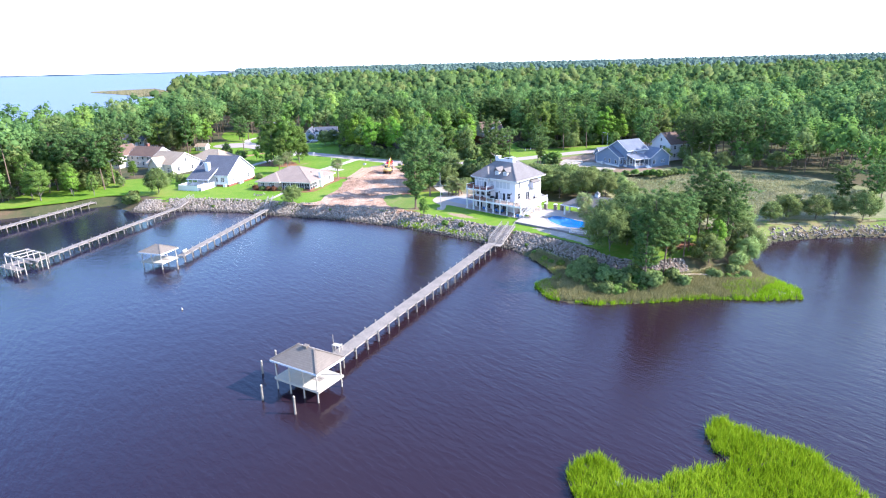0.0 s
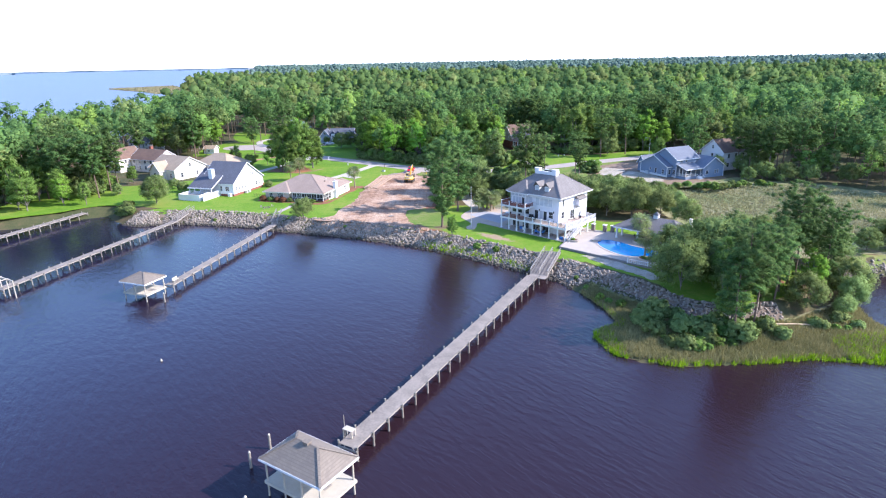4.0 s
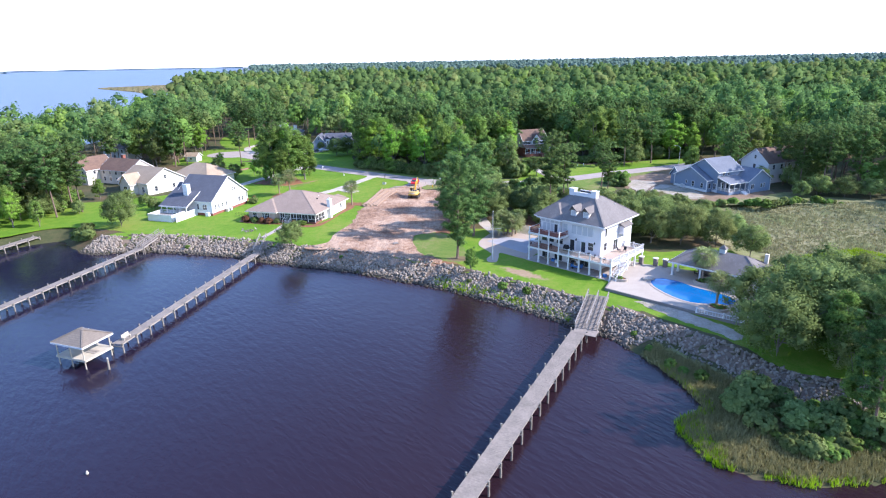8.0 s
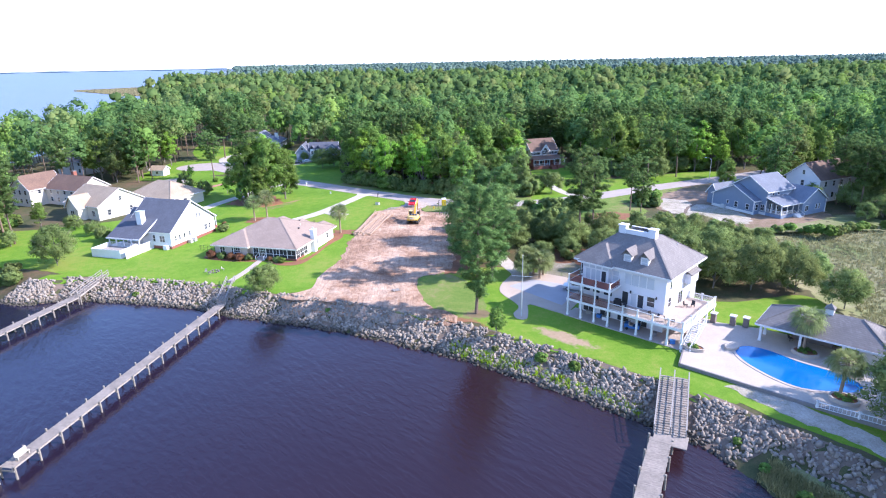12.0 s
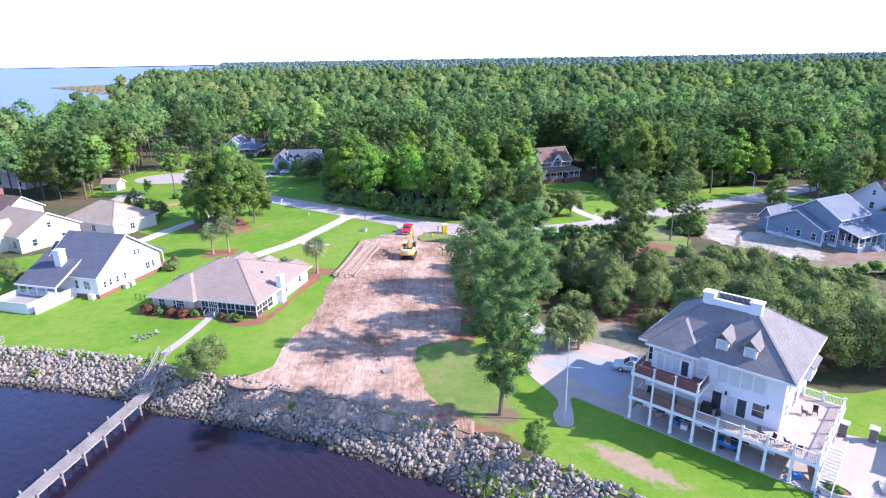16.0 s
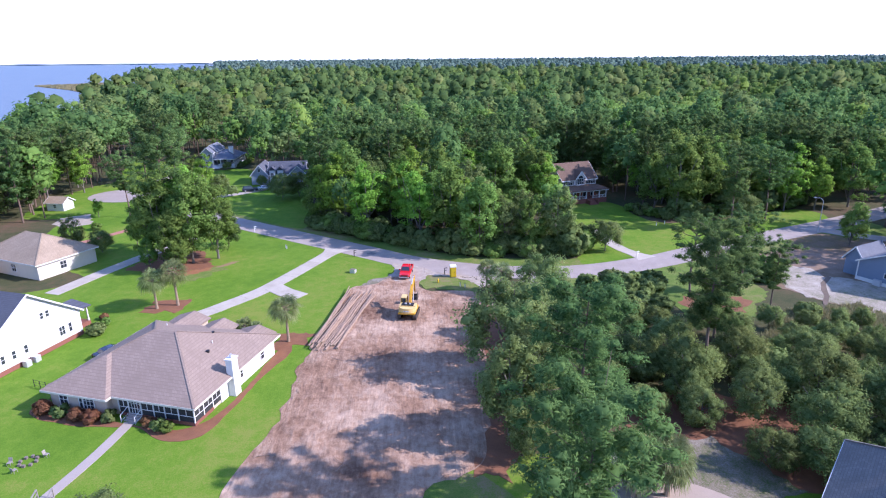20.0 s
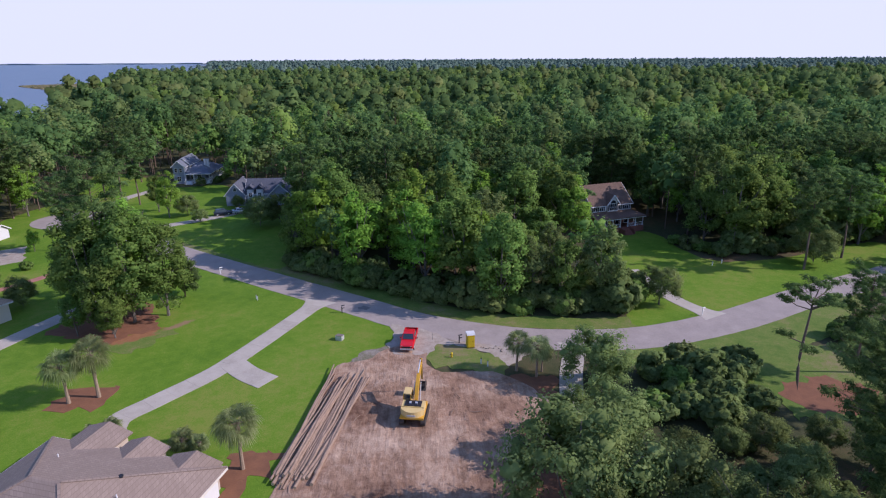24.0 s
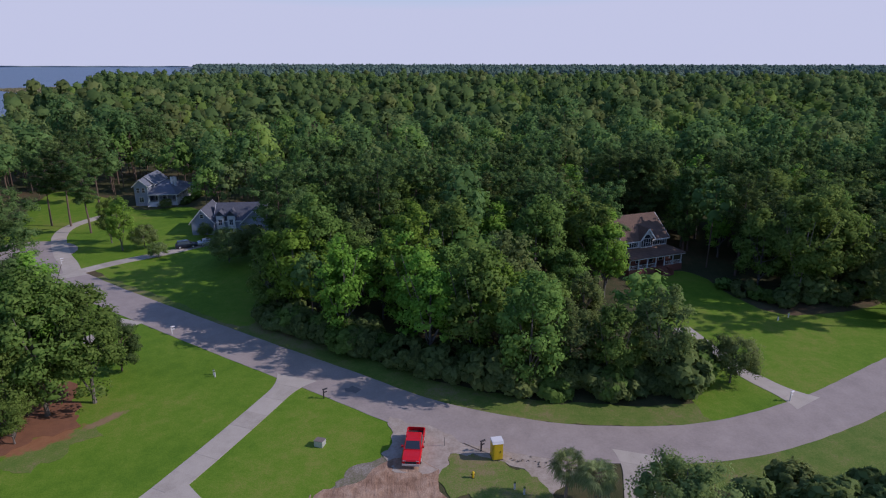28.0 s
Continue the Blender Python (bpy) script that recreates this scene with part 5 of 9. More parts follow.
# the point: trees, shrubs and marsh grass
POINT = [(PINE, 2, 47.5, 78.4, .82), (PINE, 3, 45.6, 76.4, .7), (PINE, 2, 50.8, 80.6, .74), (BROAD, 1, 46.6, 79.6, .62), (PINE, 0, 53.5, 84.5, .62), (PINE, 3, 57.5, 87.5, .64), (PINE, 2, 63.4, 94.5, .82), (PINE, 1, 60, 91, .66), (PINE, 2, 72, 96.5, .66), (PINE, 1, 67.5, 99, .72), (PINE, 3, 68.5, 92.5, .62),
         (OAK, 0, 43.6, 92.6, 1.15), (OAK, 1, 48.6, 96.5, 1.3), (OAK, 2, 46.4, 103.5, 1.1), (OAK, 1, 53.5, 92.5, 1.25), (BROAD, 0, 50, 89.6, .58), (OAK, 0, 55, 99, 1.1), (OAK, 2, 57.5, 106, 1.1), (OAK, 1, 62, 102, 1.05), (OAK, 0, 66, 107, 1.05), (OAK, 2, 71.6, 88.4, .72), (OAK, 1, 74.5, 93.5, .82), (OAK, 0, 63, 113, 1.0),
         (OAK, 2, 71.5, 111, .95), (OAK, 1, 57.5, 114.5, .8), (OAK, 0, 76, 104, .9), (OAK, 2, 50.6, 87.6, .72), (OAK, 1, 62.5, 86.5, .7), (OAK, 2, 67.5, 84.6, .5), (BROAD, 0, 59.5, 97, .6), (BROAD, 2, 65.5, 90.5, .5)]
for kind, i, x, y, s in POINT:
    z = float(land_height(np.array([x]), np.array([y]))[0])
    kind.place(i, x, y, z - .05, rs.uniform(0, 6.28), s, group="trees on the point")
SHRUBS = [(33.6, 84.5), (36.5, 88), (41, 84), (46.5, 80.5), (50.5, 78.5), (49, 74.4), (42, 73.2), (37, 73.6), (34, 78)]
for n in range(120):
    x, y = rs.uniform(32, 51), rs.uniform(72, 88)
    if not inside(SHRUBS, np.array([x]), np.array([y]))[0]:
        continue
    z = float(land_height(np.array([x]), np.array([y]))[0])
    BUSH.place(int(rs.choice([0, 1, 3, 1])), x, y, z - .05, rs.uniform(0, 6), rs.uniform(.75, 1.45) * (0.62 if n % 4 == 3 else 1), group="shrubs on the point")
for n in range(16):
    x, y = rs.uniform(51, 68), rs.uniform(76.5, 82)
    z = float(land_height(np.array([x]), np.array([y]))[0])
    BUSH.place(int(rs.choice([1, 3])), x, y, z - .05, rs.uniform(0, 6), rs.uniform(.45, .9), group="low shrubs in the marsh grass")
for x, y, s, i in [(29.8, 94.2, .9, 1), (32.6, 90.4, 1.0, 1), (28.4, 99, .6, 1), (31, 92.4, .7, 1), (27.4, 103, .5, 1), (9, 122, .9, 1), (13, 119, .8, 1), (3, 126, .6, 0), (-62, 153, .6, 1), (-24, 141.5, .5, 1), (-91.4, 160.2, 2.3, 0), (-89.4, 159.4, 2.2, 0), (-90.2, 161.6, 2.4, 0)]:
    z = float(land_height(np.array([x]), np.array([y]))[0])
    BUSH.place(i, x, y, z, rs.uniform(0, 6), s, group="shrubs along the shore")
for n in range(14):
    BUSH.place(int(rs.choice([1, 1, 0])), -112 - 5 * n / 13 + rs.normal(0, .6), 183 + 22 * n / 13, G - .05, rs.uniform(0, 6), rs.uniform(1.2, 2.0), group="hedge beside the lawn")
for n in range(26):
    x = 56 + 30 * n / 25
    BUSH.place(int(rs.choice([0, 1])), 63 + (x - 56) * 1.45, 178.5 + 1.2 * math.sin(x * .5) + rs.normal(0, .5), G - .4, rs.uniform(0, 6), rs.uniform(.6, 1.6), group="shrub row behind the marsh")
for n in range(60):
    x, y = rs.uniform(16, 64), rs.uniform(160, 206)
    if 30 < x < 58 and y > 190.5 or x > 54 and y > 190 or edge_distance(ROAD, np.array([x]), np.array([y]))[0] < 7:
        continue
    BUSH.place(int(rs.choice([0, 1, 3])), x, y, G - .05, rs.uniform(0, 6), rs.uniform(.8, 1.45), group="undergrowth beside the marsh")
spots = []
for n in range(150):
    x = rs.uniform(14, 64)
    y = float(np.interp(x, [p[0] for p in ROAD], [p[1] for p in ROAD])) - 11.5 - 12 * rs.uniform(0, 1) ** 1.3
    if (y < 206 or x < 57) and not (32 < x < 52 and y > 192.5):
        spots.append((x, y, G - .05, rs.uniform(1.0, 2.1)))
thicket("dense dark green shrubs along the roadside", spots, 51)


def tufts(name, mat, label, poly, count, tall, seed, base=None, wide=0.05, blades=7, fringe=0.0):
    """Grass blades in tufts over a patch."""
    r = np.random.RandomState(seed)
    xs, ys = [p[0] for p in poly], [p[1] for p in poly]
    x, y = r.uniform(min(xs), max(xs), count * 3), r.uniform(min(ys), max(ys), count * 3)
    ok = inside(poly, x, y)
    if fringe:
        e = edge_distance(LAND_LINE, x, y)
        ok &= (e < fringe * (0.5 + 1.0 * np.abs(np.sin(x * .33) + np.cos(y * .41))) ) | ((x > 60) & (y < 80)) | ((x < 28.6) & (y < 83))
    x, y = x[ok][:count], y[ok][:count]
    z = land_height(x, y) if base is None else np.full(x.shape, base)
    k = blades
    n = len(x) * k
    b = np.stack([np.repeat(x, k) + r.normal(0, .16, n), np.repeat(y, k) + r.normal(0, .16, n), np.repeat(z, k) - .05], 1)
    d = np.stack([r.normal(0, .26, n), r.normal(0, .26, n), r.uniform(.65, 1.15, n)], 1) * (tall * (0.7 + 0.6 * np.repeat(r.uniform(0, 1, len(x)), k)))[:, None]
    a = r.uniform(0, 6.28, n)
    s = np.stack([np.cos(a), np.sin(a), np.zeros(n)], 1) * wide
    p = np.stack([b - s, b + s, b + d * .6 + s * .8, b + d], 1).reshape(-1, 3)
    ob = part(name, array_mesh(name, p, np.arange(4 * n).reshape(n, 4), [mat]), None)
    return tagged(ob, label, "grass", kind="stuff")


ISLE = [(19.3, 22.6), (20, 26), (22.6, 27.4), (24.4, 25.9), (24.8, 23.6), (27.4, 22.6), (30.9, 24.1), (34.2, 24.8), (37.2, 25.4), (36.6, 28), (37.6, 31.8), (40.2, 33.4), (42.1, 30.4), (45.4, 28.1), (47.5, 24), (48, 16), (44, 8), (30, 6), (20, 12)]
isle_mud = Geo().prism(rounded(ISLE, 1.0, 0.5), -0.6, 0.06)
tagged(part("marsh_islet", isle_mud, "dirt_brown"), "low muddy islet under marsh grass", "islet", kind="structure")
tagged(part("sand_bar", Geo().prism(rounded([(24, 23.5), (26, 22.2), (28, 22), (27, 20.5), (24.5, 21)], .6, .2), -.3, .1), "sand"), "small pale sand spit on the islet", "sand", kind="structure")
tufts("marsh_grass", "reed", "bright yellow-green marsh grass on an islet", rounded(ISLE, 1.0, .6), 7500, 1.0, 1, base=0.05, wide=.045)
EDGE = [(27.5, 98), (30, 90), (31, 84.5), (25.8, 81.8), (25.3, 78.6), (27, 73), (34.4, 69.7), (46, 69.9), (54.5, 71), (64.7, 69.1), (72, 69.3), (74.2, 74), (72.5, 79.6), (64, 77), (56, 75), (46, 74), (35, 73.5), (30, 76), (31.5, 80), (33, 85), (31.5, 92), (29, 98.5)]
tufts("marsh_grass", "reed", "yellow-green marsh grass fringe along the water", EDGE, 3600, .75, 2, wide=.05, fringe=.6)
tufts("marsh_grass", "reed_olive", "olive marsh grass on the point", [(27.2, 98), (29.8, 90.5), (30.6, 84.4), (26.4, 81.2), (26, 79), (27.4, 73.4), (34.4, 70.3), (46, 70.5), (54.5, 71.5), (63, 70.6), (72, 78), (72, 84), (74, 92), (64, 85.5), (57, 82), (50, 81.4), (44, 82.4), (40, 84.6), (37.4, 88.4), (34.4, 93.4), (29.6, 100)], 11000, .75, 3, wide=.055)
tufts("marsh_grass", "reed", "yellow-green shore grass below the stones", [(-4, 128.0), (4, 122), (12, 116), (19, 109.6), (19.4, 111), (12.5, 117.6), (5, 124), (-3, 129.6)], 900, .7, 6, wide=.05)
tufts("marsh_grass", "reed_tan", "tan marsh grass flat behind the houses", [(58, 124), (66, 126), (84, 118), (112, 122), (132, 130), (134, 152), (118, 176), (88, 184), (72, 176), (64, 160), (66, 140)], 9000, .6, 4, wide=.09, blades=5)
tufts("marsh_grass", "reed", "yellow-green patches in the marsh flat", [(66, 130), (80, 126), (92, 134), (88, 142), (74, 138)], 2200, .7, 7, wide=.08, blades=5)
tufts("marsh_grass", "reed_tan", "rust-tan grass between shrubs and house", [(40, 182), (54, 178), (66, 182), (64, 194), (50, 192)], 2500, .8, 8, base=G, wide=.08, blades=5)

fl = thing("fallen_log", pose(53.5, 80.6, 1.25, 0, 0, -6), "bleached fallen trunk lying at the marsh's edge", "log")
part("trunk", Geo().tube([(0, 0, 0), (3.4, .1, .1), (6.6, -.1, .16)], [.2, .17, .1], 8), "log_end", fl)

# ---- woods ----
OPEN = [[(17, 234), (38, 234), (46, 268), (29, 268)], LAWN_LEFT, LAWN_MAIN, LOT, BRICK_LAWN, GREY_LAWN, [(-100, 100), (-112, 140), (-116, 180), (-132, 205), (-132, 236), (-112, 250), (-104, 268), (-90, 275), (-60, 246), (-10, 214), (14, 206), (60, 219), (100, 240), (99, 214), (114, 190), (130, 172), (140, 150), (136, 120), (128, 96), (88, 98)],
        [(22, 216), (23, 240), (28, 266), (28, 284), (49, 284), (50, 268), (56, 252), (60, 238), (40, 220)], [(-36, 244), (-33, 250), (-39, 296), (-38, 316), (-68, 318), (-82, 290), (-74, 268)], [(-92, 328), (-70, 328), (-70, 352), (-92, 352)], [(-124, 356), (-110, 300), (-90, 300), (-70, 325), (-92, 342), (-108, 350)], [(-112, 268), (-72, 268), (-78, 290), (-88, 302), (-112, 306)],
        [(-90, 300), (-66, 296), (-64, 320), (-72, 338), (-90, 332)], [(104, 212), (134, 216), (134, 240), (106, 238)], [(66, 184), (100, 184), (128, 204), (126, 226), (96, 222), (68, 216)], [(-136, 216), (-100, 206), (-92, 230), (-112, 256), (-140, 248)]]
VIEW = [(-150, 120), (170, 120), (4300, 5300), (-4300, 5300)]


def wood_spots(step, y_lo, y_hi, seed, near=0.0):
    r = np.random.RandomState(seed)
    xs, ys = np.meshgrid(np.arange(-0.86 * (y_hi + 60), 0.86 * (y_hi + 60), step), np.arange(y_lo, y_hi, step))
    xs, ys = xs + r.uniform(-.48, .48, xs.shape) * step, ys + r.uniform(-.48, .48, ys.shape) * step
    xs, ys = xs.ravel(), ys.ravel()
    ok = inside(LAND, xs, ys) & (np.abs(xs + 3) < 0.80 * (ys + 30) + 12)
    for p in OPEN:
        ok &= ~inside(p, xs, ys)
    ok &= edge_distance(ROAD, xs, ys) > 7.5
    ok &= edge_distance(LAND_LINE, xs, ys) > 5
    return xs[ok], ys[ok], r


def wood_tree(seed, style, h, n, size, lumps, core=.7):
    """One tree of the joined woods: a rounded crown of uneven lumps of leaf sprays on a thin stem."""
    r = np.random.RandomState(seed)
    hubs, rad = [], []
    mid_z, rx, rz = ((.70, .17, .24), (.60, .22, .33))[style]
    lean = r.normal(0, .03, 2) * h
    for i in range(lumps):
        up = 1 - 1.75 * (i + .5) / lumps
        a, k = i * 2.4 + r.uniform(-.5, .5), r.uniform(.62, 1.05)
        ring = math.sqrt(max(0, 1 - up * up)) * (1.1 if up < 0 else 1)
        hubs.append((ring * math.cos(a) * h * rx * k + lean[0], ring * math.sin(a) * h * rx * k + lean[1], h * mid_z + up * h * rz * k))
        rad.append(h * (.100, .118)[style] * r.uniform(.75, 1.3) * (11 / lumps) ** .45)
    hubs, rad = np.array(hubs), np.array(rad)
    per = max(2, n // len(hubs))
    d = r.normal(size=(len(hubs), per, 3))
    d /= np.linalg.norm(d, axis=2)[..., None]
    c = (hubs[:, None, :] + d * rad[:, None, None] * r.uniform(.75, 1.0, (len(hubs), per, 1)) * np.array([1, 1, .85])).reshape(-1, 3)
    mid = c - np.array([lean[0], lean[1], h * (mid_z - .08)])
    mid /= np.linalg.norm(mid, axis=1)[:, None] + 1e-9
    out = d.reshape(-1, 3) * .5 + mid * .75 + np.array([0, 0, .35])
    out /= np.linalg.norm(out, axis=1)[:, None]
    v, f = cards(r, c, size, out, .1, .8, .3)
    cv, cf, cn = cores(r, hubs, rad * core, .85, np.array([lean[0], lean[1], h * (mid_z - .08)]), .65, .25)
    out = np.concatenate([np.repeat(out, 4, axis=0), cn])
    v, f = np.concatenate([v, cv]), np.concatenate([f, cf + len(v)])
    tr = .18
    sv = np.array([(tr, 0, -.3), (-tr * .5, tr * .87, -.3), (-tr * .5, -tr * .87, -.3), (tr * .4, 0, h * .8), (-tr * .2, tr * .35, h * .8), (-tr * .2, -tr * .35, h * .8)])
    sf = np.array([(0, 1, 4, 3), (1, 2, 5, 4), (2, 0, 3, 5)]) + len(v)
    return np.concatenate([v, sv]), np.concatenate([f, sf]), np.array([0] * len(f) + [1] * 3), np.concatenate([out, np.array([(1, 0, 0), (-.5, .87, 0), (-.5, -.87, 0)] * 2)])


def woods(name, label, protos, xs, ys, r, styles, kind="stuff"):
    """Many trees joined into one mesh."""
    V, F, S, N, o = [], [], [], [], 0
    for x, y in zip(xs, ys):
        patch = noise.noise(Vector((x * .012, y * .012, 2.0)))
        want = r.uniform(-.5, .5) + patch
        st = 0 if want < .02 else 1
        pv, pf, ps, pn = protos[st][r.randint(len(protos[st]))]
        a, s = r.uniform(0, 6.28), r.uniform(.62, 1.14) + .24 * (r.uniform() < .25)
        rot = np.array([[math.cos(a), -math.sin(a), 0], [math.sin(a), math.cos(a), 0], [0, 0, r.uniform(.9, 1.12)]]) * s
        v = pv @ rot.T
        N.append(pn @ np.array([[math.cos(a), math.sin(a), 0], [-math.sin(a), math.cos(a), 0], [0, 0, 1]]))
        v += np.array([x, y, G])
        V.append(v)
        F.append(pf + o)
        tone = styles[st][r.randint(len(styles[st]))]
        S.append(np.where(ps == 1, 0, tone))
        o += len(v)
    me = array_mesh(name, np.concatenate(V), np.concatenate(F), ["bark", "pine_leaf", "oak_leaf", "broad_leaf", "lime_leaf", "olive_leaf", "hazy_leaf"], np.concatenate(S), np.concatenate(N))
    return tagged(part(name, me, None), label, "woods", kind=kind)


STYLES = [[1, 1, 1, 2, 1], [2, 3, 3, 3, 2, 3, 3, 4]]
# nearest belt: single trees
bx, by, r = wood_spots(6.6, 214, 306, 21)
keep = (np.abs(bx) < 125)
bx, by = bx[keep], by[keep]
pick = np.argsort(np.hypot(bx + 10, by - 170))[:210]
front = np.zeros(len(bx), bool)
front[pick] = True
for x, y in zip(bx[front], by[front]):
    lime = noise.noise(Vector((x * .05, y * .05, 9)))
    turn, pick = r.uniform(0, 6), r.uniform()
    if -40 < x < 26 and y < 252:
        i = [0, 1, 0, 3, 0, 1, 3][r.randint(7)] if not (-32 < x < 2 and 226 < y < 262 and r.uniform() < .62) else 2
        BELT_BROAD.place(i, x, y, G, turn, r.uniform(.72, 1.12) if x < 6 else r.uniform(.55, .8), group="trees along the wood's edge")
    elif pick < .35 and (y > 262 or x < -40):
        BELT_PINE.place(r.randint(4), x, y, G, turn, r.uniform(.85, 1.08), group="pines in the near wood")
    else:
        BELT_BROAD.place(r.randint(4), x, y, G, turn, r.uniform(.8, 1.15), group="trees in the near wood")
for x in np.arange(48, 98, 1.6):
    y = float(np.interp(x, [48, 54, 66, 88, 98], [256, 249, 250, 257, 262])) + rs.uniform(-.8, 2.5)
    BUSH.place(int(rs.choice([0, 1, 3])), x, y, G, rs.uniform(0, 6), rs.uniform(1.4, 2.6), group="undergrowth behind the lawn")
near = [[wood_tree(60 + i, 0, 21, 430, .40, 14, .5) for i in range(5)], [wood_tree(70 + i, 1, 18, 450, .40, 14, .5) for i in range(5)]]
mid = [[wood_tree(80 + i, 0, 21, 66, .72, 5, .72) for i in range(5)], [wood_tree(90 + i, 1, 18, 66, .72, 5, .72) for i in range(5)]]
far = [[wood_tree(100 + i, 0, 20, 8, 2.6, 2, .9) for i in range(4)], [wood_tree(110 + i, 1, 18, 8, 2.6, 2, .9) for i in range(4)]]
x1, y1, r1 = wood_spots(7.8, 120, 400, 22)
ok = np.ones(len(x1), bool)
d2 = np.min(np.hypot(x1[:, None] - bx[front][None, :], y1[:, None] - by[front][None, :]), axis=1)
ok &= d2 > 5
woods("woodland", "dense mixed pine and broadleaf woodland", near, x1[ok], y1[ok], r1, STYLES)
x1, y1, r1 = wood_spots(11.4, 400, 1150, 23)
woods("woodland", "mixed woodland stretching away", mid, x1, y1, r1, STYLES)
# Farthest trees wear the leaf colour with haze painted in.
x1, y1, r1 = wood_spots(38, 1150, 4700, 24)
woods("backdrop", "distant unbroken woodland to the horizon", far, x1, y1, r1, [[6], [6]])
# undergrowth along the wood's edge
spots = []
for x in rs.uniform(-36, 27, 110):
    y = float(np.interp(x, [p[0] for p in ROAD], [p[1] for p in ROAD])) + rs.uniform(9, 13.5)
    spots.append((x, y, G - .05, rs.uniform(1.2, 2.5)))
thicket("dark leafy undergrowth at the wood's edge", spots, 52)

# ---- building tools (all in a house's own axes, front towards -y) ----
class Pieces:
    """Makes a part of its own of each shape it is asked for."""

    def __init__(self, name, mat, parent):
        self.args = (name, mat, parent)
        self.made = []

    def put(self, geo):
        self.made.append(part(self.args[0], geo, self.args[1], self.args[2]))
        return self

    def slab(self, *a):
        return self.put(Geo().slab(*a))

    def box(self, *a):
        return self.put(Geo().box(*a))

    def beam(self, *a):
        return self.put(Geo().beam(*a))


def gable_wing(house, x0, x1, y0, y1, z0, eave, ridge, axis, wall, roof, over=0.45, thick=0.16, trim=True):
    """A walled block under a gable roof; axis: the way the ridge runs."""
    g, r, t = Geo(), Pieces("roof_slope", roof, house), Pieces("fascia", "white", house)
    if axis == "x":
        m = (y0 + y1) / 2
        prof = [(y0, z0), (y1, z0), (y1, eave), (m, ridge), (y0, eave)]
        vs = [(x, a, b) for x in (x0, x1) for a, b in prof]
        k = (ridge - eave) / (m - y0)
        for s, e in ((y0, -1), (y1, 1)):
            low = (s + e * over, eave - k * over + 0.06)
            r.slab([(x0 - over, low[0], low[1]), (x1 + over, low[0], low[1]), (x1 + over, m, ridge + 0.06), (x0 - over, m, ridge + 0.06)], thick)
            for x in (x0 - over, x1 + over):
                t.beam((x, low[0], low[1] - 0.1), (x, m, ridge - 0.06), 0.06, 0.22)
            t.box(x0 - over, x1 + over, low[0] - 0.04, low[0] + 0.04, low[1] - 0.24, low[1] - 0.02)
    else:
        m = (x0 + x1) / 2
        prof = [(x0, z0), (x0, eave), (m, ridge), (x1, eave), (x1, z0)]
        vs = [(a, y, b) for y in (y0, y1) for a, b in prof]
        k = (ridge - eave) / (m - x0)
        for s, e in ((x0, -1), (x1, 1)):
            low = (s + e * over, eave - k * over + 0.06)
            r.slab([(low[0], y0 - over, low[1]), (low[0], y1 + over, low[1]), (m, y1 + over, ridge + 0.06), (m, y0 - over, ridge + 0.06)], thick)
            for y in (y0 - over, y1 + over):
                t.beam((low[0], y, low[1] - 0.1), (m, y, ridge - 0.06), 0.06, 0.22)
            t.box(low[0] - 0.04, low[0] + 0.04, y0 - over, y1 + over, low[1] - 0.24, low[1] - 0.02)
    g.add(vs, [(0, 1, 2, 3, 4), (9, 8, 7, 6, 5)] + [(i, 5 + i, 5 + (i + 1) % 5, (i + 1) % 5) for i in range(5)])
    part("wall", g, wall, house)


def hip_roof(house, x0, x1, y0, y1, eave, ridge, roof, over=0.5, thick=0.18, flat=None, name="roof", fascia="white"):
    """A hip roof; flat: the top platform x0, x1, y0, y1 if it has one."""
    X0, X1, Y0, Y1 = x0 - over, x1 + over, y0 - over, y1 + over
    if flat:
        a, b, c, d = flat
    elif X1 - X0 > Y1 - Y0:
        k = (Y1 - Y0) / 2
        a, b, c, d = X0 + k, X1 - k, (Y0 + Y1) / 2, (Y0 + Y1) / 2
    else:
        k = (X1 - X0) / 2
        a, b, c, d = (X0 + X1) / 2, (X0 + X1) / 2, Y0 + k, Y1 - k
    g = Pieces("roof_slope", roof, house)
    lo = [(X0, Y0, eave), (X1, Y0, eave), (X1, Y1, eave), (X0, Y1, eave)]
    hi = [(a, c, ridge), (b, c, ridge), (b, d, ridge), (a, d, ridge)]
    faces = [(lo[0], lo[1], hi[1], hi[0]), (lo[1], lo[2], hi[2], hi[1]), (lo[2], lo[3], hi[3], hi[2]), (lo[3], lo[0], hi[0], hi[3])]
    for q in faces:
        pts = []
        for p in q:
            if not pts or (Vector(p) - Vector(pts[-1])).length > 0.01:
                pts.append(p)
        if (Vector(pts[0]) - Vector(pts[-1])).length < 0.01:
            pts.pop()
        g.slab(pts, thick)
    rf = g.made[0]
    if flat:
        part("roof_platform", Geo().box(a, b, c, d, ridge - 0.15, ridge + 0.004), roof, house)
    for p, q, m in zip(lo, hi, g.made):
        part("ridge_cap", Geo().beam(Vector(p) + Vector((0, 0, 0.03)), Vector(q) + Vector((0, 0, 0.03)), 0.26, 0.05), roof, m)
    f = Pieces("fascia", fascia, house)
    for y in (Y0, Y1):
        f.box(X0, X1, y - 0.05, y + 0.05, eave - 0.26, eave - 0.02)
    for x in (X0, X1):
        f.box(x - 0.05, x + 0.05, Y0 + 0.052, Y1 - 0.052, eave - 0.26, eave - 0.02)
    part("soffit", Geo().box(X0 + 0.06, X1 - 0.06, Y0 + 0.06, Y1 - 0.06, eave - 0.25, eave - 0.2), fascia, house)
    return rf


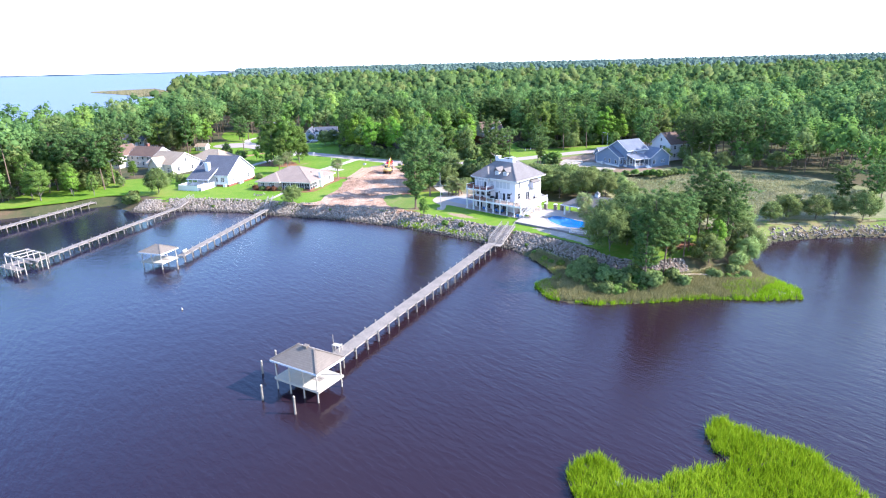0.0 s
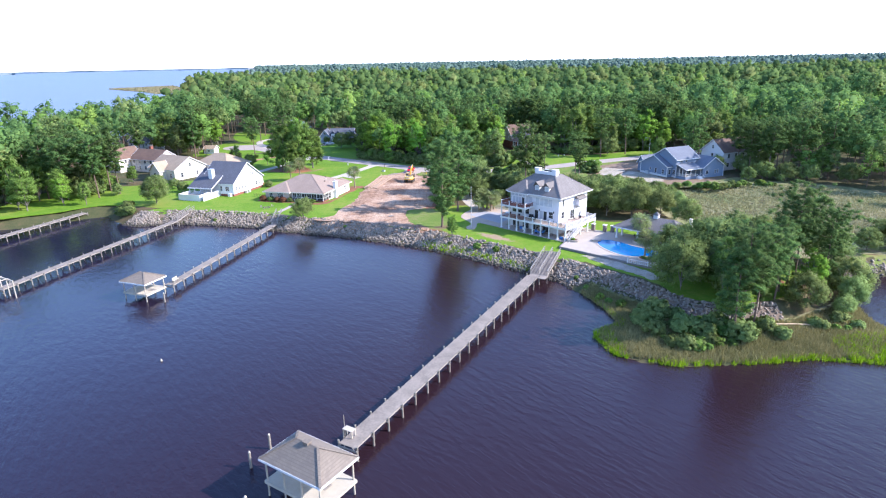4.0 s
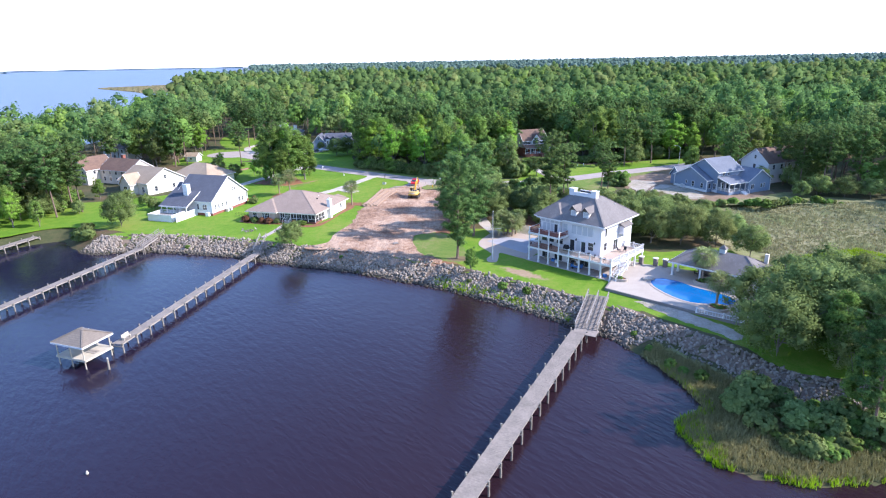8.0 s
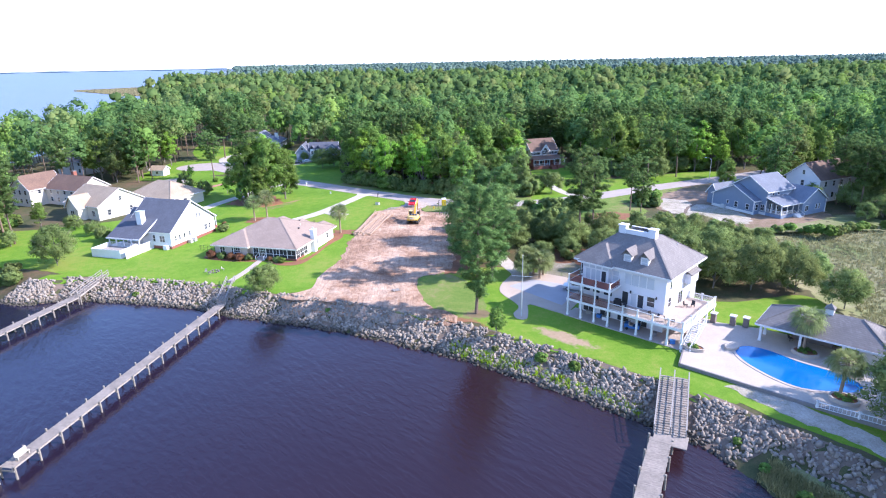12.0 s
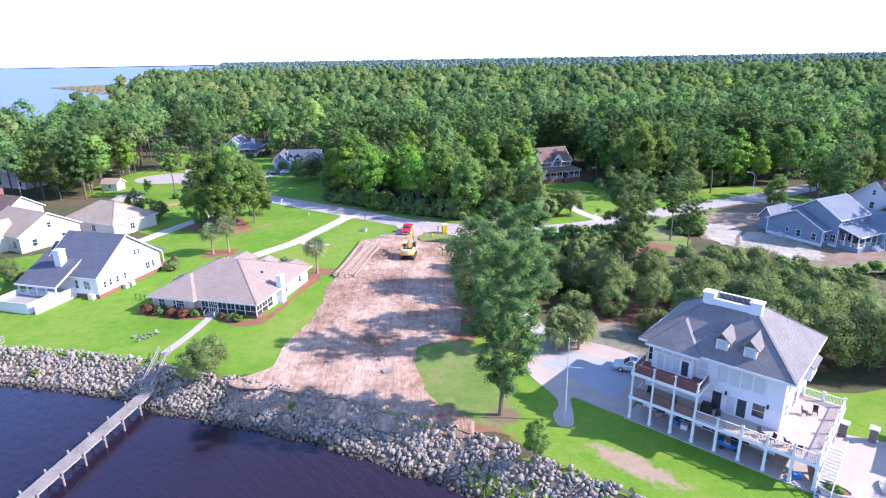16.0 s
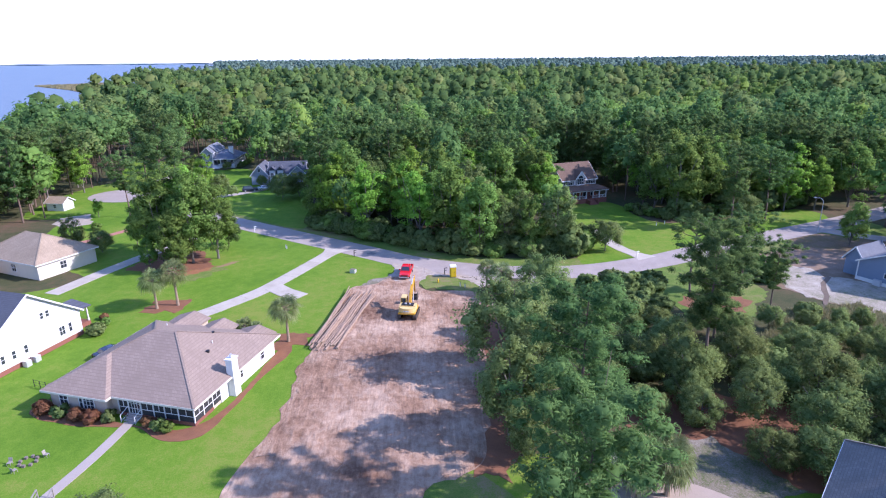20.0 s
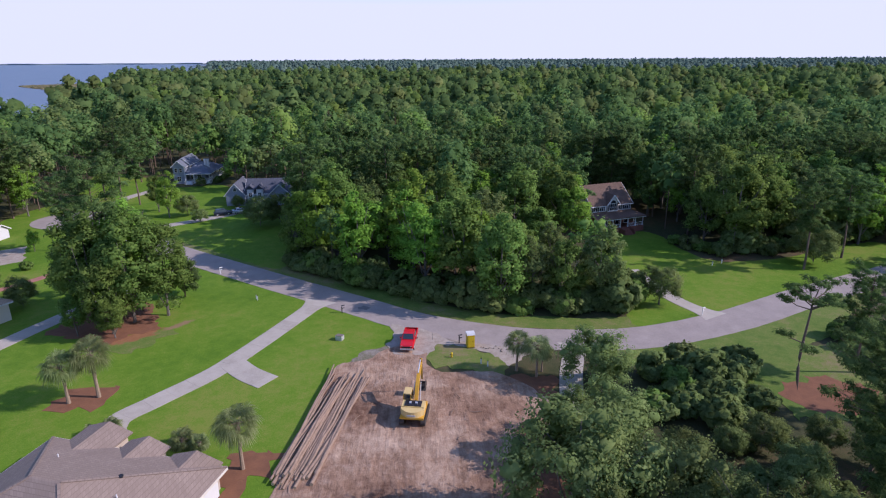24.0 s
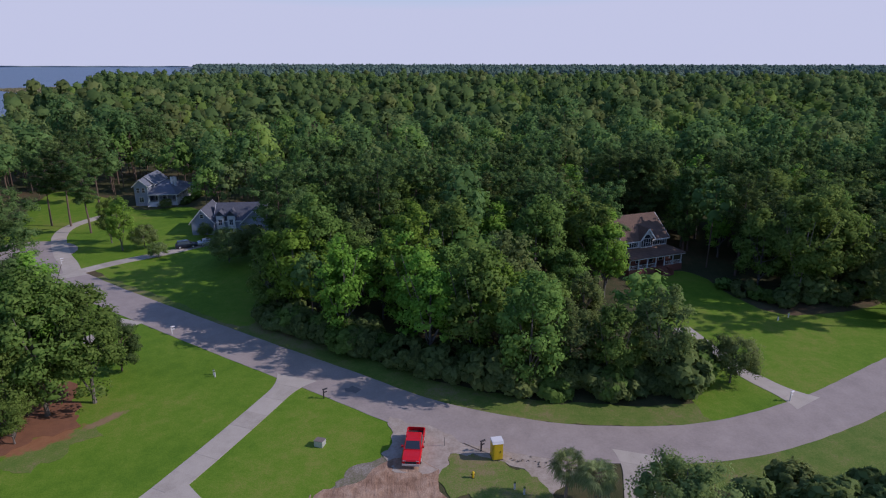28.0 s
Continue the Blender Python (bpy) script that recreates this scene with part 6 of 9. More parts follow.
def window(house, face, at, off, z, w, h, cols=1, rows=2, pane="glass", trim="white", name="window", depth=0.07):
    """A framed window on a wall: face S, N, E or W, at: along the wall, off: the wall's plane."""
    g, p = Geo(), Geo()
    t = 0.09
    sx, sy = {"S": (0, -1), "N": (0, 1), "E": (1, 0), "W": (-1, 0)}[face]

    def spot(a, b, d):
        return (at + a, off + sy * d, z + b) if sy else (off + sx * d, at + a, z + b)

    def put(geo, a0, a1, b0, b1, d0, d1):
        if sy:
            return geo.box(at + a0, at + a1, *sorted((off + sy * d0, off + sy * d1)), z + b0, z + b1)
        return geo.box(*sorted((off + sx * d0, off + sx * d1)), at + a0, at + a1, z + b0, z + b1)

    o, q = w / 2 + t, w / 2
    rings = [[spot(a, b, d) for a, b in c] for c, d in (([(-o, -t), (o, -t), (o, h + t), (-o, h + t)], depth), ([(-q, 0), (q, 0), (q, h), (-q, h)], depth), ([(-q, 0), (q, 0), (q, h), (-q, h)], 0), ([(-o, -t), (o, -t), (o, h + t), (-o, h + t)], 0))]
    g.add([v for ring in rings for v in ring], [(k * 4 + i, k * 4 + (i + 1) % 4, (k + 1) % 4 * 4 + (i + 1) % 4, (k + 1) % 4 * 4 + i) for k in range(4) for i in range(4)])
    ob = part(name, g, trim, house)
    put(p, -w / 2, w / 2, 0, h, 0.003, depth * 0.5)
    part("pane", p, pane, ob)
    for i in range(1, cols):
        part("mullion", put(Geo(), -w / 2 + w * i / cols - 0.025, -w / 2 + w * i / cols + 0.025, 0, h, depth * 0.55, depth), trim, ob)
    for i in range(1, rows):
        part("glazing_bar", put(Geo(), -w / 2, w / 2, h * i / rows - 0.025, h * i / rows + 0.025, depth * 0.55, depth * 0.98), trim, ob)
    return ob


def railing(house, a, b, z, high=1.0, step=0.13, mat="white", name="railing", rail="white", bal=0.035):
    """A railing of bars between two points of a deck."""
    a, b = Vector((*a, z)), Vector((*b, z))
    up = Vector((0, 0, 1))
    n = max(2, int((b - a).length / step))
    h = Geo()
    h.beam(a + up * high, b + up * high, 0.09, 0.07)
    ob = part(name, h, rail, house)
    bar = Geo().box(-bal / 2, bal / 2, -bal / 2, bal / 2, 0.08, high - 0.04).mesh("baluster", [M[mat]])
    for i in range(1, n):
        one = part("baluster", bar, None, ob)
        one.location = a.lerp(b, i / n)
    part("bottom_rail", Geo().beam(a + up * 0.09, b + up * 0.09, 0.05, 0.06), rail, ob)
    return ob


def post(house, x, y, z0, z1, s=0.22, cap=True, mat="white", name="post"):
    g = Geo().box(x - s / 2, x + s / 2, y - s / 2, y + s / 2, z0, z1)
    if cap:
        g.box(x - s / 2 - 0.04, x + s / 2 + 0.04, y - s / 2 - 0.04, y + s / 2 + 0.04, z0, z0 + 0.35)
        g.box(x - s / 2 - 0.05, x + s / 2 + 0.05, y - s / 2 - 0.05, y + s / 2 + 0.05, z1 - 0.1, z1)
    return part(name, g, mat, house)


# ---- the three-storey white house ----
def white_manor():
    h = thing("house", pose(15.6, 135.2, G, 0, 0, -44.3), "three-storey white waterfront house with slate-grey hip roof and porches", "house")
    body = Geo().box(0.2, 14.3, 3.3, 15.4, 0, 8.95)
    body.box(1.0, 5.5, 2.5, 3.295, 5.9, 8.95)
    part("wall", body, "siding_white", h)
    part("corner_board", Geo().box(14.16, 14.34, 3.26, 3.44, 0, 8.9), "white", h)
    part("floor_slab", Geo().box(-0.4, 18.9, -0.4, 3.295, -0.2, 0.12), "concrete", h)
    part("floor_slab", Geo().box(14.32, 18.9, 3.3, 12.7, -0.2, 0.12), "concrete", h)
    dk = part("deck", Geo().box(-0.1, 18.6, -0.1, 3.29, 2.8, 3.0).box(14.31, 18.6, 3.292, 12.6, 2.8, 3.0), "deck_tan", h, "sunlit tan deck boards")
    edge = Geo().box(-0.2, 18.7, -0.16, -0.105, 2.68, 3.04).box(18.605, 18.66, -0.1, 12.6, 2.68, 3.04).box(14.31, 18.6, 12.605, 12.66, 2.68, 3.04).box(-0.16, -0.105, -0.1, 3.29, 2.68, 3.04)
    part("edge_board", edge, "white", dk)
    lines = Geo()
    for i in range(1, 26):
        lines.box(14.33, 18.55, 12.5 - 0.35 * i - 0.012, 12.5 - 0.35 * i + 0.012, 3.0, 3.006)
    part("deck_boards", lines, "wood_grey", dk)
    ud = part("upper_deck", Geo().box(-0.1, 7.2, -0.1, 3.29, 5.8, 6.0), "deck_red", h, "red-stained upper deck")
    part("edge_board", Geo().box(-0.16, 7.26, -0.16, -0.105, 5.66, 6.04).box(7.205, 7.26, -0.1, 3.29, 5.66, 6.04).box(-0.16, -0.105, -0.1, 3.29, 5.66, 6.04), "white", ud)
    xs = [0.05 + 2.335 * i for i in range(8)] + [18.45]
    for i, x in enumerate(xs):
        post(h, x, 0.05, 0.12, 2.68, 0.26)
        if i < 4:
            post(h, x, 0.05, 3.0, 5.66, 0.2)
            post(h, x, 0.05, 6.0, 7.15, 0.16)
        else:
            post(h, x, 0.05, 3.0, 4.2, 0.2)
        if i < 8:
            railing(h, (x, 0.05), (xs[i + 1], 0.05), 3.0, mat="deck_red" if i < 3 else "deck_tan", rail="deck_red" if i < 3 else "white")
            if i < 3:
                railing(h, (x, 0.05), (xs[i + 1], 0.05), 6.0, mat="deck_red", rail="deck_red")
    railing(h, (7.1, 0.05), (7.1, 3.2), 6.0, mat="deck_red", rail="white")
    railing(h, (0.05, 0.05), (0.05, 3.2), 6.0, mat="deck_red", rail="white")
    ys = [0.05, 3.1, 6.2, 9.3, 12.4]
    for i, y in enumerate(ys[1:], 1):
        post(h, 18.45, y, 0.12, 2.68, 0.26)
        post(h, 18.45, y, 3.0, 4.2, 0.2)
        railing(h, (18.45, ys[i - 1]), (18.45, y), 3.0)
    for a, b in ((14.5, 16.5), (16.5, 18.45)):
        railing(h, (a, 12.4), (b, 12.4), 3.0)
        post(h, a, 12.4, 3.0, 4.2, 0.2)
    # stair from the deck to the pool
    st = Geo()
    for i in range(16):
        st.box(18.7, 20.0, 3.0 - 0.34 * i - 0.34 + 1.4, 3.0 - 0.34 * i + 1.4, 2.8 - 0.18 * i, 2.84 - 0.18 * i)
    part("stair_tread", st, "white", h)
    sr = Geo()
    for x in (18.72, 19.98):
        sr.beam((x, 4.5, 2.85), (x, -0.9, 0.1), 0.06, 0.3)
        sr.beam((x, 4.5, 3.9), (x, -0.9, 1.1), 0.07, 0.08)
        for i in range(9):
            sr.beam((x, 4.5 - 0.65 * i, 2.9 - 0.33 * i), (x, 4.5 - 0.65 * i, 3.9 - 0.335 * i), 0.07, 0.07)
    part("stair_rail", sr, "white", h)
    # roof with platform
    hip_roof(h, 0.0, 14.5, 3.3, 15.6, 9.0, 12.9, "roof_slate", 0.75, flat=(4.1, 9.9, 7.9, 10.9))
    part("parapet", Geo().box(4.9, 9.1, 7.95, 8.25, 12.75, 13.55).box(4.9, 9.1, 10.5, 10.8, 12.75, 13.55).box(4.75, 9.25, 7.9, 8.3, 13.552, 13.64), "white", h)
    lou = Geo()
    for i in range(30):
        lou.box(5.0 + 0.13 * i, 5.05 + 0.13 * i, 10.42, 10.498, 12.9, 13.5)
    part("louvre", lou, "dark_metal", h)
    for x in (4.0, 8.9):
        c = part("chimney", Geo().box(x, x + 1.15, 7.85, 8.95, 12.4, 14.1), "white", h)
        part("chimney_cap", Geo().box(x - 0.1, x + 1.25, 7.75, 9.05, 14.102, 14.25), "white", c)
    # front bay roof
    g = Geo()
    e0, e1, yf, top = 0.3, 6.2, 1.95, 11.5
    ap = ((e0 + e1) / 2, 5.2, top)
    bk = ((e0 + e1) / 2, 6.2, top)
    g.slab([(e0, yf, 8.97), (e1, yf, 8.97), ap], 0.16)
    g.slab([(e1, yf, 8.97), (e1, 3.4, 8.97), bk, ap], 0.16)
    g.slab([(e0, 3.4, 8.97), (e0, yf, 8.97), ap, bk], 0.16)
    part("bay_roof", g, "roof_slate", h)
    part("fascia", Geo().box(e0, e1, yf - 0.05, yf + 0.05, 8.7, 8.94).box(e0 - 0.02, e0 + 0.06, yf, 2.5, 8.7, 8.94).box(e1 - 0.06, e1 + 0.02, yf, 2.5, 8.7, 8.94), "white", h)
    # dormers
    for x in (7.75, 10.5):
        d = part("dormer", Geo().box(x - 0.62, x + 0.62, 3.75, 6.0, 9.3, 11.0), "white", h)
        r = Geo()
        for s in (-1, 1):
            r.slab([(x + s * 0.95, 3.45, 10.85), (x, 3.1, 12.0), (x, 6.9, 12.0), (x + s * 0.95, 6.2, 10.85)], 0.1)
        r.add([(x - 0.62, 3.74, 11.0), (x + 0.62, 3.74, 11.0), (x, 3.5, 11.9)], [(0, 1, 2)])
        part("dormer_roof", r, "roof_slate", d)
        window(d, "S", x, 3.75, 9.65, 0.85, 1.15, 1, 2, "blind")
    # rear cross hip
    hip_roof(h, 3.0, 9.0, 13.0, 18.0, 9.05, 11.3, "roof_slate", 0.4, name="rear_roof")
    part("wall", Geo().box(3.0, 9.0, 15.42, 18.0, 0, 8.9), "siding_white", h)
    # openings
    for x in (8.35, 9.55, 10.75, 11.95):
        window(h, "S", x, 3.3, 6.45, 1.05, 1.75, 1, 1, "blind")
    for x, pane in ((2.0, "blind"), (2.95, "blind"), (3.75, "blind"), (4.7, "glass")):
        window(h, "S", x, 2.5, 6.1, 0.75, 1.75, 1, 1, pane)
    for x in (1.6, 2.7, 3.8, 4.9):
        window(h, "S", x, 2.5, 8.05, 0.9, 0.6, 1, 1, "blind")
    window(h, "S", 6.35, 3.3, 6.5, 0.95, 1.6, 1, 2, "blind")
    window(h, "S", 0.6, 3.3, 6.4, 0.55, 1.7, 1, 2, "glass")
    window(h, "W", 6.0, 0.2, 6.5, 0.9, 1.6), window(h, "W", 10.0, 0.2, 6.5, 0.9, 1.6), window(h, "W", 8.0, 0.2, 3.8, 0.9, 1.6)
    for x, w, pane, n in ((8.1, 0.95, "screen", "door"), (9.5, 0.9, "blind", "door"), (10.6, 0.9, "glass", "door"), (12.2, 1.15, "glass", "window"), (1.5, 1.2, "glass", "window"), (3.2, 1.2, "glass", "window"), (5.2, 1.4, "glass", "window")):
        window(h, "S", x, 3.3, 3.1 if n == "door" else 3.75, w, 2.05 if n == "door" else 1.5, 1, 1 if n == "door" else 2, pane, name=n)
    for x in (2.0, 5.0, 8.0, 11.0):
        window(h, "S", x, 3.3, 0.2, 1.8, 2.1, 2, 1, "screen", name="door")
    window(h, "E", 5.0, 14.3, 3.8, 1.1, 1.5), window(h, "E", 5.0, 14.3, 6.6, 0.5, 1.9, 1, 1), window(h, "E", 9.0, 14.3, 3.1, 1.6, 2.05, 2, 1, "glass", name="door"), window(h, "E", 13.2, 14.3, 6.6, 0.9, 1.6)
    b = part("side_bay", Geo().box(14.305, 15.3, 10.2, 13.2, 6.0, 7.6), "siding_white", h)
    rb = Geo()
    rb.slab([(14.3, 9.9, 8.3), (15.6, 9.9, 7.6), (15.6, 13.5, 7.6), (14.3, 13.5, 8.3)], 0.12)
    part("side_bay_roof", rb, "roof_slate", b)
    for x in (8.95, 13.0):
        l = part("wall_lamp", Geo().box(x - 0.09, x + 0.09, 3.1, 3.28, 5.1, 5.45).box(x - 0.05, x + 0.05, 3.2, 3.3, 5.42, 5.56), "dark_metal", h)
    part("roof_vent", Geo().tube([(12.0, 12.0, 10.5), (12.0, 12.0, 11.6)], [0.06, 0.06], 8), "white", h)
    return h


manor = white_manor()


def deck_chair(x, y, z, turn, mat="dark_metal"):
    c = thing("patio_chair", pose(x, y, z, 0, 0, turn), "dark metal patio chair on the deck", "chair", "chairs on the porch")
    part("seat", Geo().box(-.25, .25, -.25, .25, .40, .45), mat, c)
    part("backrest", Geo().slab([(-.25, .25, .45), (.25, .25, .45), (.25, .36, .95), (-.25, .36, .95)], .04), mat, c)
    for sx in (-.22, .22):
        for sy in (-.22, .22):
            part("leg", Geo().box(sx - .02, sx + .02, sy - .02, sy + .02, 0, .4), mat, c)
    return c


def in_manor(x, y, z=0.0):
    return manor.matrix_world @ Vector((x, y, z))


for i, (x, y, t) in enumerate([(8.9, 1.6, 20), (13.2, 1.2, 60), (14.2, 0.9, -40), (15.6, 1.2, 130), (16.6, 1.0, 200), (15.6, 8.2, 90), (16.4, 9.0, 10), (1.5, 1.4, 10), (4.4, 1.3, 30)]):
    p = in_manor(x, y, 3.0)
    deck_chair(p.x, p.y, p.z, t - 44)


def grill(x, y, z):
    g = thing("barbecue_grill", pose(x, y, z, 0, 0, -44), "covered dark barbecue grill on the porch", "grill")
    part("cover", Geo().box(-.55, .55, -.3, .3, .05, .95).box(-.45, .45, -.25, .25, .952, 1.25), "rubber", g)
    part("shelf", Geo().box(.55, .9, -.2, .2, .8, .85), "dark_metal", g)
    return g


p = in_manor(7.6, 1.9, 3.0)
grill(p.x, p.y, p.z)


def cart(x, y, z, turn):
    c = thing("golf_cart", pose(x, y, z, 0, 0, turn), "blue golf cart with a tan roof under the porch", "golf cart")
    part("body", Geo().box(-1.1, 1.1, -.55, .55, .3, .65).box(-1.1, -.5, -.55, .55, .652, .95).box(.7, 1.1, -.5, .5, .652, .9), "blue_plastic", c)
    part("seat", Geo().box(-.45, .1, -.5, .5, .655, .85).box(-.5, -.4, -.5, .5, .852, 1.25), "patio", c)
    part("roof", Geo().box(-.9, .8, -.6, .6, 1.8, 1.87), "patio", c)
    for sx in (-.7, .75):
        for sy in (-.55, .55):
            part("pillar", Geo().box(sx - .02, sx + .02, sy - .02, sy + .02, .6, 1.8), "dark_metal", c)
            w = part("wheel", Geo().tube([(sx, sy - .1, .22), (sx, sy + .1, .22)], [.22, .22], 14), "rubber", c)
    return c


p = in_manor(10.4, 1.6, 0.12)
cart(p.x, p.y, p.z, -30)
for i, (x, y, mat, lab) in enumerate([(4.5, 2.2, "blue_plastic", "blue storage bin under the porch"), (5.6, 1.9, "white", "white storage box under the porch"), (16.9, 0.9, "blue_plastic", "turquoise planter box by the stair"), (13.8, 1.6, "stone_cap", "stone planter under the deck"), (2.5, 2.4, "wood_grey", "wooden crate under the porch")]):
    p = in_manor(x, y, .12)
    b = thing("storage_bin", pose(p.x, p.y, p.z, 0, 0, -44 + 9 * i), lab, "bin")
    part("bin", Geo().box(-.35, .35, -.25, .25, 0, .5), mat, b)
    part("lid", Geo().box(-.38, .38, -.28, .28, .502, .56), mat, b)

# ---- pool terrace ----
TZ = G + 0.45
TERRACE = [(26.6, 117.6), (31.6, 126.6), (36.4, 130.6), (43.2, 127.2), (50, 121.5), (53.5, 115.5), (48.4, 106.2), (43.6, 101.8)]
tagged(part("terrace", Geo().prism(TERRACE, G - 1.2, TZ), ["patio"]), "cream paved pool terrace with a low retaining wall", "terrace", kind="structure")
wl = Geo()
for a, b in zip(TERRACE[-2:] + TERRACE[:1], TERRACE[-1:] + TERRACE[:2]):
    d = (Vector(b) - Vector(a)).normalized()
    nrm = Vector((d.y, -d.x)) * 0.08
    wl.beam((a[0] + nrm.x, a[1] + nrm.y, G - 0.35), (b[0] + nrm.x, b[1] + nrm.y, G - 0.35), 0.22, 1.7)
tagged(part("retaining_wall", wl, "retaining"), "grey block retaining wall under the terrace", "wall", kind="structure")
POOL = [(35.6, 120.2), (36.6, 121.6), (38.4, 121.9), (40.6, 120.2), (42.4, 117.2), (44.8, 114.7), (46.4, 112.4), (46.4, 110.2), (44.6, 109.2), (42.0, 109.6), (39.0, 110.6), (37.0, 113.2), (35.6, 117.2)]
pool = thing("swimming_pool", Matrix(), "kidney-shaped swimming pool with bright blue water", "pool")
ring = rounded(POOL, 0.8)
cx, cy = np.mean([p[0] for p in ring]), np.mean([p[1] for p in ring])
outer = []
for i, q in enumerate(ring):
    a, b = Vector(ring[i - 1]), Vector(ring[(i + 1) % len(ring)])
    d = (b - a).normalized()
    outer.append((q[0] - d.y * 0.4, q[1] + d.x * 0.4))
n = len(ring)
part("water", Geo().prism(ring, TZ - 0.2, TZ + 0.02), "pool", pool)
cop = Geo().add([(x, y, TZ + z) for z in (0.06, 0.0) for x, y in ring] + [(x, y, TZ + z) for z in (0.06, 0.0) for x, y in outer],
                [(i, (i + 1) % n, 2 * n + (i + 1) % n, 2 * n + i) for i in range(n)] + [(i, n + i, n + (i + 1) % n, (i + 1) % n) for i in range(n)]
                + [(2 * n + i, 2 * n + (i + 1) % n, 3 * n + (i + 1) % n, 3 * n + i) for i in range(n)])
part("coping", cop, "concrete", pool)
spa = rounded([(34.6, 121.0), (35.2, 122.4), (36.4, 122.8), (36.9, 121.8), (35.8, 120.7)], .3)
part("spa_wall", Geo().prism(spa, TZ, TZ + 0.35), "patio", pool)


def planter(x, y, rx, ry, name="planter"):
    c = thing("planter", pose(x, y, TZ, 0, 0, -44), "round cream planter ring with green shrubs", "planter", "planters on the terrace")
    g, n = Geo(), 26
    vs = [((rx - k) * math.cos(i * math.tau / n), (ry - k) * math.sin(i * math.tau / n), z) for k, z in ((0, 0), (0, .45), (.25, .45), (.25, 0)) for i in range(n)]
    g.add(vs, [(q * n + i, q * n + (i + 1) % n, (q + 1) % 4 * n + (i + 1) % n, (q + 1) % 4 * n + i) for q in range(4) for i in range(n)])
    part("ring", g, "patio", c)
    part("soil", Geo().prism([((rx - .2) * math.cos(i * math.tau / n), (ry - .2) * math.sin(i * math.tau / n)) for i in range(n)], .02, .36), "mulch", c)
    r = np.random.RandomState(int(x * 10))
    hubs = np.stack([r.uniform(-.6, .6, 12) * rx, r.uniform(-.6, .6, 12) * ry, r.uniform(.4, .6, 12)], 1)
    v, f, nor = clumps(r, hubs, np.full(12, .3), 30, .14)
    tagged(part("foliage", array_mesh("foliage", v, f, ["broad_leaf"], None, nor), None, c), kind="stuff")
    return c


planter(44.7, 119.2, 1.7, 1.4)
planter(42.2, 107.6, 1.6, 1.3)
planter(30.3, 121.6, 1.6, 0.9)
fence = thing("fence", Matrix(), "low white rail fence round the terrace", "fence")
corners = [(38.2, 106.4), (41.4, 103.9), (43.6, 102.1), (45.5, 103.6)]
for a, b in zip(corners, corners[1:]):
    railing(fence, a, b, TZ, 0.75, 0.4)
for a in corners:
    post(fence, a[0], a[1], TZ, TZ + 0.95, 0.16)
back = [(31.9, 126.6), (34.2, 128.6), (36.5, 130.3)]
for a, b in zip(back, back[1:]):
    railing(fence, a, b, TZ, 0.9, 0.4)
for x, y in [(37.0, 130.0), (39.4, 128.8), (41.0, 128.0)]:
    pl = thing("pillar", pose(x, y, TZ, 0, 0, -44), "dark stone gate pillar with a pale cap", "pillar", "gate pillars")
    part("shaft", Geo().box(-.35, .35, -.35, .35, 0, 1.5), "stone_cap", pl)
    part("cap", Geo().box(-.45, .45, -.45, .45, 1.502, 1.62), "white", pl)


def pavilion():
    h = thing("pool_house", pose(39.9, 123.6, TZ, 0, 0, -43.3), "open pool pavilion with a grey hip roof and cupola", "pavilion")
    part("wall", Geo().box(3.0, 13.6, 6.0, 7.4, 0, 2.5).box(12.2, 15.4, 2.2, 5.99, 0, 2.5), "siding_cream", h)
    hip_roof(h, 0.3, 15.8, 0.3, 8.2, 2.75, 5.2, "roof_slate", 0.4)
    for x in (0.6, 5.6, 10.6, 15.4):
        post(h, x, 0.6, 0, 2.5, 0.32)
    for y in (3.2, 7.6):
        post(h, 0.6, y, 0, 2.5, 0.32)
    c = part("cupola", Geo().box(7.4, 8.4, 3.8, 4.8, 4.7, 5.75), "white", h)
    r = Geo()
    for i, (a, b) in enumerate([((7.25, 3.65), (8.55, 3.65)), ((8.55, 3.65), (8.55, 4.95)), ((8.55, 4.95), (7.25, 4.95)), ((7.25, 4.95), (7.25, 3.65))]):
        r.slab([(*a, 5.76), (*b, 5.76), (7.9, 4.3, 6.5)], .04)
    part("cupola_roof", r, "roof_slate", c)
    part("finial", Geo().tube([(7.9, 4.3, 6.4), (7.9, 4.3, 7.2)], [.04, .02], 6), "dark_metal", c)
    part("chimney", Geo().box(14.2, 14.8, 6.6, 7.2, 3.2, 5.4), "siding_cream", h)
    part("counter", Geo().box(4.0, 9.0, 4.2, 5.0, 0, 1.0), "stone_cap", h)
    return h


pavilion()
for i, (x, y) in enumerate([(48.5, 118.2), (49.6, 117.4), (50.4, 116.2), (45.0, 123.2), (46.2, 122.4)]):
    c = deck_chair(x, y, TZ, 30 * i)
    c["label"] = "dark metal chair under the pool pavilion"
    c["group"] = "chairs by the pool"


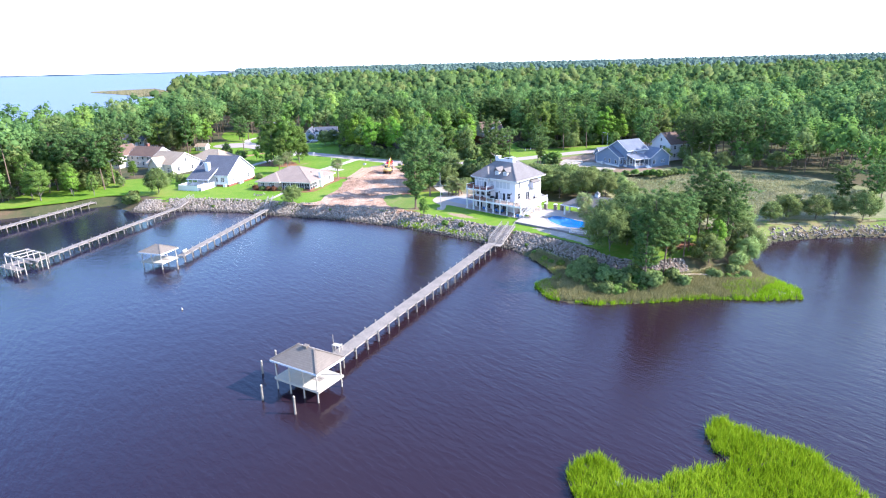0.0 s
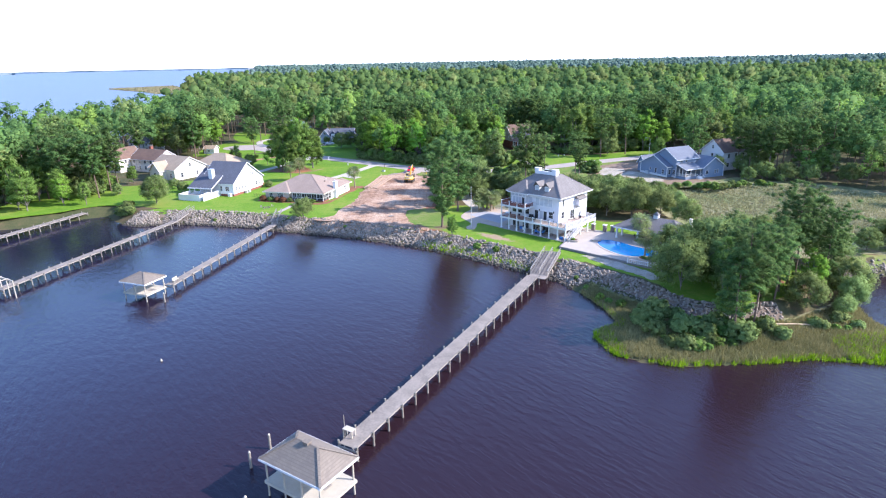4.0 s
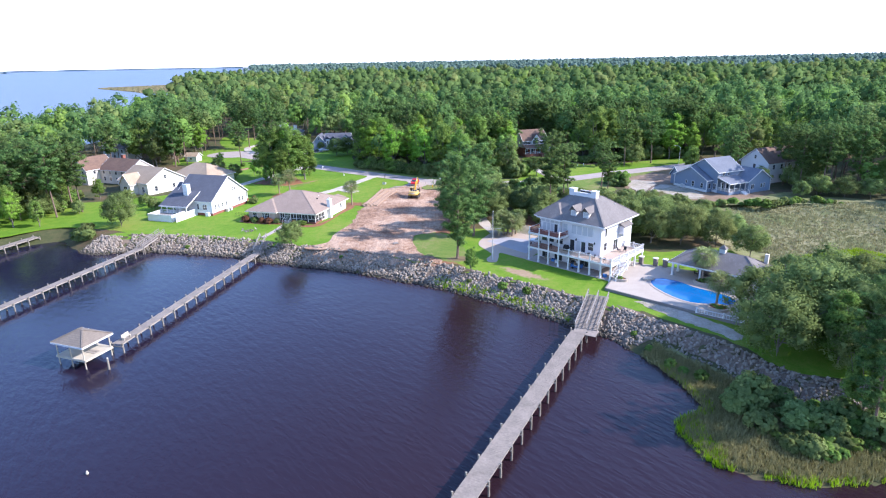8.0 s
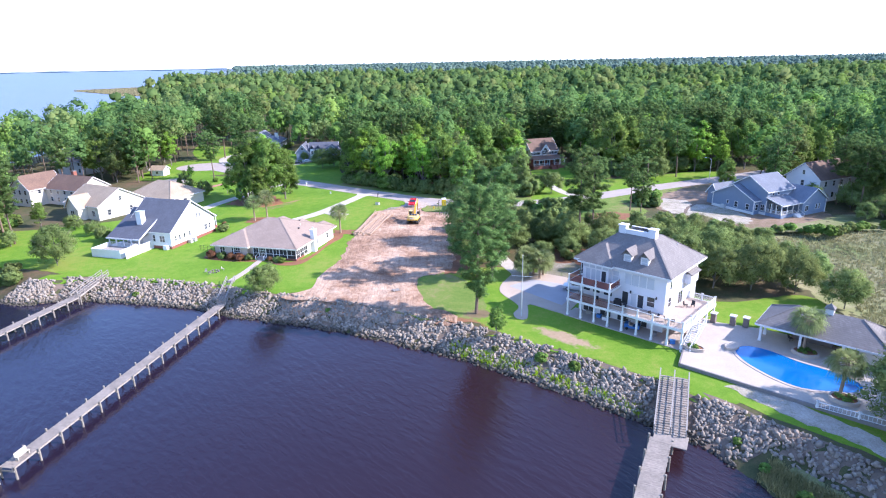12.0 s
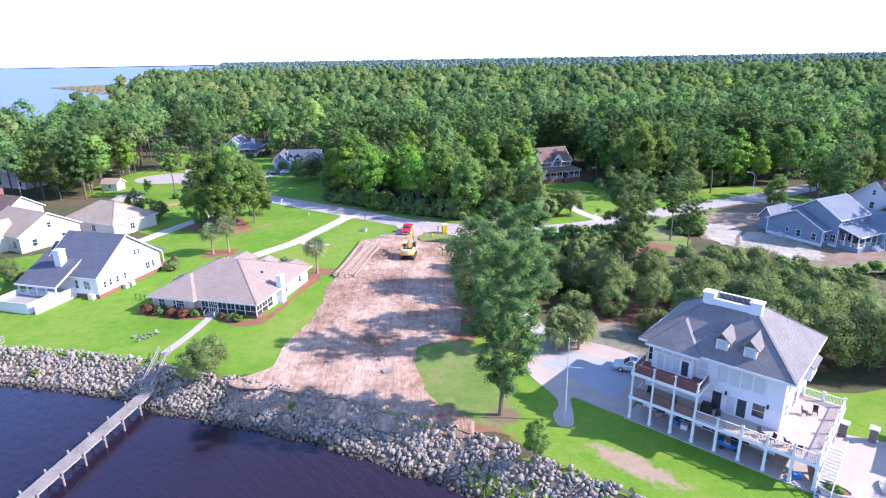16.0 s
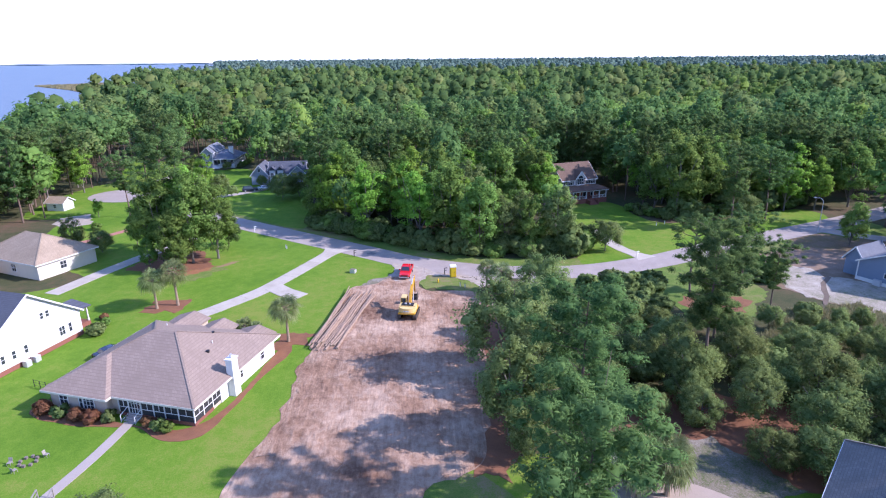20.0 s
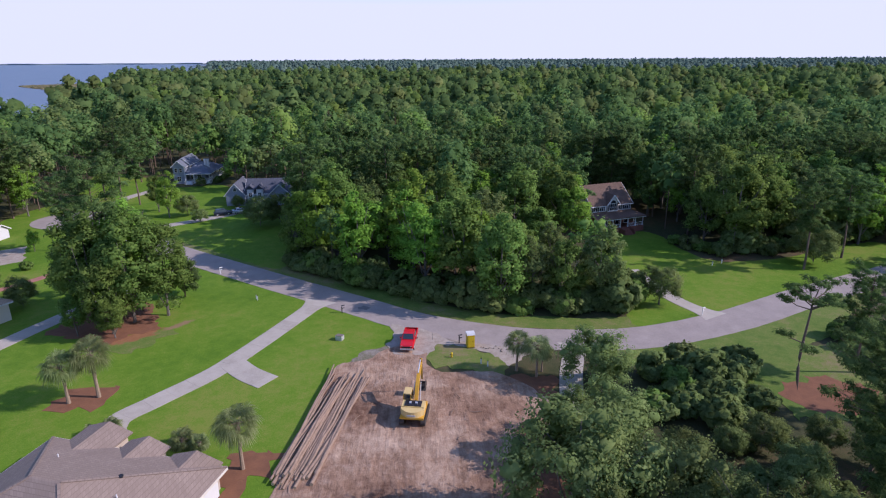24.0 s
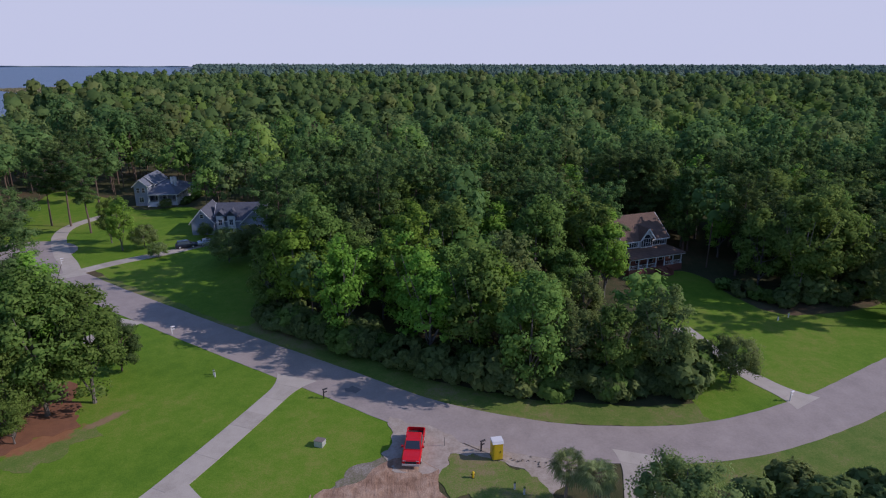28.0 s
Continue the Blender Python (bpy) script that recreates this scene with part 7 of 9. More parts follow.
# ---- tan brick bungalow ----
def tan_bungalow():
    h = thing("house", pose(-52.5, 171.5, G, 0, 0, -17), "single-storey tan stucco house with a brown hip roof and screened porch", "house")
    part("wall", Geo().box(0, 7.95, -.8, 17.6, 0, 2.75).box(7.952, 8.8, .04, 17.6, 0, 2.75).box(8.802, 18.9, 3.4, 17.6, 0, 2.75), "stucco_tan", h)
    part("plinth", Geo().box(8.8, 19.0, -.05, 3.398, 0, .45), "brick", h)
    hip_roof(h, 0.0, 19.0, 0.0, 17.8, 2.8, 6.5, "roof_tan", 0.65, flat=(7.2, 10.4, 9.2, 9.4), fascia="siding_cream")
    bay, apex, back = Pieces("bay_roof", "roof_tan", h), (3.98, 4.35, 4.99), (3.98, 5.15, 4.99)
    bay.slab([(-.65, -1.45, 2.81), (8.6, -1.45, 2.81), apex], .12)
    bay.slab([(8.6, -1.45, 2.81), (8.6, -.65, 2.81), back, apex], .12)
    bay.slab([(-.65, -.65, 2.81), (-.65, -1.45, 2.81), apex, back], .12)
    part("fascia", Geo().box(-.65, 8.6, -1.5, -1.4, 2.54, 2.78).box(8.55, 8.65, -1.395, -.705, 2.54, 2.78).box(-.7, -.6, -1.395, -.705, 2.54, 2.78), "siding_cream", h)
    part("soffit", Geo().box(-.6, 8.55, -1.39, -.6, 2.55, 2.6), "siding_cream", h)
    for x0, x1, yb in ((1.5, 6.9, 20.6), (7.6, 12.4, 19.4), (13.4, 18.9, 18.5)):
        g = Geo()
        m = (x0 + x1) / 2
        for s, x in ((1, x0), (-1, x1)):
            g.slab([(x, yb + .4, 2.85), (m, yb + .4, 3.75), (m, 14.9, 3.75), (x, 17.0, 2.85)], .15)
        part("gable_roof", g, "roof_tan", h)
        part("gable", Geo().add([(x0 + .4, yb, 2.7), (x1 - .4, yb, 2.7), (m, yb, 3.58), (x0 + .4, 17.6, 2.7), (x1 - .4, 17.6, 2.7), (m, 17.6, 3.58)], [(0, 1, 2), (5, 4, 3), (0, 3, 4, 1), (1, 4, 5, 2), (2, 5, 3, 0)]), "stucco_tan", h)
        part("wall", Geo().box(x0 + .4, x1 - .4, 17.61, yb, 0, 2.7), "stucco_tan", h)
    ch = part("chimney", Geo().box(19.0, 19.9, 6.6, 7.8, 0, 4.9), "white", h)
    part("chimney_cap", Geo().box(18.9, 20.0, 6.5, 7.9, 4.902, 5.04), "white", ch)
    part("flue", Geo().tube([(19.45, 7.2, 5.0), (19.45, 7.2, 5.5)], [.16, .16], 10), "pole", ch)
    # screened porch
    xs = [8.85, 10.2, 11.9, 13.6, 15.1, 16.9, 18.95]
    for i, x in enumerate(xs):
        post(h, x, 0.02, .45, 2.7, .13, False)
    for i, (a, b) in enumerate(zip(xs, xs[1:])):
        if i == 1:
            continue
        sc = part("screen", Geo().box(a + .07, b - .07, .03, .045, .47, 2.68), "screen", h)
        part("rail", Geo().box(a + .066, b - .066, -.02, .028, 1.15, 1.22).box((a + b) / 2 - .03, (a + b) / 2 + .03, -.02, .028, 1.222, 2.68), "white", sc)
    d = window(h, "S", 11.05, .02, .5, 1.5, 2.05, 4, 3, "glass", name="door")
    for i, (a, b) in enumerate([(0.1, 1.7), (1.8, 3.4), (3.4, 5.0)]):
        post(h, 18.95, b, .45, 2.7, .13, False)
        sc = part("screen", Geo().box(18.94, 18.955, a, b - .07, .47, 2.68), "screen", h)
        part("rail", Geo().box(18.96, 19.0, a, b - .07, 1.15, 1.22).box(18.96, 19.0, (a + b) / 2 - .03, (a + b) / 2 + .03, 1.222, 2.68), "white", sc)
    part("wall", Geo().box(18.905, 18.99, 5.0, 17.6, 0, 2.7), "white", h)
    for i in range(3):
        part("step", Geo().box(10.2, 11.9, -.35 * (i + 1), -.35 * i - .06, 0, .45 - .15 * i), "concrete", h)
    for x in (10.1, 12.0):
        rr = part("step_rail", Geo().beam((x, 0, 1.35), (x, -1.3, .9), .07, .07).beam((x, -1.3, .9), (x, -1.3, 0), .07, .07).beam((x, -.1, .5), (x, -1.3, .15), .05, .05), "white", h)
    window(h, "S", 1.9, -.8, .85, 1.1, 1.45, 2, 2), window(h, "S", 4.4, -.8, .75, .5, 1.6, 1, 2), window(h, "S", 5.4, -.8, .75, 1.5, 1.6, 3, 3)
    window(h, "E", 9.5, 18.99, 1.0, .5, 1.2), window(h, "E", 14.5, 18.99, 1.0, .8, 1.2), window(h, "W", 5.0, 0, .9, 1.0, 1.4), window(h, "W", 11.0, 0, .9, 1.0, 1.4)
    for x, y, z in ((5.0, 14.0, 4.4), (14.6, 10.5, 4.6)):
        part("roof_vent", Geo().tube([(x, y, z - .2), (x, y, z + .55)], [.06, .06], 8), "white", h)
    for x, y, z in ((15.2, 8.6, 4.5), (13.4, 12.4, 5.1)):
        v = part("roof_vent", Geo().tube([(x, y, z - .2), (x, y, z + .28)], [.2, .24], 10), "dark_metal", h)
    part("downpipe", Geo().box(19.0, 19.08, 8.2, 8.28, 0, 2.6), "white", h)
    part("air_unit", Geo().box(-1.5, -.7, 8.0, 8.8, 0, .85), "pole", h)
    return h


tan_house = tan_bungalow()
TH = tan_house.matrix_world
bed = [TH @ Vector(p) for p in [(-1.9, 1.5, 0), (-1.8, -2.6, 0), (5, -3.2, 0), (9.8, -2.4, 0), (12.4, -1.8, 0), (17, -3.2, 0), (20.6, -1.6, 0), (21, 4, 0), (20.6, 12, 0), (21, 19, 0), (19, 19, 0), (18.8, -0.1, 0), (0, -0.1, 0)]]
sheet("mulch_bed", [(p.x, p.y) for p in bed], G + .065, "mulch", "red mulch bed round the bungalow", "mulch", 0.25, 0.8)
for i, (x, y, s, k) in enumerate([(-.3, -1.9, 1.3, 2), (2.3, -1.9, 1.1, 0), (4.5, -2.0, 1.15, 2), (6.6, -2.1, 1.2, 2), (8.6, -1.4, 1.0, 0), (13.4, -1.1, .85, 2), (15.2, -1.4, .95, 0), (16.4, -1.6, .8, 1), (-1.6, 5, .9, 1), (-1.8, 8, 1.0, 0)]):
    p = TH @ Vector((x, y, 0))
    BUSH.place(k, p.x, p.y, G + .05, i * 1.3, s, group="clipped shrubs round the bungalow")


# ---- white gabled house and its deck ----
def white_gabled():
    h = thing("house", pose(-64.2, 176.5, G, 0, 0, 72), "white house with a steep charcoal gable roof and white deck", "house")
    gable_wing(h, 0, 15.4, 0.3, 12.5, .7, 4.2, 9.6, "y", "siding_white", "roof_dark")
    part("plinth", Geo().box(-.03, 15.43, .27, 12.5, 0, .698), "brick", h)
    gable_wing(h, 4, 12, 12.51, 16.5, .1, 3.6, 7.2, "y", "siding_white", "roof_dark")
    g = Geo()
    g.slab([(-3.6, 5.6, 3.0), (-3.6, 14.6, 3.0), (3.6, 14.6, 6.6), (3.6, 5.6, 6.6)], .18)
    part("porch_roof", g, "roof_dark", h)
    part("fascia", Geo().box(-3.72, -3.6, 5.5, 14.7, 2.7, 3.0).beam((-3.6, 5.55, 2.9), (3.6, 5.55, 6.45), .08, .26), "white", h)
    part("gable", Geo().add([(-.0, 5.75, 4.3), (3.5, 5.75, 4.3), (3.5, 5.75, 6.4), (-.0, 5.85, 4.3), (3.5, 5.85, 4.3), (3.5, 5.85, 6.4)], [(0, 1, 2), (5, 4, 3), (0, 3, 4, 1), (1, 4, 5, 2), (2, 5, 3, 0)]), "white", h)
    part("porch_floor", Geo().box(-3.4, -.04, 5.8, 14.4, 0, 1.0), "white", h)
    for y in (6.0, 8.1, 10.2, 12.3, 14.2):
        post(h, -3.3, y, 1.0, 2.72, .18)
        if y < 14:
            railing(h, (-3.3, y), (-3.3, y + (2.1 if y < 12 else 1.9)), 1.0, .9, .2)
    dk = part("deck", Geo().box(-8.4, -3.45, 6.6, 14.2, .8, .95), "wood_grey", h)
    part("skirt", Geo().box(-8.48, -8.41, 6.5, 14.2, 0, 1.9).box(-8.41, -3.5, 6.45, 6.55, 0, 1.9), "white", dk)
    part("skirt", Geo().box(-8.4, -3.45, 14.21, 14.3, 0, 1.9), "white", dk)
    part("ramp_fence", Geo().box(-8.3, -.1, 5.2, 5.3, 0, 1.9).box(-.1, 0, 1.5, 5.2, .7, 1.6), "white", h)
    c = part("chimney", Geo().box(.6, 2.0, 8.2, 9.6, 4.6, 8.0), "white", h)
    part("chimney_cap", Geo().box(.5, 2.1, 8.1, 9.7, 8.002, 8.12), "pole", c)
    window(h, "W", 2.6, 0, 1.6, 1.3, 1.4, 2, 2), window(h, "W", 4.8, 0, 1.5, .6, 1.6)
    for x in (1.5, 2.8, 4.4, 6.2):
        window(h, "S", x, .3, 1.6, .5, 1.1)
    window(h, "S", 9.4, .3, 5.2, .5, .9), window(h, "S", 10.3, .3, 5.2, .5, .9), window(h, "S", 12.0, .3, 1.5, .9, 1.3, 2, 2), window(h, "S", 13.4, .3, 1.5, .5, 1.3)
    for x, z in ((5.0, 1.0), (6.4, 1.0)):
        part("air_unit", Geo().box(x, x + .8, -.75, 0.0, 0, .9), "pole", h)
    part("white_box", Geo().box(-.9, -.1, 1.0, 2.0, 0, 1.0), "white", h)
    return h


white_gabled()
porch = thing("entry_porch", pose(-62.5, 193.5, G, 0, 0, 72), "small white entry porch with a brick base", "porch")
part("floor", Geo().box(-1, 2, -1.5, 1.5, 0, .7), "brick", porch)
part("roof", Geo().slab([(-1.3, -1.8, 3.2), (2.3, -1.8, 3.2), (2.3, 1.8, 3.8), (-1.3, 1.8, 3.8)], .15), "roof_dark", porch)
for x in (-.8, 1.8):
    post(porch, x, -1.3, .7, 3.2, .18)
for i, (x, y) in enumerate([(-58.5, 192.8), (-58.0, 194.4), (-59.2, 196.5), (-57.6, 190.8)]):
    BUSH.place(i, x, y, G, i, .8, group="shrubs by the white house")


def simple_house(x, y, turn, label, wings, wall, roof, windows=(), extra=None, name="house"):
    h = thing(name, pose(x, y, G, 0, 0, turn), label, "house")
    for kind, x0, x1, y0, y1, eave, ridge, axis in wings:
        if kind == "gable":
            gable_wing(h, x0, x1, y0, y1, 0, eave, ridge, axis, wall, roof)
        else:
            part("wall", Geo().box(x0, x1, y0, y1, 0, eave - .02), wall, h)
            hip_roof(h, x0, x1, y0, y1, eave, ridge, roof)
    for face, at, off, z, w, hh, c, r in windows:
        window(h, face, at, off, z, w, hh, c, r)
    if extra:
        extra(h)
    return h


def chimney(h, x, y, s, z0, z1, mat):
    c = part("chimney", Geo().box(x - s / 2, x + s / 2, y - s / 2, y + s / 2, z0, z1), mat, h)
    part("chimney_cap", Geo().box(x - s / 2 - .08, x + s / 2 + .08, y - s / 2 - .08, y + s / 2 + .08, z1 + .002, z1 + .14), "stone_cap", c)


simple_house(-107.6, 211.6, -30, "cream house with a weathered brown gable roof", [("gable", 0, 14.5, 0, 13.4, 4.0, 7.8, "x"), ("gable", 4.5, 9.5, -2.5, 2, 3.8, 6.6, "y")], "siding_cream", "roof_cream",
             [("S", 2.2, 0, 1.0, 2.2, 1.9, 4, 1), ("S", 7, -2.5, 1.0, 1.6, 1.7, 2, 2), ("S", 12.4, 0, 1.0, 1.2, 1.5, 2, 2), ("E", 3, 14.5, 1, 1, 1.5, 1, 2), ("W", 6, 0, 1, 1, 1.5, 1, 2), ("E", 9.5, 14.5, 1.0, .9, 1.3, 1, 2), ("E", 6.7, 14.5, 4.4, .8, 1.1, 1, 2)])
simple_house(-95.4, 222.6, -26, "low cream house with a buff hip roof", [("hip", 0, 17, 0, 12, 3.2, 7.0, "")], "siding_cream", "roof_cream", [("S", 4, 0, 1, 1.2, 1.4, 2, 2), ("S", 10, 0, 1, 1.2, 1.4, 2, 2), ("E", 5, 17, 1, 1.2, 1.4, 2, 2)])
simple_house(-131, 229, -24, "long cream house with a red-brown roof", [("gable", 0, 8.4, -3, 8, 5.4, 9.0, "y"), ("gable", 8.45, 23, 2, 12, 5.0, 8.2, "x")], "siding_cream", "roof_brown",
             [("S", x, -3, z, .9, 1.3, 1, 2) for x in (1.8, 4.2, 6.6) for z in (1.0, 3.6)] + [("S", x, 2, z, .9, 1.3, 1, 2) for x in (10.6, 13.6, 16.6, 19.6) for z in (1.0, 3.4)] + [("E", 5, 23, 1, 1, 1.3, 1, 2), ("E", 0, 8.4, 3.6, .9, 1.3, 1, 2)], lambda h: chimney(h, 14, 8, 1.1, 6, 9.2, "brick"))


def blue_extra(h):
    part("porch_floor", Geo().box(2.25, 9.2, -6.2, -1.85, 0, .9), "wood_grey", h)
    part("porch_skirt", Geo().box(2.18, 2.245, -6.2, -1.86, 0, .86).box(2.2, 9.2, -6.27, -6.205, 0, .86), "siding_blue", h)
    for y in (-6.0, -4.6, -3.2):
        post(h, 2.4, y, .9, 3.3, .18)
    for x in (4.6, 6.8, 9.0):
        post(h, x, -6.0, .9, 3.3, .18)
    for a, b in (((2.4, -6.0), (2.4, -4.6)), ((2.4, -4.6), (2.4, -3.2)), ((2.4, -3.2), (2.4, -1.9)), ((2.4, -6.0), (4.6, -6.0)), ((4.6, -6.0), (6.8, -6.0))):
        railing(h, a, b, .9, .85, .22)
    part("porch_roof", Geo().slab([(1.9, -6.6, 3.45), (9.3, -6.6, 3.45), (9.3, -1.7, 4.9), (1.9, -1.7, 4.9)], .16), "roof_blue", h)
    part("fascia", Geo().box(1.9, 9.25, -6.68, -6.6, 3.2, 3.46).beam((1.86, -6.6, 3.32), (1.86, -1.8, 4.74), .07, .24), "white", h)
    for i in range(5):
        part("step", Geo().box(7.0, 8.8, -6.3 - .3 * (i + 1), -6.3 - .3 * i, 0, .74 - .16 * i), "white", h)
    for x in (6.9, 8.9):
        part("step_rail", Geo().beam((x, -6.3, 1.7), (x, -7.8, .95), .07, .08).beam((x, -7.8, .95), (x, -7.8, 0), .08, .08), "white", h)
    for x0, x1, y0, y1 in ((-.06, -.004, -.05, 12.65), (2.14, 2.196, -1.8, -.06), (9.19, 9.245, -6.8, -6.28)):
        part("plinth", Geo().box(x0, x1, y0, y1, 0, .7), "white", h)
    for x, y in ((-.04, -.04), (-.04, 12.6), (2.16, -1.84), (18.54, -6.84)):
        part("corner_board", Geo().box(x - .09, x + .09, y - .09, y + .09, 0, 3.8), "white", h)
    part("meter_box", Geo().box(-.75, -.07, 8.2, 9.4, 0, 1.1), "pole", h)


simple_house(77.1, 194.1, 24.6, "new blue sided house with a blue-grey roof and porch",
             [("gable", 0, 9, 0, 12.6, 3.8, 6.9, "x"), ("gable", 2.2, 12, -1.8, 9, 6.3, 9.5, "x"), ("gable", 9.25, 18.5, -6.8, 8, 3.8, 6.8, "y"), ("gable", 1.6, 9, 12.65, 15.8, 3.5, 5.6, "x")], "siding_blue", "roof_blue",
             [("W", 1.8, 0, 1.1, .9, 1.4, 1, 2), ("W", 5.2, 0, 1.1, .9, 1.4, 1, 2), ("W", 7.8, 0, 1.6, .6, .8, 1, 1), ("S", 1.1, 0, 1.1, .9, 1.5, 1, 2), ("W", -.9, 2.2, 1.1, 1.0, 1.5, 2, 2), ("S", 4.2, -1.8, 1.0, 1.2, 1.8, 2, 2), ("S", 6.6, -1.8, 1.0, 1.0, 2.0, 1, 2), ("S", 8.4, -1.8, 1.2, .9, 1.5, 1, 2),
              ("S", 4.4, -1.8, 5.0, .8, 1.0, 1, 2), ("S", 6.4, -1.8, 5.0, .8, 1.0, 1, 2), ("S", 11.0, -6.8, 1.2, 1.2, 1.3, 2, 1), ("S", 14.8, -6.8, 1.3, .6, 1.2, 1, 2), ("S", 16.0, -6.8, 1.3, .6, 1.2, 1, 2), ("E", 0, 18.5, 1.2, .9, 1.3, 1, 2)], blue_extra)
simple_house(100.5, 204.5, 24, "white two-storey house with a brown roof among pines", [("gable", 0, 20, 0, 10, 6.6, 10.6, "x")], "siding_white", "roof_brown",
             [("W", 3, 0, 1.2, .9, 1.4, 1, 2), ("W", 7, 0, 1.2, .9, 1.4, 1, 2), ("W", 5, 0, 4.2, .9, 1.5, 1, 2), ("W", 5, 0, 7.4, .7, 1.1, 1, 2)] + [("S", x, 0, z, .9, 1.4, 1, 2) for x in (2.5, 6, 9.5, 13, 16.5) for z in (1.2, 4.4)])


def brick_extra(h):
    part("lower_wall", Geo().box(-.05, 11.05, -.05, 9.65, 0, 3.5), "brick", h)
    part("porch_floor", Geo().box(-.3, 13.0, -3.0, -.06, 0, 1.3).box(11.06, 13.0, -.055, 7.5, 0, 1.3), "brick", h)
    g = Geo()
    g.slab([(-.5, -3.45, 3.75), (13.45, -3.45, 3.75), (11.1, .02, 4.75), (-.5, .02, 4.75)], .15)
    g.slab([(13.45, -3.45, 3.75), (13.45, 7.9, 3.75), (11.1, 7.9, 4.75), (11.1, .02, 4.75)], .15)
    part("porch_roof", g, "roof_brown", h)
    part("beam", Geo().box(-.4, 13.3, -3.3, -3.15, 3.4, 3.62).box(13.15, 13.3, -3.14, 7.8, 3.4, 3.62), "white", h)
    for x in np.linspace(-.1, 12.8, 7):
        post(h, x, -2.8, 1.3, 3.5, .17)
    for y in (.4, 3.8, 7.2):
        post(h, 12.8, y, 1.3, 3.5, .17)
    for a in range(6):
        if a != 3:
            railing(h, (-.1 + 2.15 * a, -2.8), (2.05 + 2.15 * a, -2.8), 1.3, .8, .25)
    for i in range(7):
        part("step", Geo().box(6.5, 8.6, -3.1 - .32 * (i + 1), -3.1 - .32 * i, 0, 1.16 - .17 * i), "brick", h)
    for x in (6.25, 8.85):
        part("step_wall", Geo().box(x - .15, x + .15, -5.2, -3.02, 0, 1.2), "brick", h)
    d = part("dormer", Geo().add([(4.2, -.5, 4.75), (7.0, -.5, 4.75), (7.0, -.5, 6.9), (5.6, -.5, 8.6), (4.2, -.5, 6.9), (4.2, 2, 4.75), (7.0, 2, 4.75), (7.0, 2, 6.9), (5.6, 2, 8.6), (4.2, 2, 6.9)],
                                [(0, 1, 2, 3, 4), (9, 8, 7, 6, 5)] + [(i, 5 + i, 5 + (i + 1) % 5, (i + 1) % 5) for i in range(5)]), "siding_white", h)
    r, trim = Geo(), Geo()
    for k in (-1, 1):
        r.slab([(5.6 + k * 1.8, -.85, 6.5), (5.6, -.85, 8.8), (5.6, 4.2, 8.8), (5.6 + k * 1.8, 2.4, 6.5)], .12)
        trim.beam((5.6 + k * 1.84, -.9, 6.36), (5.6, -.9, 8.68), .09, .3)
    part("dormer_roof", r, "roof_brown", d)
    part("rake_board", trim, "white", d)
    window(d, "S", 5.6, -.5, 5.0, 1.7, 1.6, 3, 2)
    for k in (-1, 1):
        part("shutter", Geo().box(5.6 + k * 1.14 - .16, 5.6 + k * 1.14 + .16, -.56, -.505, 5.0, 6.6), "dark_metal", d)
    for (ra, za, zb, mat, name) in ((.98, -.55, -.505, "white", "arch_trim"), (.74, -.60, -.555, "glass", "arched_window")):
        arch = Geo()
        arch.prism([(ra * math.cos(q), ra * math.sin(q)) for q in np.linspace(0, math.pi, 11)], 0, .04)
        arch.v = [(5.6 + x, zb - z, 6.72 + y) for x, y, z in arch.v]
        part(name, arch, mat, d)
    for x in (1.05, 2.75, 8.1, 9.9):
        for k in (-1, 1):
            part("shutter", Geo().box(x + k * .78 - .17, x + k * .78 + .17, -.06, -.005, 4.95, 6.45), "dark_metal", h)
    part("corner_board", Geo().box(10.9, 11.06, -.07, .08, 3.52, 6.4), "white", h)


simple_house(32.0, 268.2, 18, "two-storey brick and white house with a brown gable roof and porch", [("gable", 0, 11, 0, 9.6, 6.6, 10.4, "x")], "siding_white", "roof_brown",
             [("S", x, 0, 4.95, 1.1, 1.5, 2, 2) for x in (1.05, 2.75, 8.1, 9.9)] + [("S", x, -.05, 1.5, 1, 1.7, 1, 2) for x in (1.6, 4.2, 10)] + [("S", 7.5, -.05, 1.35, 1, 2.0, 1, 1), ("W", 3, 0, 4.9, .9, 1.4, 1, 2), ("W", 6.5, 0, 4.9, .9, 1.4, 1, 2)], brick_extra)


def grey_extra(h):
    for x in (6.6, 9.2):
        d = part("dormer", Geo().box(x - .9, x + .9, -.6, 2.0, 0.4, 4.4), "white", h)
        r = Geo()
        for s in (-1, 1):
            r.slab([(x + s * 1.3, -.9, 4.3), (x, -.9, 5.7), (x, 4, 5.7), (x + s * 1.3, 3, 4.3)], .12)
        r.add([(x - .9, -.59, 4.4), (x + .9, -.59, 4.4), (x, -.59, 5.5)], [(0, 1, 2)])
        part("dormer_roof", r, "roof_dark", d)
        window(d, "S", x, -.6, 2.2, .8, 1.3, 2, 2)


simple_house(-62.5, 303, 2, "low dark-roofed house with white dormer gables under trees", [("gable", 0, 5.2, -1.5, 9, 3.4, 6.4, "y"), ("gable", 5.25, 17, 0, 9, 3.4, 6.6, "x"), ("gable", 12, 18, -1.8, 6, 3.2, 6.0, "y")], "siding_grey", "roof_dark",
             [("S", 2.6, -1.5, 4.2, .8, .9, 1, 2), ("S", 14, -1.8, 1.0, 1.2, 1.4, 2, 2), ("S", 16.2, -1.8, 1.0, 1.0, 1.4, 2, 2)], grey_extra)


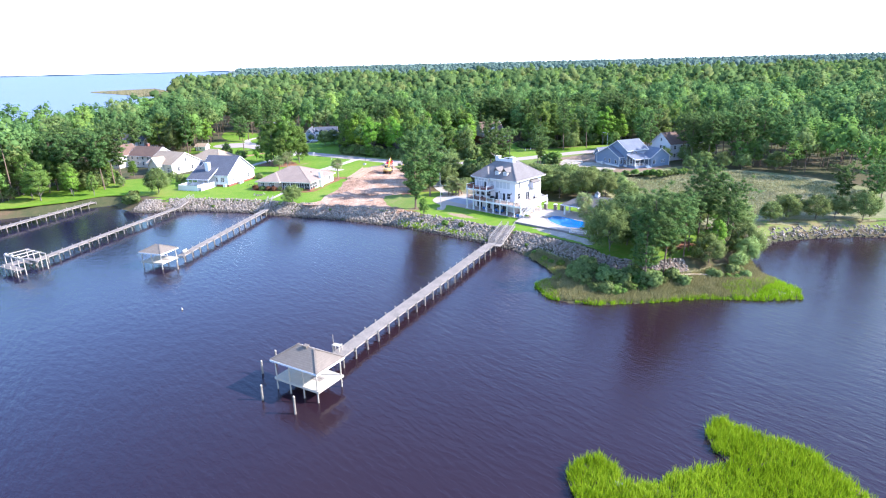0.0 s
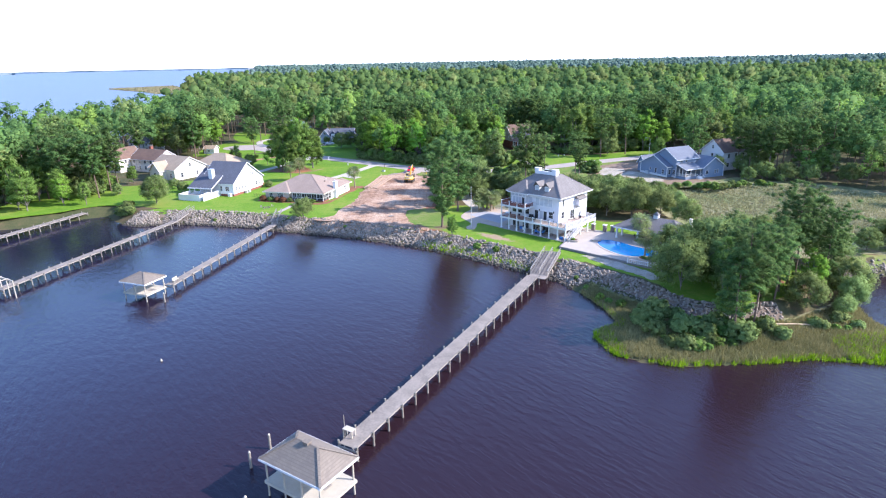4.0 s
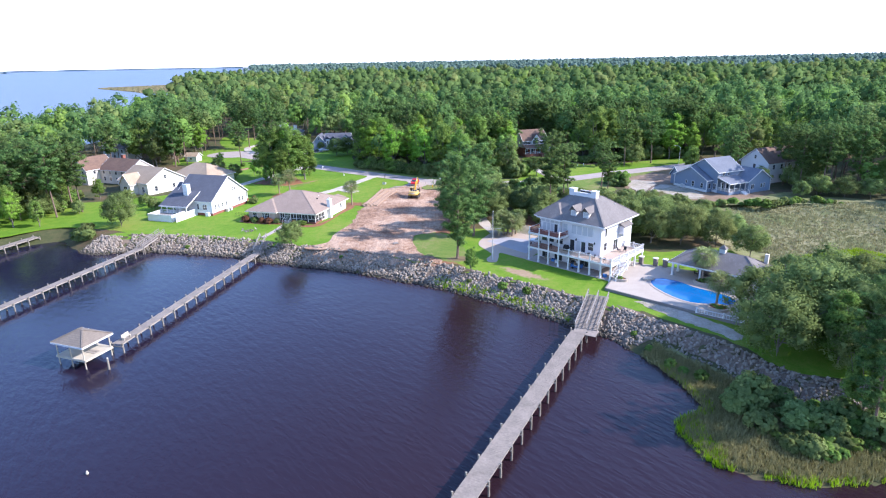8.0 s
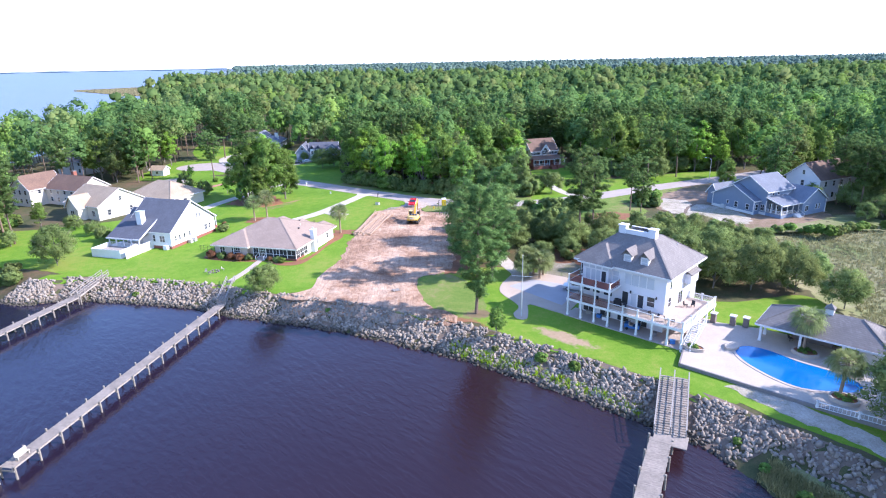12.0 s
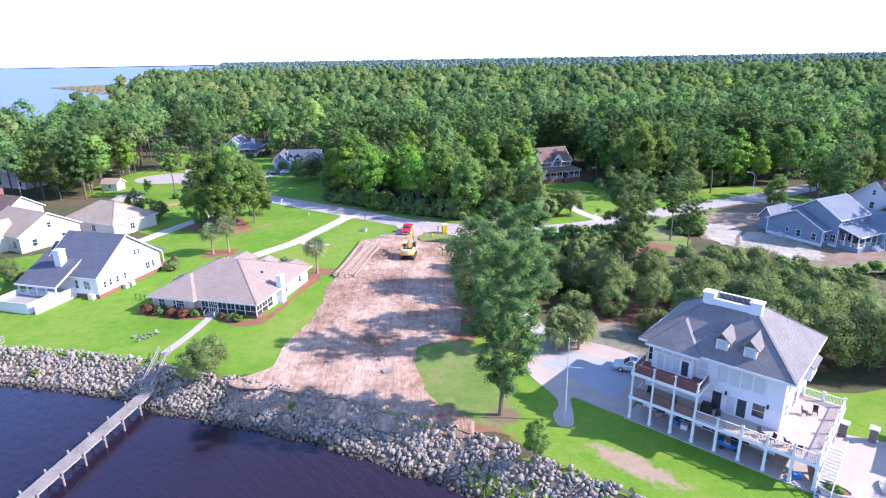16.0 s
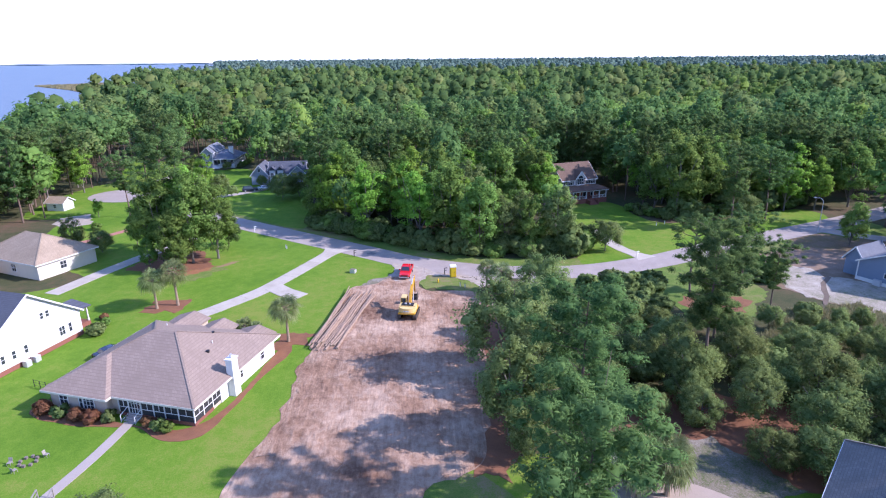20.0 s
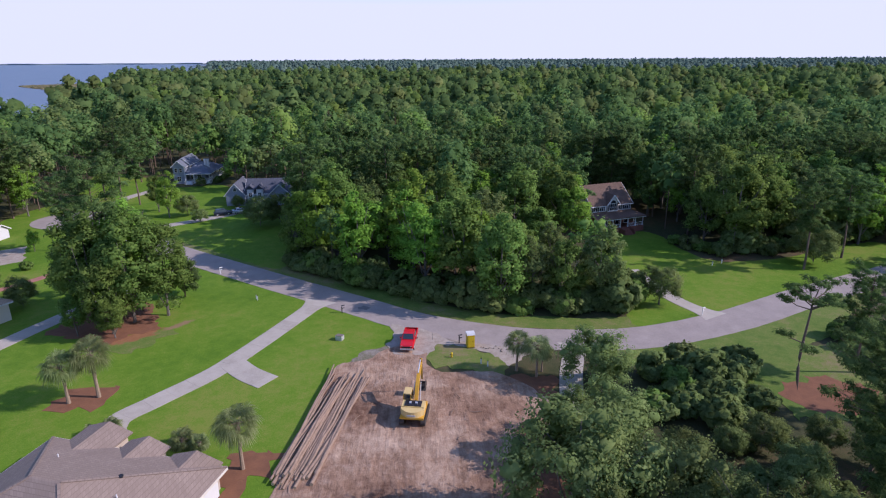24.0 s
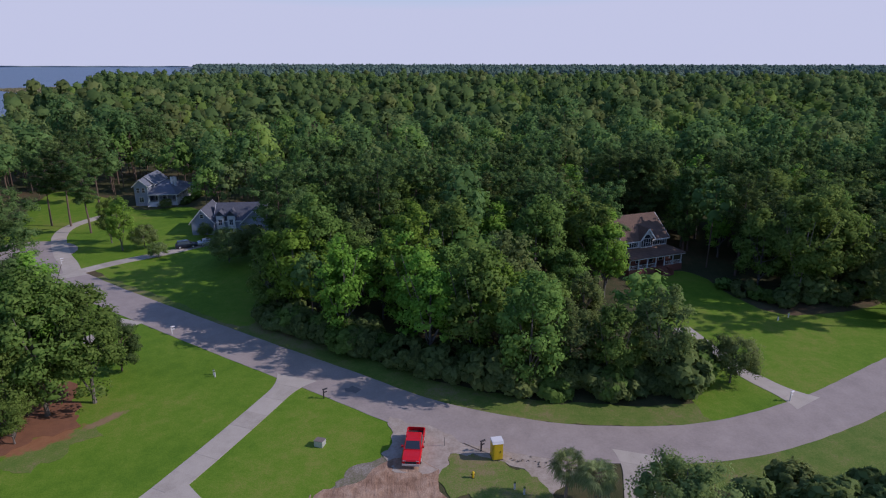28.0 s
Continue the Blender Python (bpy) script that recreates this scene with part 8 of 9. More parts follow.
def far_white_extra(h):
    part("wall", Geo().box(4.55, 9.8, 2.4, 14.5, 0, 3.6), "siding_grey", h)
    part("porch_floor", Geo().box(3.75, 11.8, -.1, 2.35, 0, 1.0).box(9.85, 11.8, 2.36, 16, 0, 1.0), "white", h)
    front, side = (4.0, 6.5, 9.0, 11.6), (2.6, 5.2, 7.8, 10.4, 13, 15.8)
    for i, x in enumerate(front):
        post(h, x, .05, 1.0, 3.3, .24)
        if i != 0 and i < 3:
            railing(h, (x, .05), (front[i + 1], .05), 1.0, .85, .22)
    for i, y in enumerate(side):
        post(h, 11.6, y, 1.0, 3.3, .24)
        railing(h, (11.6, side[i - 1] if i else .05), (11.6, y), 1.0, .85, .26)
    for i in range(5):
        part("step", Geo().box(4.1, 6.3, -.15 - .3 * (i + 1), -.15 - .3 * i, 0, .84 - .17 * i), "white", h)
    for x in (4.0, 6.4):
        part("step_rail", Geo().beam((x, -.1, 1.85), (x, -1.7, 1.0), .08, .1).beam((x, -1.7, 1.0), (x, -1.7, 0), .1, .1), "white", h)
    g = Geo()
    g.slab([(3.72, -.45, 3.35), (12.1, -.45, 3.35), (8.4, 5.0, 5.5), (4.55, 5.0, 5.5)], .15)
    g.slab([(12.1, -.45, 3.35), (12.1, 16.6, 3.35), (8.4, 11.8, 5.5), (8.4, 5.0, 5.5)], .15)
    g.slab([(4.55, 5.0, 5.5), (8.4, 5.0, 5.5), (8.4, 11.8, 5.5), (4.55, 11.8, 5.5)], .15)
    g.slab([(8.4, 11.8, 5.5), (12.1, 16.6, 3.35), (4.55, 16.6, 3.35), (4.55, 11.8, 5.5)], .15)
    part("porch_roof", g, "roof_blue", h)
    part("fascia", Geo().box(3.72, 12.12, -.52, -.46, 3.12, 3.36).box(12.12, 12.18, -.5, 16.6, 3.12, 3.36), "white", h)
    for x in (8.9, 9.8):
        c = part("chimney", Geo().box(x - .36, x + .36, 5.6, 6.4, 4.2, 7.4), "white", h)
        part("chimney_cap", Geo().box(x - .42, x + .42, 5.54, 6.46, 7.402, 7.52), "stone_cap", c)
    for x, y, z in ((3.72, -.02, 6.0), (4.52, 3.62, 6.1)):
        part("corner_board", Geo().box(x - .1, x + .1, y - .1, y + .1, 0, z), "white", h)


simple_house(-89, 334.3, 1, "grey-blue and white house with a wrap porch under tall pines", [("gable", 0, 3.7, 0, 3.6, 6.0, 7.7, "y"), ("gable", -.4, 4.5, 3.65, 13.5, 6.1, 8.1, "y")], "siding_grey", "roof_blue",
             [("S", 1.1, 0, 3.9, .8, 1.3, 1, 2), ("S", 2.6, 0, 3.9, .8, 1.3, 1, 2), ("S", 1.8, 0, 1.0, 1.2, 1.5, 2, 2), ("S", 5.4, 2.4, 1.05, 1.0, 2.0, 1, 1), ("S", 7.6, 2.4, 1.3, 1.2, 1.6, 2, 2), ("E", 6, 9.8, 1.3, 1.0, 1.6, 1, 2), ("E", 9.4, 9.8, 1.3, 1.0, 1.6, 1, 2), ("E", 12.6, 9.8, 1.3, 1.0, 1.6, 1, 2)], far_white_extra)
for i in range(9):
    BUSH.place(int(i % 2), -75.6 + .15 * i, 335.2 + 1.7 * i, G, i * 1.3, 1.15 + .2 * math.sin(i * 2.1), group="hedge beside the porch")
# roofs glimpsed far off between the trees
for i, (x, y, t, wall, roof) in enumerate([(128, 330, 10, "siding_white", "roof_dark"), (215, 380, 25, "siding_cream", "roof_brown"), (-150, 280, -20, "siding_white", "roof_dark"), (60, 380, 5, "siding_white", "roof_brown")]):
    simple_house(x, y, t, "pale house half hidden in the woods", [("gable", 0, 13, 0, 9, 5.4, 9.0, "x")], wall, roof, [("S", a, 0, z, 1, 1.4, 1, 2) for a in (2, 6.5, 11) for z in (1, 3.6)])
shed = simple_house(-110.5, 271, -10, "small white garden shed beside trees", [("gable", 0, 5, 0, 4, 2.4, 3.6, "x")], "siding_white", "roof_cream", [("S", 2.5, 0, .9, .8, .8, 1, 2)], name="shed")
shed["category"] = "shed"

# ---- docks ----
def dock(label, a, b, width, z, group, rail_posts=True, skirt=True):
    a, b = Vector((*a, z)), Vector((*b, z))
    ln = (b - a).length
    ang = math.degrees(math.atan2(b.y - a.y, b.x - a.x))
    d = thing("dock", pose(a.x, a.y, 0, 0, 0, ang), label, "dock", group)
    r = np.random.RandomState(int(ln * 7))
    pl = Geo()
    x = 0.0
    while x < ln:
        o = r.uniform(-.03, .03)
        pl.box(x + .006, x + .138, -width / 2 + o, width / 2 + o, z - .045 + r.uniform(0, .012), z + r.uniform(0, .014))
        x += .145
    tagged(part("planks", pl, "plank", d), kind="stuff")
    for s in (-1, 1):
        part("stringer", Geo().box(0, ln, s * (width / 2 - .12) - .04, s * (width / 2 - .12) + .04, z - .3, z - .05), "wood_grey", d)
    n = int(ln / 3.05)
    for i in range(n + 1):
        x = ln * i / n
        part("cross_beam", Geo().box(x - .05, x + .05, -width / 2 - .16, width / 2 + .16, z - .5, z - .302), "wood_grey", d)
        for s in (-1, 1):
            top = z + (.3 if rail_posts and s > 0 else (.12 if s < 0 else .12))
            part("timber_post", Geo().tube([(x + .14, s * (width / 2 + .12), -2.2), (x + .14, s * (width / 2 + .12), top)], [.13, .12], 9), "pile", d)
    return d


def shore_stair(label, foot, head, z0, z1, width, ramp=0.0):
    """A wide timber stair up the stones, with rails; ramp: width of a plain walkway beside it."""
    a, b = Vector((*foot, 0)), Vector((*head, 0))
    ln = (b - a).length
    ang = math.degrees(math.atan2(b.y - a.y, b.x - a.x))
    s = thing("dock_stair", pose(a.x, a.y, 0, 0, 0, ang), label, "stairs", "shore stairs")
    n = int(ln / .42)
    for i in range(n):
        z = z0 + (z1 - z0) * (i + 1) / n
        part("tread", Geo().box(ln * i / n, ln * (i + .85) / n, -width / 2, width / 2, z - .05, z), "plank", s)
        if ramp:
            part("ramp_board", Geo().box(ln * i / n, ln * (i + .95) / n, -width / 2 - ramp, -width / 2 - .1, z - .05, z), "plank", s)
    for y in [-width / 2, width / 2] + ([-width / 2 - ramp] if ramp else []):
        part("stringer", Geo().beam((0, y, z0 - .12), (ln, y, z1 - .12), .07, .3), "wood_grey", s)
        rl = part("handrail", Geo().beam((0, y, z0 + .95), (ln, y, z1 + .95), .14, .05), "wood_grey", s)
        part("rail", Geo().beam((0, y, z0 + .5), (ln, y, z1 + .5), .05, .1), "wood_grey", s)
        m = max(2, int(ln / 1.7))
        for i in range(m + 1):
            x, z = ln * i / m, z0 + (z1 - z0) * i / m
            part("post", Geo().box(x - .05, x + .05, y - .05, y + .05, -.8 if i < m / 2 else z - 1.0, z + .98), "wood_grey", s)
    return s


def boat_shelter(label, x, y, turn, lx, ly, z, eave, apex, sides=3, vent=False):
    h = thing("dock_shelter", pose(x, y, 0, 0, 0, turn), label, "shelter", "roofed dock heads")
    r = np.random.RandomState(int(lx * 10))
    pl = Geo()
    n = int(lx / .145)
    for i in range(n):
        pl.box(-lx / 2 + lx * i / n + .004, -lx / 2 + lx * (i + 1) / n - .004, -ly / 2, ly / 2, z - .05 + r.uniform(0, .01), z + r.uniform(0, .01))
    tagged(part("planks", pl, "white_old", h, "pale painted boards"), kind="stuff")
    part("rim", Geo().box(-lx / 2, lx / 2, -ly / 2 - .05, -ly / 2 - .003, z - .3, z).box(-lx / 2, lx / 2, ly / 2 + .003, ly / 2 + .05, z - .3, z).box(-lx / 2 - .05, -lx / 2 - .003, -ly / 2, ly / 2, z - .3, z).box(lx / 2 + .003, lx / 2 + .05, -ly / 2, ly / 2, z - .3, z), "white_old", h)
    for i in range(sides + 1):
        for s in (-1, 1):
            px = -lx / 2 + .3 + (lx - .6) * i / sides
            part("post", Geo().tube([(px, s * (ly / 2 - .15), -2.2), (px, s * (ly / 2 - .15), eave - .05)], [.11, .09], 8), "white_old", h)
    hip_roof(h, -lx / 2, lx / 2, -ly / 2, ly / 2, eave, apex, "roof_dock", .25, .14)
    if vent:
        part("ridge_vent", Geo().box(-.34, .34, -.28, .28, apex - .3, apex + .14).box(-.4, .4, -.34, .34, apex + .143, apex + .2), "roof_dock", h)
    part("ceiling_beam", Geo().box(-lx / 2 + .1, lx / 2 - .1, -.06, .06, eave - .25, eave - .1), "white_old", h)
    part("bench", Geo().box(.6, 2.4, -.4, .1, z + .02, z + .06).box(.6, 2.4, .2, .6, z + .02, z + .06), "wood_grey", h)
    return h


dock("long weathered grey timber dock on piles", (-9.2, 50.3), (18.9, 103.3), 2.3, 1.7, "docks")
shore_stair("weathered timber stair and ramp over the stones", (19.4, 104.4), (23.8, 114.4), 1.7, 3.15, 1.7, 1.7)
tagged(part("landing", Geo().box(-2.3, 1.3, -1.2, 1.2, 1.6, 1.68, turn=Matrix.Translation((19.5, 103.4, 0)) @ Matrix.Rotation(radians(62), 4, "Z") @ Matrix.Rotation(radians(90), 4, "Z")), "plank"), "plank landing at the foot of the stair", "landing")
boat_shelter("dock head with a weathered hip roof on white posts", -12.0, 44.6, -32.5, 8.0, 5.0, 1.8, 4.55, 6.3, sides=3, vent=True)
dock("weathered timber dock with pale stringers", (-52.3, 102.2), (-43.7, 146.6), 1.7, 1.5, "docks")
shore_stair("timber stair from dock to garden path", (-43.8, 146.4), (-44.6, 155.0), 1.5, 2.75, 1.4)
boat_shelter("square dock shelter with a tan hip roof", -56.0, 100.2, -20, 5.8, 4.8, 1.5, 3.7, 5.0, sides=2)
dock("pale timber dock in the cove", (-85.2, 101.5), (-72.6, 151.8), 1.7, 1.5, "docks")
shore_stair("timber stair up the stones", (-72.6, 151.6), (-71.2, 160.4), 1.5, 2.75, 1.4)
dock("pale timber dock at a lawn's end", (-119, 116), (-104.4, 163.2), 1.9, 1.5, "docks")


def boat_lift(x, y, turn):
    h = thing("boat_lift", pose(x, y, 0, 0, 0, turn), "pale timber dock head with boat-lift frames", "boat lift")
    tagged(part("planks", Geo().box(-4, 4, -3.4, -1.6, 1.42, 1.5).box(-4, -1.2, -1.58, 3.2, 1.42, 1.5), "plank", h), kind="stuff")
    for px in (-3.8, -1.2, 1.4, 3.8):
        for py in (-3.3, -1.6, 3.0):
            part("timber_post", Geo().tube([(px, py, -2.2), (px, py, 3.4 if py > -3 else 2.2)], [.12, .11], 8), "white_old", h)
    for py in (-1.6, 3.0):
        part("beam", Geo().box(-4.0, 4.0, py - .1, py + .1, 3.42, 3.66), "white_old", h)
    for px in (-3.0, -.4, 2.2):
        part("cross_beam", Geo().box(px - .07, px + .07, -1.7, 3.1, 3.67, 3.82), "white_old", h)
        part("motor_box", Geo().box(px - .2, px + .2, -1.85, -1.45, 3.83, 4.1), "pole", h)
    part("cradle", Geo().box(-3.4, 3.4, .0, .18, 1.9, 2.05).box(-3.4, 3.4, 1.4, 1.58, 1.9, 2.05), "wood_grey", h)
    return h


boat_lift(-86.0, 99.6, -30)


def mooring_pile(x, y, top):
    p = thing("mooring_pile", pose(x, y, 0), "lone timber mooring pile with a pale top standing in water", "pile", "mooring piles")
    part("shaft", Geo().tube([(0, 0, -2.2), (.03, 0, top)], [.16, .14], 10), "pile", p)
    part("cap", Geo().tube([(.03, 0, top + .002), (.03, 0, top + .16)], [.16, .05], 10), "white_old", p)


for x, y, t in [(-19.7, 49.0, 2.0), (-18.5, 52.3, 1.9), (-17.8, 41.8, 2.2), (-12.7, 38.2, 2.5), (-50.9, 97.0, 1.8)]:
    mooring_pile(x, y, t)
tb = thing("cleaning_table", pose(-9.2, 52.2, 1.7, 0, 0, -30), "white fish-cleaning table at the dock's edge", "table")
part("tabletop", Geo().box(-.7, .7, -.4, .4, .85, .92), "white_old", tb)
for sx in (-.6, .6):
    for sy in (-.32, .32):
        part("leg", Geo().box(sx - .05, sx + .05, sy - .05, sy + .05, -2.2 if sx < 0 else -2.2, .85), "white_old", tb)
part("pole", Geo().tube([(-.9, .3, -2.5), (-1.0, .35, 2.2)], [.06, .05], 6), "pile", tb)
bt = thing("dock_bench", pose(-51.6, 104.0, 1.5, 0, 0, 79), "white bench on the dock", "bench")
part("seat", Geo().box(-.8, .8, -.2, .2, .42, .47), "white_old", bt)
for sx in (-.7, .7):
    part("leg", Geo().box(sx - .04, sx + .04, -.18, .18, 0, .418), "white_old", bt)
part("backrest", Geo().box(-.8, .8, .205, .25, .5, .95), "white_old", bt)
by = thing("buoy", pose(-41.0, 73.9, 0), "small white float on the water", "buoy")
part("float", Geo().tube([(0, 0, -.2), (0, 0, .1), (0, 0, .38)], [.14, .17, .05], 10), "white_old", by)

# ---- stone revetment ----
def stone_mesh(seed):
    r = np.random.RandomState(seed)
    bm = bmesh.new()
    bmesh.ops.create_icosphere(bm, subdivisions=1, radius=1.0)
    cut = [(Vector(r.normal(size=3)).normalized(), r.uniform(.34, .66)) for _ in range(9)]
    for v in bm.verts:
        for nrm, d in cut:
            k = v.co.dot(nrm)
            if k > d:
                v.co -= nrm * (k - d)
        v.co *= r.uniform(.93, 1.07)
    me = bpy.data.meshes.new("stone")
    bm.to_mesh(me)
    bm.free()
    me.materials.append(M["rock"])
    return me


STONES = [stone_mesh(200 + i) for i in range(9)]


def along(line, wide, step, seed):
    """Spots spread along a line and up to wide inland of it."""
    r = np.random.RandomState(seed)
    out = []
    for a, b in zip(line, line[1:]):
        a, b = Vector(a), Vector(b)
        ln = (b - a).length
        nrm = Vector((-(b - a).y, (b - a).x)) / max(ln, 1e-6)
        for _ in range(int(ln * wide / (step * step) + r.uniform(0, 1))):
            p = a.lerp(b, r.uniform(0, 1)) + nrm * (r.uniform(-.5, wide))
            out.append((p.x, p.y))
    return np.array(out), r


bank = [p for p in LAND[:400] if -90 < p[0] < 26.5 and p[1] > 99]
spots, r = along(bank, 5.9, .355, 77)
point_bank = POINT_CREST
spots2, r2 = along(point_bank, 3.7, .37, 78)
inlet_bank = [p for p in LAND[:400] if 78 < p[0] < 122 and p[1] > 90]
spots3, r3 = along(inlet_bank, 4.0, .5, 79)
rf = np.random.RandomState(80)
fx, fy = rf.uniform(-10, 20, 5200), rf.uniform(100, 146, 5200)
fill = (edge_distance(bank, fx, fy) < 4.9) & (land_height(fx, fy) > -.2)
spots2 = np.concatenate([spots2, np.stack([fx[fill], fy[fill]], 1)])
offset = []
for i, p in enumerate(bank):
    a, b = Vector(bank[max(i - 1, 0)]), Vector(bank[min(i + 1, len(bank) - 1)])
    d = (b - a).normalized()
    offset.append((p[0] - d.y * 6.0, p[1] + d.x * 6.0))
draped("bank", [bank[0]] + bank[::4] + [bank[-1]] + [offset[-1]] + offset[::-4] + [offset[0]], "bank_soil", "brown soil bank under the stones", "bank", 1.5, 0.03, 0.0)
draped("bank", [(-34, 146), (-22, 144), (-12, 139.8), (-4, 138), (-2.5, 133.2), (-11, 135.4), (-20, 139.2), (-32, 143)], "dirt", "reddish bare soil spilling onto the stones", "bank", 1.2, 0.14, 0.9)
for lo, hi in ((-88, -33), (-4, 24)):
    run = [i for i, p in enumerate(bank) if lo < p[0] < hi]
    lawnward = []
    for k in (5.0, 9.2):
        row = []
        for i in run[::3]:
            a, b = Vector(bank[max(i - 2, 0)]), Vector(bank[min(i + 2, len(bank) - 1)])
            d = (b - a).normalized()
            row.append((bank[i][0] - d.y * k, bank[i][1] + d.x * k))
        lawnward.append(row)
    draped("verge", lawnward[0] + lawnward[1][::-1], "lawn", "rough grass edge above the stones", "verge", 1.5, 0.05, 0.5)
draped("bank", POINT_CREST + [(57, 86.2), (50, 85.8), (46, 86.6), (43, 88.4), (41.2, 91), (39.4, 95.6), (35.6, 100.6), (31.2, 105.4), (27, 111)], "bank_soil", "brown soil bank under the stones on the point", "bank", 1.5, 0.07, 0.3)
rev = thing("rock_revetment", Matrix(), "bank of pale grey angular riprap boulders along the shore", "rock bank", kind="structure")
near_stones = [i for i, (x, y) in enumerate(spots) if -20 < x < 8]
near_stones = set(near_stones[:: max(1, len(near_stones) // 290)][:290])
pv = [np.array([v.co[:] for v in me.vertices]) for me in STONES]
pf = [np.array([p.vertices[:] for p in me.polygons]) for me in STONES]
V, F, o = [], [], 0
allspots = np.concatenate([spots, spots2, spots3])
hz = land_height(allspots[:, 0], allspots[:, 1])
for i, ((x, y), z) in enumerate(zip(allspots, hz)):
    s = r.uniform(.24, .46) * (1.35 if r.uniform() < .15 else 1)
    if i >= len(spots):
        s *= .85
    k = r.randint(len(STONES))
    m = Matrix.LocRotScale((x, y, max(z, -.25) + s * .22), Euler(r.uniform(0, 6.28, 3)), (s * r.uniform(.8, 1.5), s * r.uniform(.8, 1.35), s * r.uniform(.55, .95)))
    if i in near_stones:
        ob = new("stone", STONES[k])
        ob.parent = rev
        ob.matrix_basis = m
    else:
        a = np.array(m)
        V.append(pv[k] @ a[:3, :3].T + a[:3, 3])
        F.append(pf[k] + o)
        o += len(pv[k])
tagged(part("stones", array_mesh("stones", np.concatenate(V), np.concatenate(F), ["rock"]), None, rev), kind="stuff")

# ---- vehicles and machines ----
def lofted(sections):
    """A body through cross-sections: (x, [(y, z) ...]) each with as many points."""
    g = Geo()
    n = len(sections[0][1])
    vs = [(x, y, z) for x, ring in sections for y, z in ring]
    fs = [(i * n + k, i * n + (k + 1) % n, (i + 1) * n + (k + 1) % n, (i + 1) * n + k) for i in range(len(sections) - 1) for k in range(n)]
    fs += [tuple(range(n - 1, -1, -1)), tuple((len(sections) - 1) * n + k for k in range(n))]
    return g.add(vs, fs)


def body_ring(w, z0, z1, top=0.9):
    return [(-w * .93, z0), (w * .93, z0), (w, z0 + .18), (w, z1 - .12), (w * top, z1), (-w * top, z1), (-w, z1 - .12), (-w, z0 + .18)]


def cab_ring(w, z0, z1, k):
    return [(-w, z0), (w, z0), (w * k, z1), (-w * k, z1)]


def wheel(parent, x, y, r=.38, w=.26):
    t = part("wheel", Geo().tube([(x, y - w / 2, r), (x, y + w / 2, r)], [r, r], 18), "rubber", parent)
    s = 1 if y > 0 else -1
    part("rim", Geo().tube([(x, y + s * (w / 2 - .02), r), (x, y + s * (w / 2 + .02), r)], [r * .62, r * .58], 14), "pole", t)


def pickup(x, y, turn):
    c = thing("pickup_truck", pose(x, y, G + .08, 0, 0, turn), "bright red crew-cab pickup truck with a black bed", "truck")
    b = lofted([(2.88, body_ring(.86, .5, .92)), (2.8, body_ring(.95, .45, 1.06)), (2.3, body_ring(1.0, .42, 1.12)), (1.25, body_ring(1.0, .42, 1.16)), (1.2, body_ring(1.0, .42, 1.18)), (-1.1, body_ring(1.0, .42, 1.18)), (-1.12, body_ring(1.0, .42, .72)), (-2.75, body_ring(1.0, .42, .72)), (-2.85, body_ring(.96, .46, .7))])
    part("body", b, "red_paint", c)
    part("cab", lofted([(1.25, cab_ring(.94, 1.17, 1.2, .98)), (.55, cab_ring(.93, 1.17, 1.84, .84)), (.1, cab_ring(.93, 1.17, 1.9, .82)), (-.9, cab_ring(.93, 1.17, 1.88, .82)), (-1.18, cab_ring(.93, 1.17, 1.24, .95))]), "red_paint", c)
    part("windscreen", Geo().slab([(1.22, -.80, 1.24), (1.22, .80, 1.24), (.6, .70, 1.83), (.6, -.70, 1.83)], .03), "glass", c)
    part("rear_window", Geo().slab([(-1.2, -.7, 1.3), (-1.2, .7, 1.3), (-.96, .66, 1.8), (-.96, -.66, 1.8)], .03), "glass", c)
    for s in (-1, 1):
        for x0, x1 in ((.08, .66), (-.82, .0)):
            part("side_window", Geo().add([(x0, s * .945, 1.24), (x1, s * .945, 1.24), (x1 - .12, s * .83, 1.76), (x0, s * .81, 1.8)], [(0, 1, 2, 3)]), "glass", c)
        part("bed_side", Geo().box(-2.8, -1.15, *sorted((s * .86, s * 1.0)), .72, 1.2), "red_paint", c)
        part("mirror", Geo().box(.75, .95, *sorted((s * 1.0, s * 1.22)), 1.2, 1.4), "red_paint", c)
        part("headlight", Geo().box(2.72, 2.87, *sorted((s * .55, s * .84)), .82, .98), "blind", c)
        part("tail_light", Geo().box(-2.87, -2.81, *sorted((s * .84, s * .98)), .8, 1.15), "brick", c)
        for wx in (1.85, -1.75):
            wheel(c, wx, s * .88)
    part("tailgate", Geo().box(-2.86, -2.8, -.85, .85, .7, 1.2), "red_paint", c)
    part("bed_liner", Geo().box(-2.79, -1.16, -.855, .855, .722, .76), "rubber", c)
    part("grille", Geo().box(2.86, 2.9, -.6, .6, .66, .9), "dark_metal", c)
    part("bumper", Geo().box(2.8, 2.98, -.9, .9, .42, .62), "pole", c)
    part("rear_bumper", Geo().box(-3.0, -2.86, -.9, .9, .45, .62), "pole", c)
    return c


